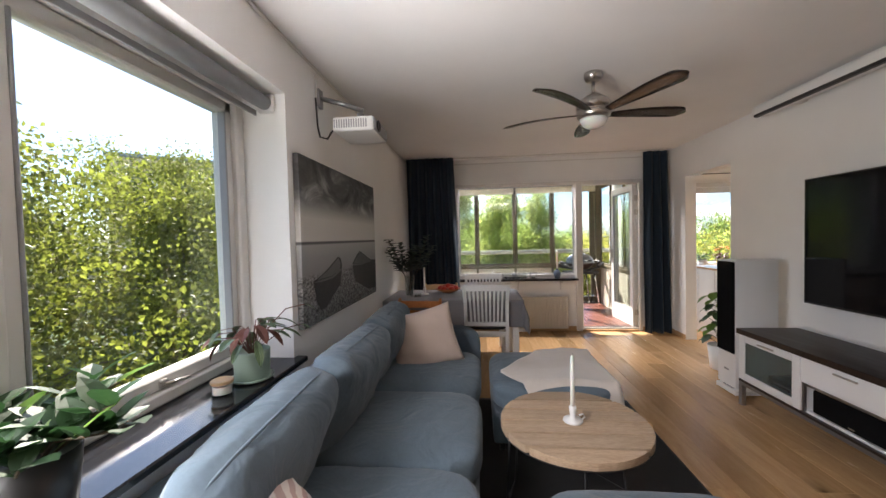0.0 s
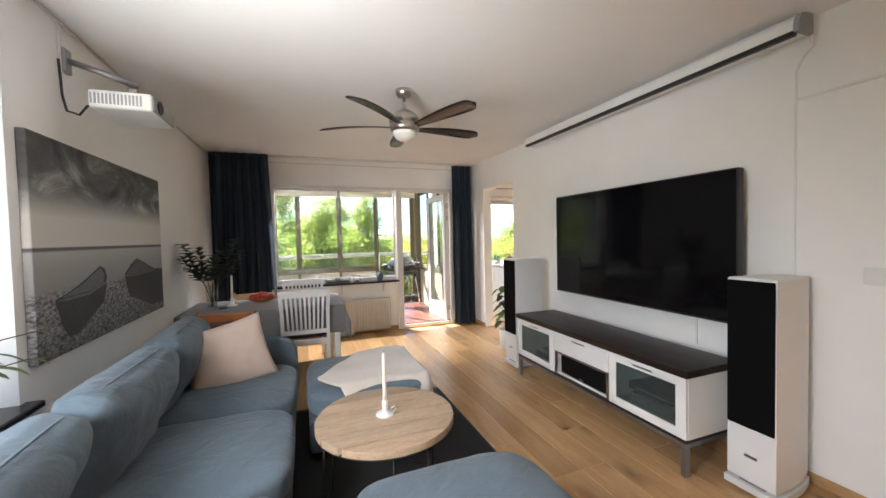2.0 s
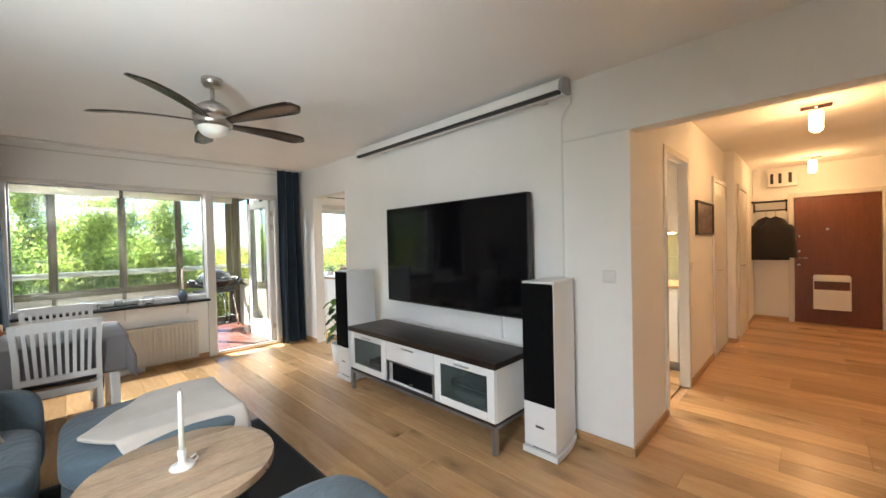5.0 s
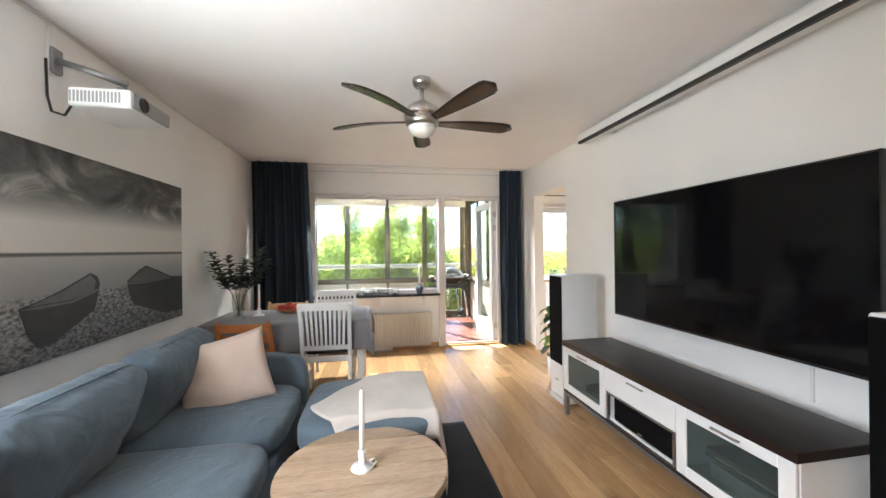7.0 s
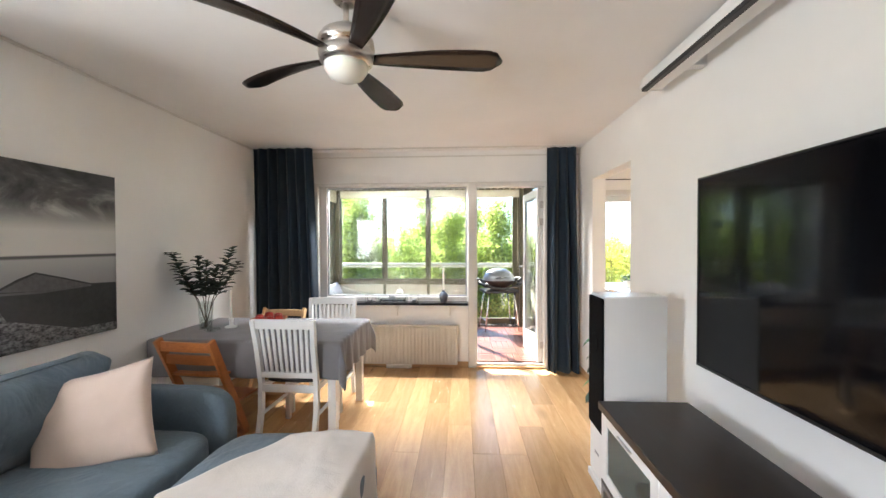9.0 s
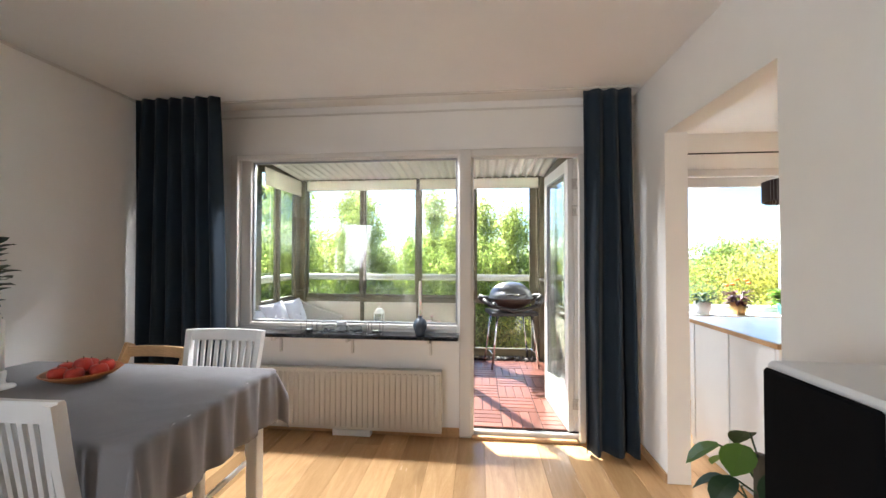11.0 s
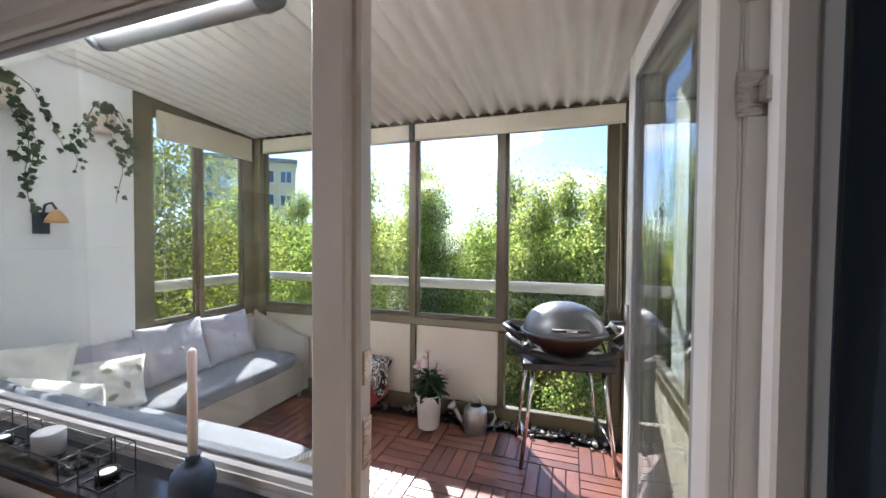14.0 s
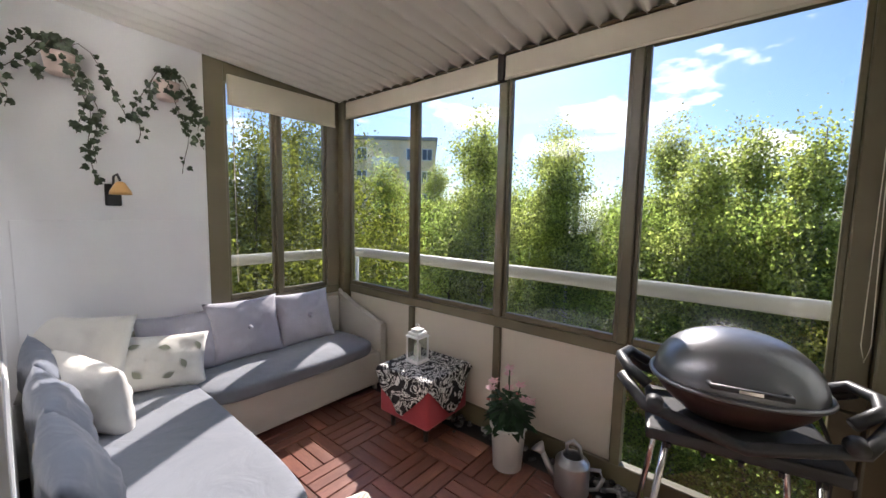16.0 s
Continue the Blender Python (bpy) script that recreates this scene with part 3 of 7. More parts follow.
xs = [BX0 + 0.06, 0.05, 0.80, 1.519, 2.25]
for a, b in zip(xs, xs[1:]):
    a, b = a + (0.024 if a > -0.7 else 0), b - (0.024 if b < 2.2 else 0)
    part("sash", boxes((a, a + 0.022, BY1 + 0.008, BY1 + 0.04, 0.80, 2.245), (b - 0.022, b, BY1 + 0.008, BY1 + 0.04, 0.80, 2.245), (a + 0.022, b - 0.022, BY1 + 0.008, BY1 + 0.04, 0.80, 0.835), (a + 0.022, b - 0.022, BY1 + 0.008, BY1 + 0.04, 2.215, 2.245), bevel=0.004), OL, gl)
    shadowless(part("pane", boxes((a + 0.022, b - 0.022, BY1 + 0.022, BY1 + 0.026, 0.835, 2.215)), M["pane"], gl))
    if b < 2.0:
        part("lower_panel", boxes((a, b, BY1 + 0.012, BY1 + 0.03, 0.165, 0.735), bevel=0.003), M["panel"], gl, "beige board panel")
    else:
        shadowless(part("lower_pane", boxes((a, b, BY1 + 0.022, BY1 + 0.026, 0.165, 0.735)), M["pane"], gl))
for x in (0.80,):
    part("blind_bracket", boxes((x - 0.02, x + 0.02, BY1 - 0.06, BY1 - 0.012, 2.20, 2.35), bevel=0.004), M["espresso"], gl)
g2 = setting("glazing_left", boxes((BX0 - 0.06, BX0 + 0.004, 6.33, 6.45, 0.03, 2.42), (BX0 - 0.06, BX0, 6.45, BY1 - 0.06, 0.735, 0.80), (BX0 - 0.06, BX0, 6.45, BY1 - 0.06, 2.28, 2.44), (BX0 - 0.06, BX0, 7.22, BY1 - 0.06, 0.80, 2.28), bevel=0.005), OL, "olive bronze aluminium side glazing", "glazing")
part("post", boxes((BX0 - 0.058, BX0 + 0.01, 6.79, 6.83, 0.80, 2.28), bevel=0.004), OL, g2)
part("lower_panel", boxes((BX0 - 0.04, BX0 - 0.02, 6.45, BY1 - 0.06, 0.03, 0.735)), M["panel"], g2, "beige board panel")
for a, b in ((6.45, 6.79), (6.83, 7.22)):
    part("sash", boxes((BX0 - 0.05, BX0 - 0.015, a, a + 0.02, 0.80, 2.28), (BX0 - 0.05, BX0 - 0.015, b - 0.02, b, 0.80, 2.28), (BX0 - 0.05, BX0 - 0.015, a, b, 0.80, 0.835), bevel=0.004), OL, g2)
    shadowless(part("pane", boxes((BX0 - 0.034, BX0 - 0.03, a + 0.02, b - 0.02, 0.835, 2.28)), M["pane"], g2))
g3 = setting("glazing_right", boxes((BX1, BX1 + 0.06, BY0, BY0 + 0.06, 0.03, 2.46), (BX1, BX1 + 0.06, BY0 + 0.06, BY1 - 0.05, 0.735, 0.80), (BX1, BX1 + 0.06, BY0 + 0.06, BY1 - 0.05, 2.245, 2.36), bevel=0.005), OL, "olive bronze aluminium side glazing", "glazing")
ys = [BY0 + 0.06, 6.2, 6.8, BY1 - 0.05]
for a, b in zip(ys, ys[1:]):
    part("sash", boxes((BX1 + 0.008, BX1 + 0.045, a, a + 0.022, 0.80, 2.245), (BX1 + 0.008, BX1 + 0.045, b - 0.022, b, 0.80, 2.245), (BX1 + 0.008, BX1 + 0.045, a + 0.022, b - 0.022, 0.80, 0.835), bevel=0.004), OL, g3)
    shadowless(part("pane", boxes((BX1 + 0.022, BX1 + 0.026, a + 0.022, b - 0.022, 0.835, 2.245)), M["pane"], g3))
    part("lower_panel", boxes((BX1 + 0.012, BX1 + 0.03, a, b, 0.03, 0.735), bevel=0.003), M["panel"], g3, "beige board panel")
# rolled-up cream blinds
for x0, x1, y in ((-0.70, 0.778, BY1 - 0.035), (0.823, 2.335, BY1 - 0.035)):
    b = thing("balcony_blind", ((x0 + x1) / 2, y, 2.21), "cream roller blind rolled up under the balcony roof", "roller blind", "balcony blinds")
    hw = (x1 - x0) / 2
    part("fabric", boxes((-hw, hw, -0.012, 0.012, 0.0, 0.125), bevel=0.006), M["blind"], b)
    part("bottom_bar", rod((-hw, -0.004, 0.0), (hw, -0.004, 0.0), 0.009), M["blind"], b, "", True)
b = thing("balcony_blind", (BX0 + 0.03, 6.87, 2.13), "cream roller blind lowered a hand's width at the side glazing", "roller blind", "balcony blinds")
part("fabric", boxes((-0.01, 0.01, -0.41, 0.41, 0.0, 0.19), bevel=0.005), M["blind"], b)
part("bottom_bar", rod((0.004, -0.41, 0.0), (0.004, 0.41, 0.0), 0.009), M["blind"], b, "", True)
# rail outside the glazing
rail = setting("balcony_rail", tube([(BX0 - 0.22, 5.6, 1.05), (BX0 - 0.22, 7.5, 1.05), (BX0 - 0.16, 7.63, 1.05), (BX0 - 0.02, 7.68, 1.05), (3.4, 7.68, 1.05)], 0.043, 14), paint("weathered_rail_paint", (0.52, 0.50, 0.44), 0.5, 0.1), "white tubular balcony rail outside the glass", "rail", True)
for x in (-0.98, 3.3):
    part("rail_post", rod((x, 7.68, -0.2), (x, 7.68, 1.02), 0.016), M["white"], rail, "", True)


# ---- living room ----
# modular sofa along the window wall
sofa = thing("sofa", (0, 0, 0), "blue-grey fabric sofa with three loose back cushions", "sofa")
SY = [0.62, 1.45, 2.22, 3.04]
part("base", box(-0.93, 0.05, SY[0], SY[3], 0.06, 0.27, 0.03, 3), M["sofa"], sofa, "", True)
part("back_frame", box(-0.945, -0.82, SY[0], SY[3] + 0.02, 0.25, 0.66, 0.05, 4), M["sofa"], sofa, "", True)
for k in range(3):
    w = SY[k + 1] - SY[k]
    seat = cushion(0.86, w - 0.006, 0.20, 0.18, 14, 0.0, 0.004, k * 3.1)
    part("seat", moved(seat, Matrix.Translation((-0.36, (SY[k] + SY[k + 1]) / 2, 0.355))), M["sofa"], sofa, "", True)
    bc = cushion(w + 0.01, 0.49, 0.30, 0.60, 18, 0.0, 0.016, 7 + k * 2.3, 0.10, 6.0)
    lean = Matrix.Translation((-0.665 + 0.02 * (k == 1), (SY[k] + SY[k + 1]) / 2, 0.635)) @ pose(0, 0, 0, 0, 0, 90) @ pose(0, 0, 0, -68 if k else -64, 0, (3, -2, 2)[k])
    c = part("back_cushion", moved(bc, lean), M["sofa"], sofa, "", True)
    for side in (-1, 1):
        seam = tube([lean @ Vector((w / 2 * e, side * 0.243 * (1 - abs(e) ** 6) ** (1 / 6), 0.0)) for e in (-0.985 + 1.97 * i / 28 for i in range(29))], 0.005, 6)
        part("piping", seam, M["sofa"], c, "", True)
arm = cushion(0.90, 0.155, 0.56, 0.0, 12, 0.0, 0.004, 2)
part("armrest", moved(arm, Matrix.Translation((-0.38, SY[3] + 0.075, 0.34))), M["sofa"], sofa, "", True)
for x in (-0.85, -0.02):
    for y in (SY[0] + 0.08, SY[3] + 0.06):
        part("leg", rod((x, y, 0), (x, y, 0.07), 0.025, n=12), M["blackmetal"], sofa, "", True)


def ottoman(at, w, d, label):
    o = thing("ottoman", at, label, "ottoman", "ottomans by the sofa")
    part("cushion", moved(cushion(w, d, 0.20, 0.15, 14, 0.0, 0.004, at[0]), Matrix.Translation((0, 0, 0.335))), M["sofa"], o, "", True)
    part("base", box(-w / 2 + 0.01, w / 2 - 0.01, -d / 2 + 0.01, d / 2 - 0.01, 0.06, 0.25, 0.03, 3), M["sofa"], o, "", True)
    for sx in (-1, 1):
        for sy in (-1, 1):
            part("leg", rod((sx * (w / 2 - 0.07), sy * (d / 2 - 0.07), 0), (sx * (w / 2 - 0.07), sy * (d / 2 - 0.07), 0.07), 0.022, n=10), M["blackmetal"], o, "", True)
    return o


OT1 = (0.53, 2.63, 0.016)
ottoman(OT1, 0.80, 0.82, "blue-grey ottoman under a cream throw")
ottoman((0.66, 0.93, 0.016), 0.80, 0.86, "blue-grey ottoman on the dark rug")


# throw blanket draped over the ottoman's corner
def drape(u, v):
    left = 0.20 + 0.30 * max(0.0, (v - 0.34) / 0.66) + 0.20 * max(0.0, (0.34 - v) / 0.34) ** 1.5
    x = left + u * (1.04 - left)
    y = 2.19 + v * 0.72
    top = 0.466 + 0.012 * noise.noise(Vector((x * 5, y * 5, 0))) + 0.003 * noise.noise(Vector((x * 15, y * 15, 4))) + 0.014 * max(0, math.sin(u * 8 + v * 4)) * (1 - u)
    over = max(0.0, x - 0.90)
    near = max(0.0, 2.25 - y)
    fall = min(1.0, over / 0.03)
    z = top - 0.03 * fall * fall - max(0.0, over - 0.015) * 2.2 - near * 2.5
    x = min(x, 0.925) + 0.20 * over + 0.016 * math.sin(y * 23) * fall * min(1.0, over * 9)
    y = max(y, 2.212 - 0.2 * near)
    return (x, y + 0.05 * math.sin(u * 3), z)


solid("throw_blanket", thick(sheet(64, 48, drape), 0.014), M["throw"], "cream woven throw spread over the ottoman", "blanket", smooth=True)


def pillow_mesh(w, d, h, seed=0.0, n=22):
    """A square pillow with pointed corners, a thin seam and soft creases."""
    bm = bmesh.new()
    for side in (1, -1):
        def puffed(a, b):
            u, v = 2 * a - 1, 2 * b - 1
            rise = (max(0.0, 1 - u * u) * max(0.0, 1 - v * v)) ** 0.46
            x, y = w / 2 * u * (1 - 0.075 * (1 - v * v)), d / 2 * v * (1 - 0.075 * (1 - u * u))
            fold = noise.noise(Vector((u * 2.3 + seed, v * 2.3, side * 3.0))) + 0.6 * noise.noise(Vector((u * 5.0, v * 5.0 + seed, side * 3.0)))
            pull = 0.5 * math.sin(8 * math.atan2(v, u) + seed) * (u * u + v * v) * (1 - max(abs(u), abs(v)))
            return (x, y, side * (h / 2 * rise + rise * 0.014 * fold + 0.018 * pull * rise) + 0.006 * math.sin(3 * u + seed) * v)
        sheet(n, n, puffed, bm)
    bmesh.ops.remove_doubles(bm, verts=list(bm.verts), dist=0.0006)
    return bm


def pillow(name_at, size, m, mat, label, group="sofa pillows"):
    p = solid("pillow", pillow_mesh(size[0], size[1], size[2], name_at[0] * 5), mat, label, "pillow", group, smooth=True)
    p.matrix_basis = Matrix.Translation(name_at) @ m
    return p


def frame_of(u, v):
    """The turn whose x and y axes lie along u and v."""
    u, v = Vector(u).normalized(), Vector(v).normalized()
    n = u.cross(v).normalized()
    v = n.cross(u)
    return Matrix((u, v, n)).transposed().to_4x4()


pillow((-0.36, 2.73, 0.61), (0.52, 0.46, 0.17), frame_of((0.93, 0.27, 0.20), (-0.20, 0.32, 0.92)), M["beige"], "beige linen pillow leaning on the sofa back")
M["stripe"] = Shade("striped_linen", (0.62, 0.52, 0.47), 0.9)
_s = M["stripe"]
_w = _s.node("ShaderNodeTexWave", Scale=9.0, Distortion=0.6)
_s.link(_s.vec(), _w.inputs["Vector"])
_s.color(_s.ramp(_w.outputs["Fac"], [(0.35, (0.50, 0.36, 0.33)), (0.55, (0.74, 0.68, 0.64))]))
_s.bump(_s.noise(400, 2), 0.3, 0.002)
M["stripe"] = _s.mat
pillow((-0.40, 0.85, 0.565), (0.42, 0.42, 0.15), frame_of((0.45, 0.30, -0.84), (-0.75, 0.35, 0.55)), M["stripe"], "pale striped linen pillow on the sofa seat")

# rug
rug = solid("rug", sheet(60, 60, lambda u, v: (-0.05 + 1.30 * u, 0.35 + 2.70 * v, 0.014 + 0.003 * noise.noise(Vector((u * 90, v * 180, 0))))), M["rug"], "charcoal shaggy rug under the coffee table", "rug", smooth=True)
bm = bmesh.new()
bm.from_mesh(rug.data)
ext = bmesh.ops.extrude_edge_only(bm, edges=[e for e in bm.edges if e.is_boundary])
for v in [g for g in ext["geom"] if isinstance(g, bmesh.types.BMVert)]:
    v.co.z = 0.0
bm.to_mesh(rug.data)
bm.free()

# round coffee table
ct = thing("coffee_table", (0.52, 1.785, 0.014), "round rustic oak coffee table on a black wire frame", "coffee table")
for k in range(6):
    y0, y1 = -0.356 + k * 0.11867, -0.372 + (k + 1) * 0.11867 - 0.0012
    bm = bmesh.new()
    n = 10
    def edge(y):
        return math.sqrt(max(0.0001, 0.356 * 0.356 - y * y))
    low, high = [], []
    ring = [(-edge(y0 + (y1 - y0) * i / n), y0 + (y1 - y0) * i / n) for i in range(n + 1)] + [(edge(y1 - (y1 - y0) * i / n), y1 - (y1 - y0) * i / n) for i in range(n + 1)]
    low = [bm.verts.new((x, y, 0.415)) for x, y in ring]
    mid = [bm.verts.new((x, y, 0.444)) for x, y in ring]
    high = [bm.verts.new((x * 0.992, y, 0.448)) for x, y in ring]
    bm.faces.new(high)
    bm.faces.new(low[::-1])
    for a, b in ((low, mid), (mid, high)):
        for i in range(len(ring)):
            bm.faces.new((a[i], a[(i + 1) % len(ring)], b[(i + 1) % len(ring)], b[i]))
    part("board", bm, M["tabletop"], ct)
part("rim", lathe([(0.335, 0.400), (0.352, 0.405), (0.352, 0.414), (0.335, 0.414)], 40), M["blackmetal"], ct, "black metal ring")
for k in range(3):
    a = radians(25 + 120 * k)
    c, s = math.cos(a), math.sin(a)
    ca, sa = math.cos(a + 0.55), math.sin(a + 0.55)
    part("leg", tube([(0.31 * c, 0.31 * s, 0.405), (0.33 * c, 0.33 * s, 0.006), (0.33 * ca, 0.33 * sa, 0.006), (0.31 * ca, 0.31 * sa, 0.405)], 0.007), M["blackmetal"], ct, "black wire leg", True)


def candle(at, label, h=0.27, holder="white"):
    c = thing("candlestick", at, label, "candlestick", "candlesticks")
    part("holder", lathe([(0.045, 0), (0.048, 0.004), (0.044, 0.012), (0.018, 0.018), (0.014, 0.03), (0.017, 0.06), (0.0175, 0.075), (0.012, 0.078)], 24), M["plastic"], c, "white metal holder", True)
    if holder == "white":
        part("handle", tube([(0.045 + 0.0, 0, 0.01), (0.058, 0, 0.022), (0.05, 0, 0.038), (0.03, 0, 0.03)], 0.004), M["plastic"], c, "", True)
    part("candle", lathe([(0.011, 0.06), (0.0105, 0.06 + h * 0.5), (0.0095, 0.05 + h), (0.004, 0.06 + h)], 16), M["wax"], c, "white taper candle", True)
    part("wick", rod((0, 0, 0.06 + h), (0.001, 0, 0.07 + h), 0.001, n=5), M["black"], c)
    return c


candle((0.515, 1.775, 0.462), "white taper candle in a white holder on the coffee table")

# television bench
tb = thing("tv_bench", (2.09, 2.160, 0.014), "white television bench with dark top and frosted glass doors", "tv bench")
HB = 0.862
part("frame", boxes((0.0, 0.035, -HB, HB, 0.165, 0.19), (0.39, 0.425, -HB, HB, 0.165, 0.19), (0.035, 0.39, -HB, -HB + 0.035, 0.165, 0.19), (0.035, 0.39, HB - 0.035, HB, 0.165, 0.19), bevel=0.003), M["greymetal"], tb, "grey steel frame")
for x in (0, 0.39):
    for y in (-HB, HB - 0.035):
        part("leg", box(x, x + 0.035, y, y + 0.035, 0, 0.165, 0.003), M["greymetal"], tb)
part("base_board", box(0.0, 0.425, -HB, HB, 0.19, 0.208, 0.002), M["espresso"], tb)
part("body", boxes((0.02, 0.425, -HB, -HB + 0.02, 0.208, 0.562), (0.02, 0.425, HB - 0.02, HB, 0.208, 0.562), (0.40, 0.42, -HB + 0.02, HB - 0.02, 0.208, 0.562), (0.02, 0.40, -HB + 0.02, HB - 0.02, 0.208, 0.224), (0.02, 0.40, -HB + 0.02, HB - 0.02, 0.548, 0.562),
                   (0.02, 0.40, -0.30, -0.28, 0.224, 0.548), (0.02, 0.40, 0.28, 0.30, 0.224, 0.548), (0.03, 0.40, -0.28, 0.28, 0.385, 0.40), bevel=0.002), M["white"], tb)
part("top", box(-0.012, 0.44, -HB - 0.012, HB + 0.012, 0.562, 0.602, 0.003), M["espresso"], tb, "dark brown wood top")
for y0, y1 in ((-HB, -0.30), (0.30, HB)):
    d = part("door", boxes((0.0, 0.02, y0 + 0.002, y0 + 0.065, 0.21, 0.56), (0.0, 0.02, y1 - 0.065, y1 - 0.002, 0.21, 0.56), (0.0, 0.02, y0 + 0.065, y1 - 0.065, 0.21, 0.265), (0.0, 0.02, y0 + 0.065, y1 - 0.065, 0.505, 0.56), bevel=0.003), M["white"], tb)
    part("glass", boxes((0.008, 0.013, y0 + 0.065, y1 - 0.065, 0.265, 0.505)), M["frost"], d, "frosted glass")
    part("handle", box(-0.014, -0.001, (y0 + y1) / 2 - 0.07, (y0 + y1) / 2 + 0.07, 0.525, 0.535, 0.003), M["steel"], d)
dr = part("drawer", box(0.0, 0.02, -0.297, 0.297, 0.40, 0.56, 0.003), M["white"], tb)
part("handle", box(-0.014, -0.001, -0.07, 0.07, 0.525, 0.535, 0.003), M["steel"], dr)
part("niche_lining", boxes((0.004, 0.02, -0.29, -0.275, 0.215, 0.395), (0.004, 0.02, 0.275, 0.29, 0.215, 0.395), (0.004, 0.02, -0.29, 0.29, 0.385, 0.397)), M["greymetal"], tb)
cs = thing("center_speaker", (2.105, 2.150, 0.240), "black centre loudspeaker in the bench niche", "loudspeaker")
part("cabinet", box(0.02, 0.25, -0.25, 0.25, 0, 0.15, 0.006), M["black"], cs)
part("grille", box(0.005, 0.02, -0.245, 0.245, 0.004, 0.146, 0.006), M["grille"], cs)
part("badge", box(0.002, 0.005, -0.018, 0.018, 0.018, 0.026, 0.001), M["steel"], cs)
for y, z, w, h in ((1.61, 0.240, 0.30, 0.07), (1.61, 0.324, 0.36, 0.05), (2.74, 0.240, 0.26, 0.06)):
    db = thing("media_box", (2.20, y, z), "dark media box behind the frosted bench door", "media player", "media boxes")
    part("case", box(0, 0.22, -w / 2, w / 2, 0, h, 0.004), M["black"] if h < 0.07 else M["greyplastic"], db)
    part("front_strip", box(-0.003, 0.0, -w / 2 + 0.02, w / 2 - 0.06, h * 0.4, h * 0.55), M["steel"], db)

# television
tv = thing("television", (2.60, 2.175, 1.287), "large black flat television mounted on the wall", "television")
TW, TH = 0.848, 0.472
part("body", box(-0.03, 0.02, -TW, TW, -TH, TH, 0.004), M["black"], tv)
part("screen", box(-0.0325, -0.030, -TW + 0.008, TW - 0.008, -TH + 0.012, TH - 0.008, 0.001), M["screen"], tv, "dark glossy panel")
part("bezel", boxes((-0.036, -0.030, -TW, TW, TH - 0.008, TH), (-0.036, -0.030, -TW, TW, -TH, -TH + 0.012), (-0.036, -0.030, -TW, -TW + 0.008, -TH, TH), (-0.036, -0.030, TW - 0.008, TW, -TH, TH)), M["blackmetal"], tv)
part("wall_mount", boxes((0.02, 0.10, -0.3, 0.3, -0.2, 0.2)), M["blackmetal"], tv)
solid("tv_cable_channel", box(XR - 0.012, XR, 1.66, 1.675, 0.60, 0.85, 0.002), M["plastic"], "white cable channel below the television", "cable channel")


# floorstanding loudspeakers with bowed sides
def speaker(at, mirror):
    sp = thing("floor_speaker", at, "tall white floorstanding loudspeaker with black front grille", "loudspeaker", "floor speakers")
    W, D, H = 0.225, 0.36, 1.062
    def ring(z, s=1.0):
        pts = []
        for i in range(13):
            t = i / 12
            pts.append((D * t * s + (1 - s) * D / 2, s * W / 2 * (1 - 0.42 * t ** 2.6)))
        return [(x, y, z) for x, y in pts] + [(x, -y, z) for x, y in reversed(pts)]
    bm = bmesh.new()
    rows = [[bm.verts.new(p) for p in ring(z, s)] for z, s in ((0.075, 1), (0.075 + H - 0.008, 1), (0.075 + H, 0.97))]
    n = len(rows[0])
    for a, b in zip(rows, rows[1:]):
        for i in range(n):
            bm.faces.new((a[i], a[(i + 1) % n], b[(i + 1) % n], b[i]))
    bm.faces.new(rows[0])
    bm.faces.new(rows[-1])
    part("cabinet", bm, M["white"], sp)
    part("grille", box(-0.014, -0.001, -W / 2 + 0.004, W / 2 - 0.004, 0.36, 0.075 + H - 0.012, 0.005), M["grille"], sp, "black fabric grille")
    part("driver", lathe([(0.05, 0), (0.055, 0.002), (0.05, 0.004)], 20, at=(0, 0, 0)), M["grille"], sp).matrix_basis = pose(-0.0135, 0, 0.86, 0, -90, 0)
    part("badge", box(-0.004, -0.001, -0.03, 0.03, 0.20, 0.215, 0.002), M["greymetal"], sp)
    bm = bmesh.new()
    rows = [[bm.verts.new((x * 1.04 - 0.01, y * 1.1, z)) for x, y, _ in ring(0)] for z in (0.022, 0.058)]
    for i in range(n):
        bm.faces.new((rows[0][i], rows[0][(i + 1) % n], rows[1][(i + 1) % n], rows[1][i]))
    bm.faces.new(rows[0])
    bm.faces.new(rows[1])
    part("plinth", bm, M["white"], sp)
    part("spacer", boxes((0.01, D - 0.03, -0.06, 0.06, 0.058, 0.075)), M["greymetal"], sp)
    for x in (0.03, D - 0.05):
        for y in (-0.08, 0.08):
            part("foot", rod((x, y * (1 if x < 0.1 else 0.7), 0), (x, y * (1 if x < 0.1 else 0.7), 0.022), 0.012, 0.016, 12), M["chrome"], sp, "", True)
    return sp


speaker((2.28, 1.09, 0), 1)
speaker((2.16, 3.275, 0), -1)

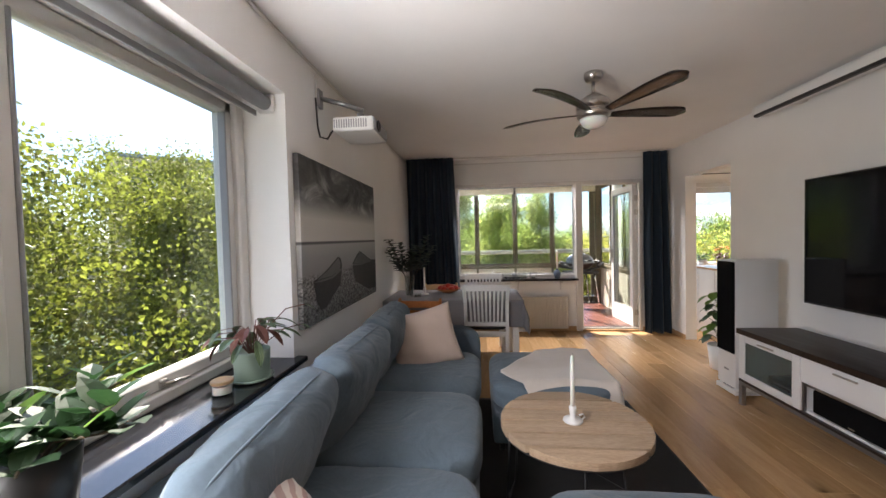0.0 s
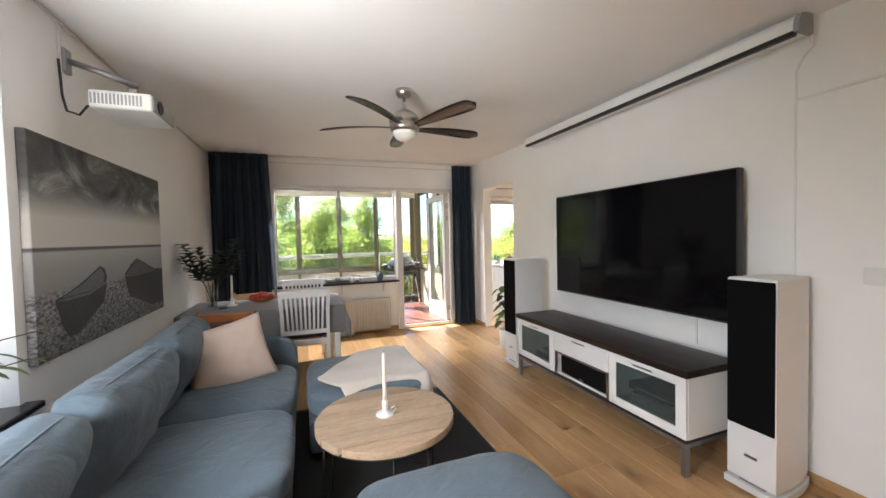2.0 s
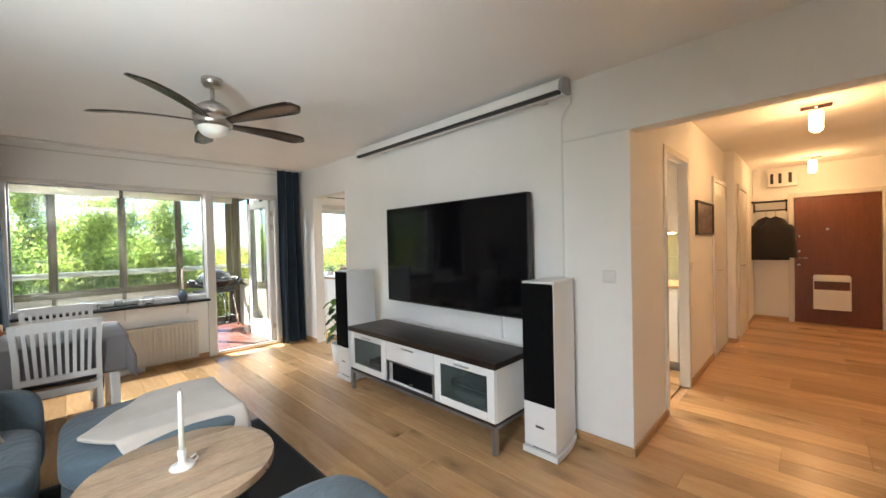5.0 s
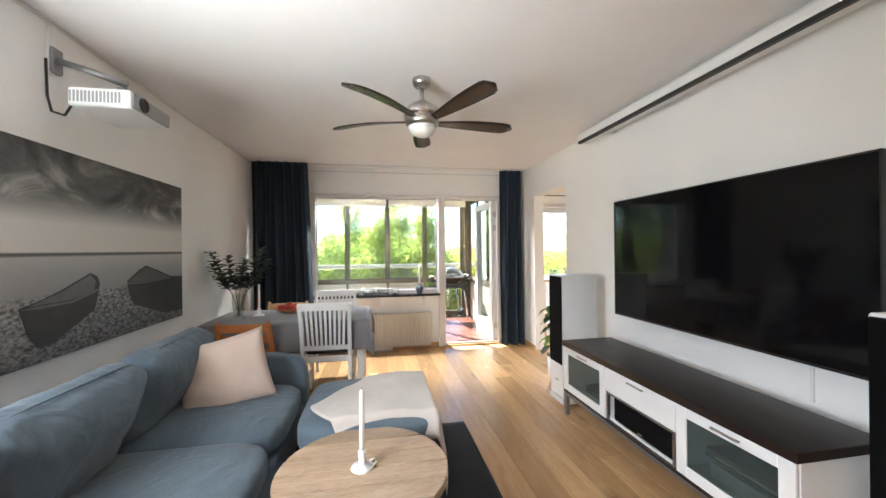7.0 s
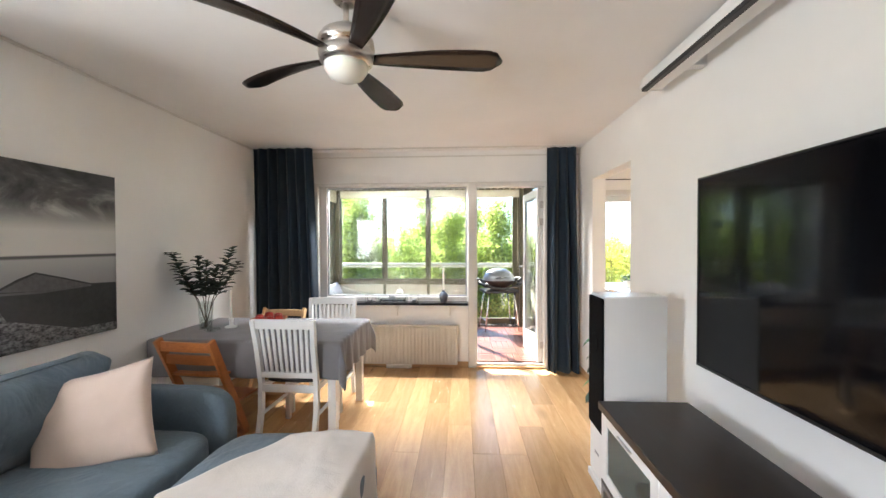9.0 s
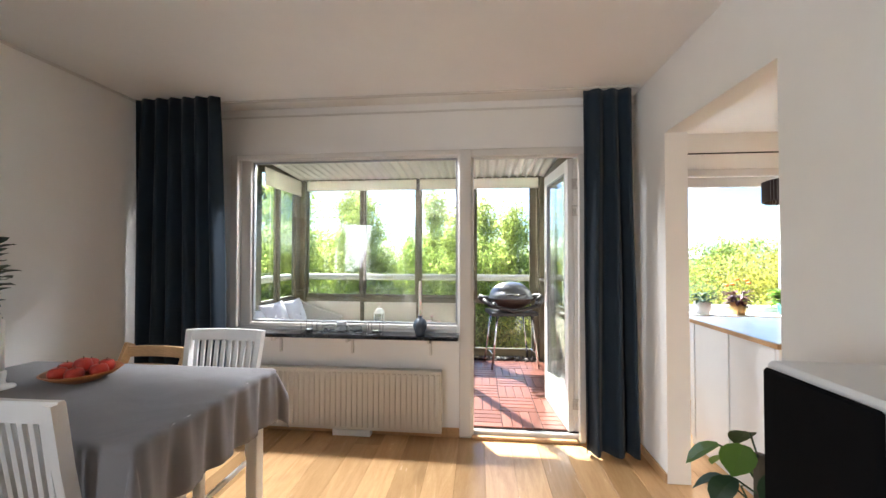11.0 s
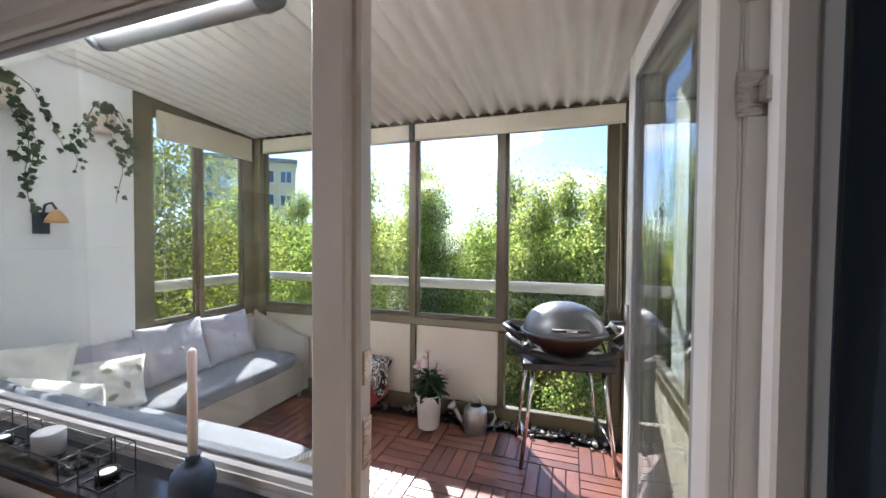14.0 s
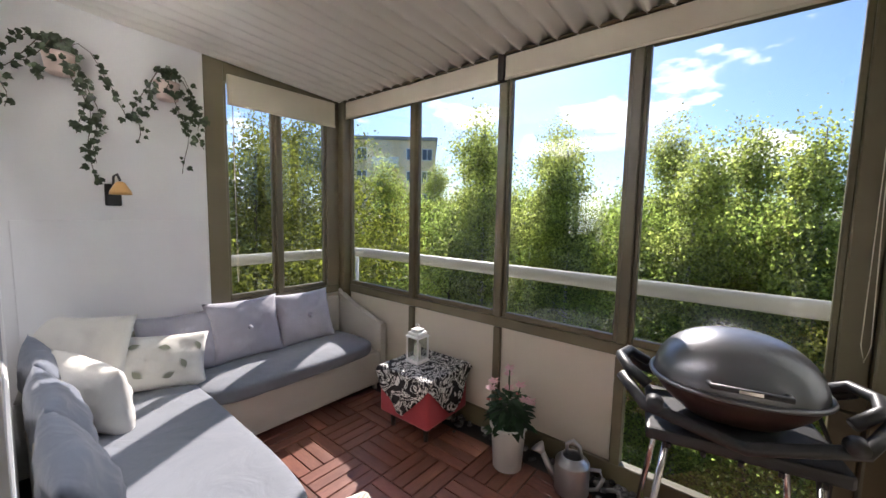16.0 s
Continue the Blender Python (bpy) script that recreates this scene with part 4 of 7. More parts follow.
# projection screen case under the ceiling
sc = thing("projection_screen", (2.535, 2.218, 2.375), "white projector screen case rolled up on the wall", "projection screen")
bm = bmesh.new()
prof = [(-0.06, 0.0), (-0.062, 0.02), (-0.055, 0.06), (-0.035, 0.085), (0.0, 0.095), (0.055, 0.095), (0.06, 0.0)]
ends = [[bm.verts.new((x, y, z)) for x, z in prof] for y in (-1.21, 1.21)]
for i in range(len(prof)):
    bm.faces.new((ends[0][i], ends[0][(i + 1) % len(prof)], ends[1][(i + 1) % len(prof)], ends[1][i]))
for e in ends:
    bm.faces.new(e)
part("case", bm, M["white"], sc)
part("weight_bar", box(-0.066, -0.03, -1.20, 1.20, -0.020, 0.004, 0.004), M["black"], sc, "black bottom bar")
for y in (-1.21, 1.21):
    bm = bmesh.new()
    ee = [[bm.verts.new((x * 1.04, y + d, z * 1.04 - 0.004)) for x, z in prof] for d in (-0.012, 0.012)]
    for i in range(len(prof)):
        bm.faces.new((ee[0][i], ee[0][(i + 1) % len(prof)], ee[1][(i + 1) % len(prof)], ee[1][i]))
    for e in ee:
        bm.faces.new(e)
    part("end_cap", bm, M["greyplastic"] if y < 0 else M["plastic"], sc)
for y in (-1.0, 0.95):
    part("wall_bracket", box(0.06, 0.18, y, y + 0.05, 0.02, 0.09), M["plastic"], sc)
solid("screen_cable", tube([(2.60, 1.01, 2.38), (2.66, 1.03, 2.34), (XR - 0.006, 1.09, 2.30), (XR - 0.006, 1.115, 2.24), (XR - 0.006, 1.115, 1.2), (XR - 0.006, 1.115, 0.1)], 0.006), M["plastic"], "white cable running down the wall", "cable", smooth=True)
solid("cable_channel", box(XR - 0.01, XR, 0.665, 1.11, 2.084, 2.096, 0.002), M["plastic"], "white cable channel above the hall opening", "cable channel")
ls = thing("light_switch", (XR, 0.802, 1.15), "white square light switch on the wall", "light switch")
part("plate", box(-0.01, 0, -0.042, 0.042, -0.042, 0.042, 0.003), M["plastic"], ls)
part("rocker", box(-0.015, -0.01, -0.03, 0.03, -0.03, 0.03, 0.002), M["plastic"], ls)

# ceiling fan
fan = thing("ceiling_fan", (0.89, 2.63, 2.5), "brushed nickel ceiling fan with five dark blades and a lamp", "ceiling fan")
part("canopy", lathe([(0.062, 0), (0.062, -0.028), (0.05, -0.05), (0.02, -0.058)], 28), M["steel"], fan, "", True)
part("downrod", rod((0, 0, -0.05), (0, 0, -0.16), 0.012, n=14), M["steel"], fan, "", True)
part("motor", lathe([(0.02, -0.14), (0.03, -0.15), (0.05, -0.155), (0.10, -0.19), (0.115, -0.215), (0.118, -0.245), (0.105, -0.25), (0.105, -0.262), (0.116, -0.268), (0.110, -0.30), (0.095, -0.315)], 36), M["steel"], fan, "", True)
part("lamp_bowl", lathe([(0.092, -0.312), (0.088, -0.335), (0.07, -0.362), (0.04, -0.378), (0.005, -0.383)], 32), M["opal"], fan, "white glass bowl", True)
for k in range(5):
    a = 13 + 72 * k
    def blade(u, v):
        r = 0.10 + u * 0.57
        wdt = 0.052 + 0.075 * math.sin(min(1, u * 1.25) * math.pi / 2)
        wdt *= math.sqrt(max(0.02, 1 - max(0, (u - 0.86) / 0.14) ** 2)) if u > 0.86 else 1
        s = (v - 0.5) * wdt
        sweep = -0.05 * u * u
        return (r, s + sweep + 0.01, 0.018 * math.sin(u * 2.4) - s * 0.22)
    bm = thick(sheet(16, 4, blade), 0.006)
    b = part("blade", moved(bm, pose(0, 0, -0.275, 0, 0, a)), M["bladewood"], fan, "dark brown blade", True)

# projector on a wall arm
pj = thing("projector", (-0.69, 2.35, 2.06), "white projector on a wall arm", "projector")
part("body", box(-0.13, 0.13, -0.17, 0.17, 0.0, 0.09, 0.018, 4), M["plastic"], pj, "", True)
part("front_panel", box(0.118, 0.137, -0.16, 0.165, 0.008, 0.082, 0.012, 3), M["greyplastic"], pj, "grey front panel")
part("lens", lathe([(0.032, 0.0), (0.036, 0.006), (0.034, 0.012), (0.026, 0.012), (0.02, 0.006)], 24), M["black"], pj).matrix_basis = pose(0.134, -0.08, 0.045, 0, 90, 0)
for i in range(14):
    part("vent_slat", box(-0.12 + i * 0.0155, -0.112 + i * 0.0155, -0.1725, -0.168, 0.02, 0.072), M["greyplastic"], pj)
part("bracket", boxes((-0.07, 0.07, -0.05, 0.05, 0.09, 0.10), (-0.02, 0.02, -0.02, 0.02, 0.10, 0.16), bevel=0.004), M["greymetal"], pj)
part("arm", tube([(-0.25, -0.05, 0.255), (-0.12, -0.03, 0.22), (0.02, 0.0, 0.175)], 0.016, 8), M["greymetal"], pj, "", True)
part("wall_plate", box(-0.27, -0.245, -0.085, -0.02, 0.19, 0.31, 0.004), M["greymetal"], pj)
part("cable", tube([(-0.262, -0.10, 0.24), (-0.25, -0.11, 0.06), (-0.24, -0.10, -0.01), (-0.20, -0.08, -0.02), (-0.16, -0.10, 0.02), (-0.12, -0.12, 0.03)], 0.006), M["black"], pj, "black cable", True)
solid("ceiling_cable_channel", box(XL, XL + 0.012, 2.262, 2.28, 2.22, 2.478, 0.002), M["plastic"], "white vertical cable channel by the projector", "cable channel")

# large black and white canvas: beach with two boats under clouds
M["photo"] = Shade("canvas_photo", (0.4, 0.4, 0.4), 0.75)
_s = M["photo"]
_c = _s.node("ShaderNodeTexCoord")
_sep = _s.node("ShaderNodeSeparateXYZ")
_s.link(_c.outputs["Object"], _sep.inputs["Vector"])
_hz = _s.node("ShaderNodeMapRange")
_hz.inputs["From Min"].default_value, _hz.inputs["From Max"].default_value = -0.5, 0.5
_s.link(_sep.outputs["Z"], _hz.inputs["Value"])
_sky = _s.ramp(_hz.outputs["Result"], [(0.0, (0.08, 0.08, 0.08)), (0.28, (0.16, 0.16, 0.16)), (0.31, (0.28, 0.28, 0.275)), (0.40, (0.33, 0.33, 0.325)), (0.478, (0.42, 0.415, 0.40)), (0.486, (0.10, 0.10, 0.10)), (0.496, (0.10, 0.10, 0.10)), (0.503, (0.62, 0.60, 0.56)), (0.64, (0.60, 0.585, 0.55)), (0.72, (0.26, 0.26, 0.25)), (0.80, (0.10, 0.10, 0.10)), (1.0, (0.09, 0.09, 0.09))])
_cl = _s.ramp(_s.noise(3.0, 7, 0.6, (1, 1, 1.6), 0, "Object", 0.8), [(0.36, (0.35, 0.35, 0.35)), (0.52, (1.0, 1.0, 1.0)), (0.68, (3.2, 3.2, 3.1))])
_mask = _s.ramp(_hz.outputs["Result"], [(0.70, (0, 0, 0)), (0.80, (1, 1, 1))])
_cloud = _s.mix(_mask, (1.0, 1.0, 1.0), _cl)
_peb = _s.ramp(_s.noise(38, 4, 0.7, (1, 1, 2)), [(0.38, (0.35, 0.35, 0.35)), (0.62, (2.4, 2.4, 2.4))])
_pm = _s.ramp(_hz.outputs["Result"], [(0.27, (1, 1, 1)), (0.31, (0, 0, 0))])
_s.color(_s.mix(1.0, _s.mix(1.0, _sky, _cloud, "MULTIPLY"), _s.mix(_pm, (1.0, 1.0, 1.0), _peb), "MULTIPLY"))
M["photo"] = _s.mat
M["boat"] = paint("printed_dark_grey", (0.045, 0.045, 0.045), 0.75, 0.05, amount=0.5)
M["boat_light"] = paint("printed_mid_grey", (0.12, 0.12, 0.12), 0.75, 0.05, amount=0.5)
cv = thing("wall_picture", (-0.943, 2.685, 1.378), "black and white canvas of two boats on a beach", "picture")
part("canvas", box(-0.017, 0.017, -0.755, 0.755, -0.502, 0.502, 0.003), M["photo"], cv)


def flat(points, x=0.0185):
    bm = bmesh.new()
    bm.faces.new([bm.verts.new((x, y, z)) for y, z in points])
    return thick(bm, 0.0008)


part("printed_boat", flat([(-0.62, -0.24), (-0.52, -0.22), (-0.39, -0.18), (-0.21, -0.11), (-0.16, -0.13), (-0.14, -0.17), (-0.15, -0.22), (-0.18, -0.31), (-0.45, -0.43), (-0.53, -0.43), (-0.58, -0.36)]), M["boat"], cv, "dark boat shape in the print")
part("printed_hull", flat([(-0.57, -0.238), (-0.39, -0.19), (-0.21, -0.12), (-0.17, -0.16), (-0.19, -0.21), (-0.33, -0.235)], 0.0198), M["boat_light"], cv)
part("printed_rim", flat([(-0.62, -0.248), (-0.52, -0.243), (-0.33, -0.24), (-0.15, -0.197), (-0.15, -0.212), (-0.33, -0.253), (-0.52, -0.256)], 0.0202), M["boat_light"], cv)
part("printed_boat", flat([(0.09, -0.18), (0.20, -0.12), (0.28, -0.09), (0.42, -0.13), (0.58, -0.18), (0.745, -0.19), (0.745, -0.45), (0.50, -0.44), (0.15, -0.33), (0.11, -0.26)]), M["boat"], cv, "dark boat shape in the print")
part("printed_hull", flat([(0.11, -0.18), (0.21, -0.13), (0.28, -0.10), (0.42, -0.14), (0.56, -0.185), (0.30, -0.195)], 0.0198), M["boat_light"], cv)
part("printed_rim", flat([(0.09, -0.185), (0.30, -0.195), (0.58, -0.185), (0.58, -0.197), (0.30, -0.208), (0.09, -0.197)], 0.0202), M["boat_light"], cv)


# curtains
def curtain(x0, x1, y, label, flare):
    def fold(u, v):
        z = 0.02 + v * 2.455
        sp = 1 + flare * (1 - v)
        x = x0 + u * (x1 - x0) * sp
        ph = u * (x1 - x0) / 0.105 * 2 * math.pi
        d = 0.030 + 0.016 * (1 - v)
        yy = y + d * math.sin(ph + 0.5 * math.sin(v * 3 + u * 5)) + 0.012 * noise.noise(Vector((u * 6, v * 3, x0)))
        pin = 0.5 + 0.5 * min(1, (1 - v) * 9)
        return (x + 0.010 * math.cos(ph * 0.5) * (1 - v), y + (yy - y) * pin, z)
    c = solid("curtain", thick(sheet(110, 40, fold), 0.004), M["curtain"], label, "curtain", "curtains", smooth=True)
    return c


curtain(-0.90, -0.25, 5.05, "navy blue curtain drawn to the side of the window", 0.10)
curtain(2.30, 2.61, 5.19, "navy blue curtain beside the balcony door", 0.12)
cr = thing("curtain_rail", (0.85, 5.20, 2.487), "white curtain rail on the ceiling", "curtain rail")
part("track", box(-1.79, 1.80, -0.012, 0.012, 0.0, 0.0125, 0.002), M["trimwhite"], cr)
part("end_stop", box(1.80, 1.815, -0.014, 0.014, -0.006, 0.0125, 0.002), M["plastic"], cr)

# radiator
rd = thing("radiator", (0.615, 5.31, 0.05), "cream panel radiator under the balcony window", "radiator")
bm = bmesh.new()
nf = 34
for i in range(nf):
    xa = -0.70 + i * (1.40 / nf)
    box(xa + 0.006, xa + 1.40 / nf - 0.006, -0.022, 0.0, 0.02, 0.425, 0.005, 1, bm)
part("ribs", bm, M["radiator"], rd)
part("panel", box(-0.705, 0.705, -0.012, 0.03, 0.0, 0.445, 0.004), M["radiator"], rd)
part("top_grille", box(-0.705, 0.705, -0.022, 0.04, 0.438, 0.452, 0.003), M["radiator"], rd)
v = part("valve", rod((-0.78, 0.01, 0.40), (-0.705, 0.01, 0.40), 0.012), M["chrome"], rd, "", True)
part("valve_head", rod((-0.80, -0.05, 0.40), (-0.78, 0.02, 0.40), 0.022, 0.018, 16), M["plastic"], v, "white valve head", True)
part("pipe", tube([(-0.76, 0.015, 0.40), (-0.76, 0.02, 0.1), (-0.77, 0.03, 0.03), (-0.95, 0.03, 0.03)], 0.009), M["radiator"], rd, "", True)
solid("floor_vent", box(0.50, 0.79, 5.30, 5.356, 0.002, 0.05, 0.004), M["plastic"], "white vent cover at the skirting", "vent")


# ---- dining corner ----
TX0, TX1, TY0, TY1, TZ = -0.93, 0.50, 3.68, 4.50, 0.735
dt = thing("dining_table", (0, 0, 0), "white dining table under a grey tablecloth", "dining table")
part("tabletop", box(TX0, TX1, TY0, TY1, TZ - 0.025, TZ, 0.003), M["white"], dt)
part("apron", boxes((TX0 + 0.05, TX1 - 0.05, TY0 + 0.05, TY0 + 0.07, TZ - 0.115, TZ - 0.025), (TX0 + 0.05, TX1 - 0.05, TY1 - 0.07, TY1 - 0.05, TZ - 0.115, TZ - 0.025), (TX1 - 0.07, TX1 - 0.05, TY0 + 0.07, TY1 - 0.07, TZ - 0.115, TZ - 0.025)), M["white"], dt)
for x in (TX0 + 0.04, TX1 - 0.10):
    for y in (TY0 + 0.03, TY1 - 0.09):
        part("leg", box(x, x + 0.06, y, y + 0.06, 0, TZ - 0.025, 0.004), M["white"], dt)


def cloth_fall(u, v):
    """Table linen: flat on top, falling in folds over the free edges."""
    W, L = TX1 - TX0, TY1 - TY0
    hang = 0.27
    s = u * (W + hang)
    r = -hang + v * (L + 2 * hang)
    x = TX0 + min(s, W)
    ox = max(0.0, s - W)
    oy = max(0.0, -r) + max(0.0, r - L)
    y = TY0 + min(max(r, 0), L)
    z = TZ + 0.004
    side = -1 if r < 0 else 1
    if ox > 0 and oy > 0:
        d = math.hypot(ox, oy)
        drop = max(ox, oy) + 0.25 * min(ox, oy)
        a = math.atan2(oy, ox)
        bulge = 0.055 * math.sin(2 * a) + 0.02
        x += bulge * math.cos(a) * min(1, drop * 6)
        y += side * bulge * math.sin(a) * min(1, drop * 6)
        z -= drop
    elif ox > 0:
        x += 0.012 + 0.016 * math.sin(r * 34) * min(1, ox * 5) + 0.006 * math.sin(r * 71)
        z -= ox
    elif oy > 0:
        y += side * (0.010 + 0.010 * math.sin(s * 19) * min(1, oy * 5))
        z -= oy
    z += 0.0025 * noise.noise(Vector((s * 8, r * 8, 0)))
    return (x, y, z)


solid("tablecloth", thick(sheet(84, 72, cloth_fall), 0.003), M["table_cloth"], "grey linen tablecloth hanging over the table edge", "tablecloth", smooth=True)


def slat_chair(label, m):
    """White chair, back at local y = 0, seat towards +y."""
    c = thing("dining_chair", (0, 0, 0), label, "chair", "white dining chairs")
    W = 0.205
    def lean(z):
        return -0.16 * max(0, z - 0.44)
    for sx in (-1, 1):
        pts = [(sx * W, -0.055, 0), (sx * W, 0.0, 0.25), (sx * W, 0.005, 0.44), (sx * W, lean(0.7), 0.70), (sx * (W + 0.012), lean(0.93), 0.905)]
        bm = bmesh.new()
        rows = []
        for x, y, z in pts:
            w = 0.016 if z < 0.8 else 0.015
            rows.append([bm.verts.new((x + dx * w, y + dy * 0.020, z)) for dx, dy in ((-1, -1), (1, -1), (1, 1), (-1, 1))])
        for a, b in zip(rows, rows[1:]):
            for k in range(4):
                bm.faces.new((a[k], a[(k + 1) % 4], b[(k + 1) % 4], b[k]))
        bm.faces.new(rows[0])
        bm.faces.new(rows[-1])
        part("back_post", bm, M["white"], c)
        part("front_leg", box(sx * W - 0.018, sx * W + 0.018, 0.37, 0.406, 0, 0.43, 0.003), M["white"], c)
        part("side_rail", box(sx * W - 0.010, sx * W + 0.010, 0.02, 0.37, 0.385, 0.43, 0.002), M["white"], c)
        part("stretcher", box(sx * W - 0.008, sx * W + 0.008, 0.0, 0.37, 0.20, 0.225, 0.002), M["white"], c)
    part("top_rail", moved(sheet_box(W + 0.026, 0.018, 0.065), Matrix.Translation((0, lean(0.875), 0.878))), M["white"], c)
    part("lower_rail", box(-W, W, lean(0.50) - 0.012, lean(0.50) + 0.012, 0.485, 0.525, 0.002), M["white"], c)
    part("back_apron", box(-W, W, -0.008, 0.012, 0.375, 0.43, 0.002), M["white"], c)
    part("front_apron", box(-W, W, 0.38, 0.40, 0.375, 0.43, 0.002), M["white"], c)
    for k in range(9):
        x = -0.155 + k * 0.31 / 8
        bm = bmesh.new()
        a = [bm.verts.new((x * 0.97 + dx * 0.010, lean(0.52) + dy * 0.006, 0.52)) for dx, dy in ((-1, -1), (1, -1), (1, 1), (-1, 1))]
        b = [bm.verts.new((x * 1.06 + dx * 0.010, lean(0.85) + dy * 0.006, 0.85)) for dx, dy in ((-1, -1), (1, -1), (1, 1), (-1, 1))]
        for i in range(4):
            bm.faces.new((a[i], a[(i + 1) % 4], b[(i + 1) % 4], b[i]))
        part("slat", bm, M["white"], c)
    part("seat_cushion", moved(cushion(0.40, 0.37, 0.05, 0.4, 8, 0, 0.002), Matrix.Translation((0, 0.20, 0.452))), M["black"], c, "black seat pad", True)
    c.matrix_basis = m
    return c


def sheet_box(hw, t, h):
    """A slightly curved rail."""
    bm = bmesh.new()
    rows = []
    for i in range(13):
        u = -1 + i / 6
        y = -0.020 * (1 - u * u)
        rows.append([bm.verts.new((u * hw, y + dy * t / 2, dz * h / 2 + 0.004 * (1 - u * u))) for dy, dz in ((-1, -1), (1, -1), (1, 1), (-1, 1))])
    for a, b in zip(rows, rows[1:]):
        for k in range(4):
            bm.faces.new((a[k], a[(k + 1) % 4], b[(k + 1) % 4], b[k]))
    bm.faces.new(rows[0])
    bm.faces.new(rows[-1])
    return bm


ch = slat_chair("white slatted dining chair with black seat pad", pose(0.135, 3.66, 0, 0, 0, -2))
copy_thing(ch, pose(0.12, 4.56, 0, 0, 0, 181))


def step_chair(label, mat, m):
    """Adjustable wooden high chair: slanted sides on floor runners, rails behind, seat and foot plates."""
    c = thing("high_chair", (0, 0, 0), label, "high chair", "wooden high chairs")
    for sx in (-1, 1):
        x = sx * 0.205
        def side(p, q, w):
            p, q = Vector((x, *p)), Vector((x, *q))
            d = (q - p).normalized()
            n = Vector((0, -d.z, d.y)) * w / 2
            bm = bmesh.new()
            a = [bm.verts.new(p + n + Vector((e, 0, 0))) for e in (-0.011, 0.011)] + [bm.verts.new(p - n + Vector((e, 0, 0))) for e in (0.011, -0.011)]
            b = [bm.verts.new(q + n + Vector((e, 0, 0))) for e in (-0.011, 0.011)] + [bm.verts.new(q - n + Vector((e, 0, 0))) for e in (0.011, -0.011)]
            for k in range(4):
                bm.faces.new((a[k], a[(k + 1) % 4], b[(k + 1) % 4], b[k]))
            bm.faces.new(a)
            bm.faces.new(b)
            return bm
        part("side_rail", side((0.34, 0.02), (0.0, 0.78), 0.058), mat, c)
        part("runner", side((-0.16, 0.02), (0.36, 0.02), 0.040), mat, c)
    for z0, z1, y in ((0.70, 0.765, 0.02), (0.60, 0.665, 0.065)):
        part("back_rail", moved(sheet_box(0.20, 0.018, z1 - z0), Matrix.Translation((0, y, (z0 + z1) / 2))), mat, c)
    part("seat_plate", box(-0.195, 0.195, 0.10, 0.36, 0.50, 0.518, 0.004), mat, c)
    part("foot_plate", box(-0.195, 0.195, 0.14, 0.50, 0.26, 0.278, 0.004), mat, c)
    part("cross_bar", boxes((-0.195, 0.195, 0.30, 0.32, 0.02, 0.06)), mat, c)
    part("tie_rod", rod((-0.2, 0.20, 0.36), (0.2, 0.20, 0.36), 0.005), M["steel"], c, "", True)
    c.matrix_basis = m
    return c


step_chair("orange-stained wooden high chair at the table", M["orangewood"], pose(-0.515, 3.50, 0, 0, 0, -6))
step_chair("pale wooden high chair behind the table", M["palewood"], pose(-0.43, 4.78, 0, 0, 0, 180))

# vase with eucalyptus
vs = thing("glass_vase", (-0.70, 3.98, TZ + 0.009), "tall ribbed glass vase with eucalyptus branches", "vase")
shadowless(part("glass", lathe([(0.036, 0.0), (0.040, 0.004), (0.043, 0.08), (0.050, 0.19), (0.0475, 0.19), (0.040, 0.08), (0.034, 0.012), (0.001, 0.010)], 14), M["thinglass"], vs))
vs.scale = (1.14, 1.14, 1.2)
part("water", lathe([(0.033, 0.013), (0.0385, 0.08), (0.0, 0.0805)], 14), M["thinglass"], vs)
rs = random.Random(5)
for k, (dx, dy, top) in enumerate(((-0.17, -0.10, 0.52), (-0.10, 0.06, 0.48), (0.18, 0.03, 0.54), (0.08, -0.10, 0.46), (0.24, 0.0, 0.45), (0.0, 0.12, 0.42), (-0.20, 0.0, 0.42))):
    pts = [Vector((0.01 * math.cos(k), 0.01 * math.sin(k), 0.02)), Vector((dx * 0.25, dy * 0.25, 0.2)), Vector((dx * 0.65, dy * 0.65, top * 0.72)), Vector((dx, dy, top))]
    st = part("stem", tube(pts, 0.0025, 5), M["bark"], vs, "", True)
    bm = bmesh.new()
    for i in range(15):
        f = 0.42 + 0.58 * i / 14
        seg = min(2, int(f * 3))
        p = pts[seg].lerp(pts[seg + 1], f * 3 - seg)
        for sgn in (0, math.pi):
            a = i * 1.3 + sgn + rs.uniform(-0.3, 0.3)
            leaf(bm, p, (math.cos(a), math.sin(a), 0.35 + rs.uniform(-0.3, 0.3)), 0.080 * (1.15 - 0.4 * f), 0.062 * (1.15 - 0.4 * f), curl=0.15)
    tagged(part("leaves", bm, M["leaf_euca"], st), kind="stuff")
candle((-0.545, 4.07, TZ + 0.009), "white taper candle in a square glass holder", 0.25, "plain")
gb = thing("glass_holder", (-0.60, 3.93, TZ + 0.009), "small square clear glass dish beside the vase", "glass dish")
shadowless(part("glass", boxes((-0.035, 0.035, -0.035, 0.035, 0, 0.008), (-0.035, -0.031, -0.035, 0.035, 0.008, 0.03), (0.031, 0.035, -0.035, 0.035, 0.008, 0.03), (-0.031, 0.031, -0.035, -0.031, 0.008, 0.03), (-0.031, 0.031, 0.031, 0.035, 0.008, 0.03)), M["thinglass"], gb))
fb = thing("fruit_bowl", (-0.29, 4.20, TZ + 0.009), "shallow wooden bowl of red apples", "fruit bowl")
part("bowl", lathe([(0.05, 0), (0.06, 0.003), (0.12, 0.03), (0.15, 0.052), (0.143, 0.054), (0.11, 0.034), (0.05, 0.012), (0.001, 0.011)], 32), M["orangewood"], fb, "", True)
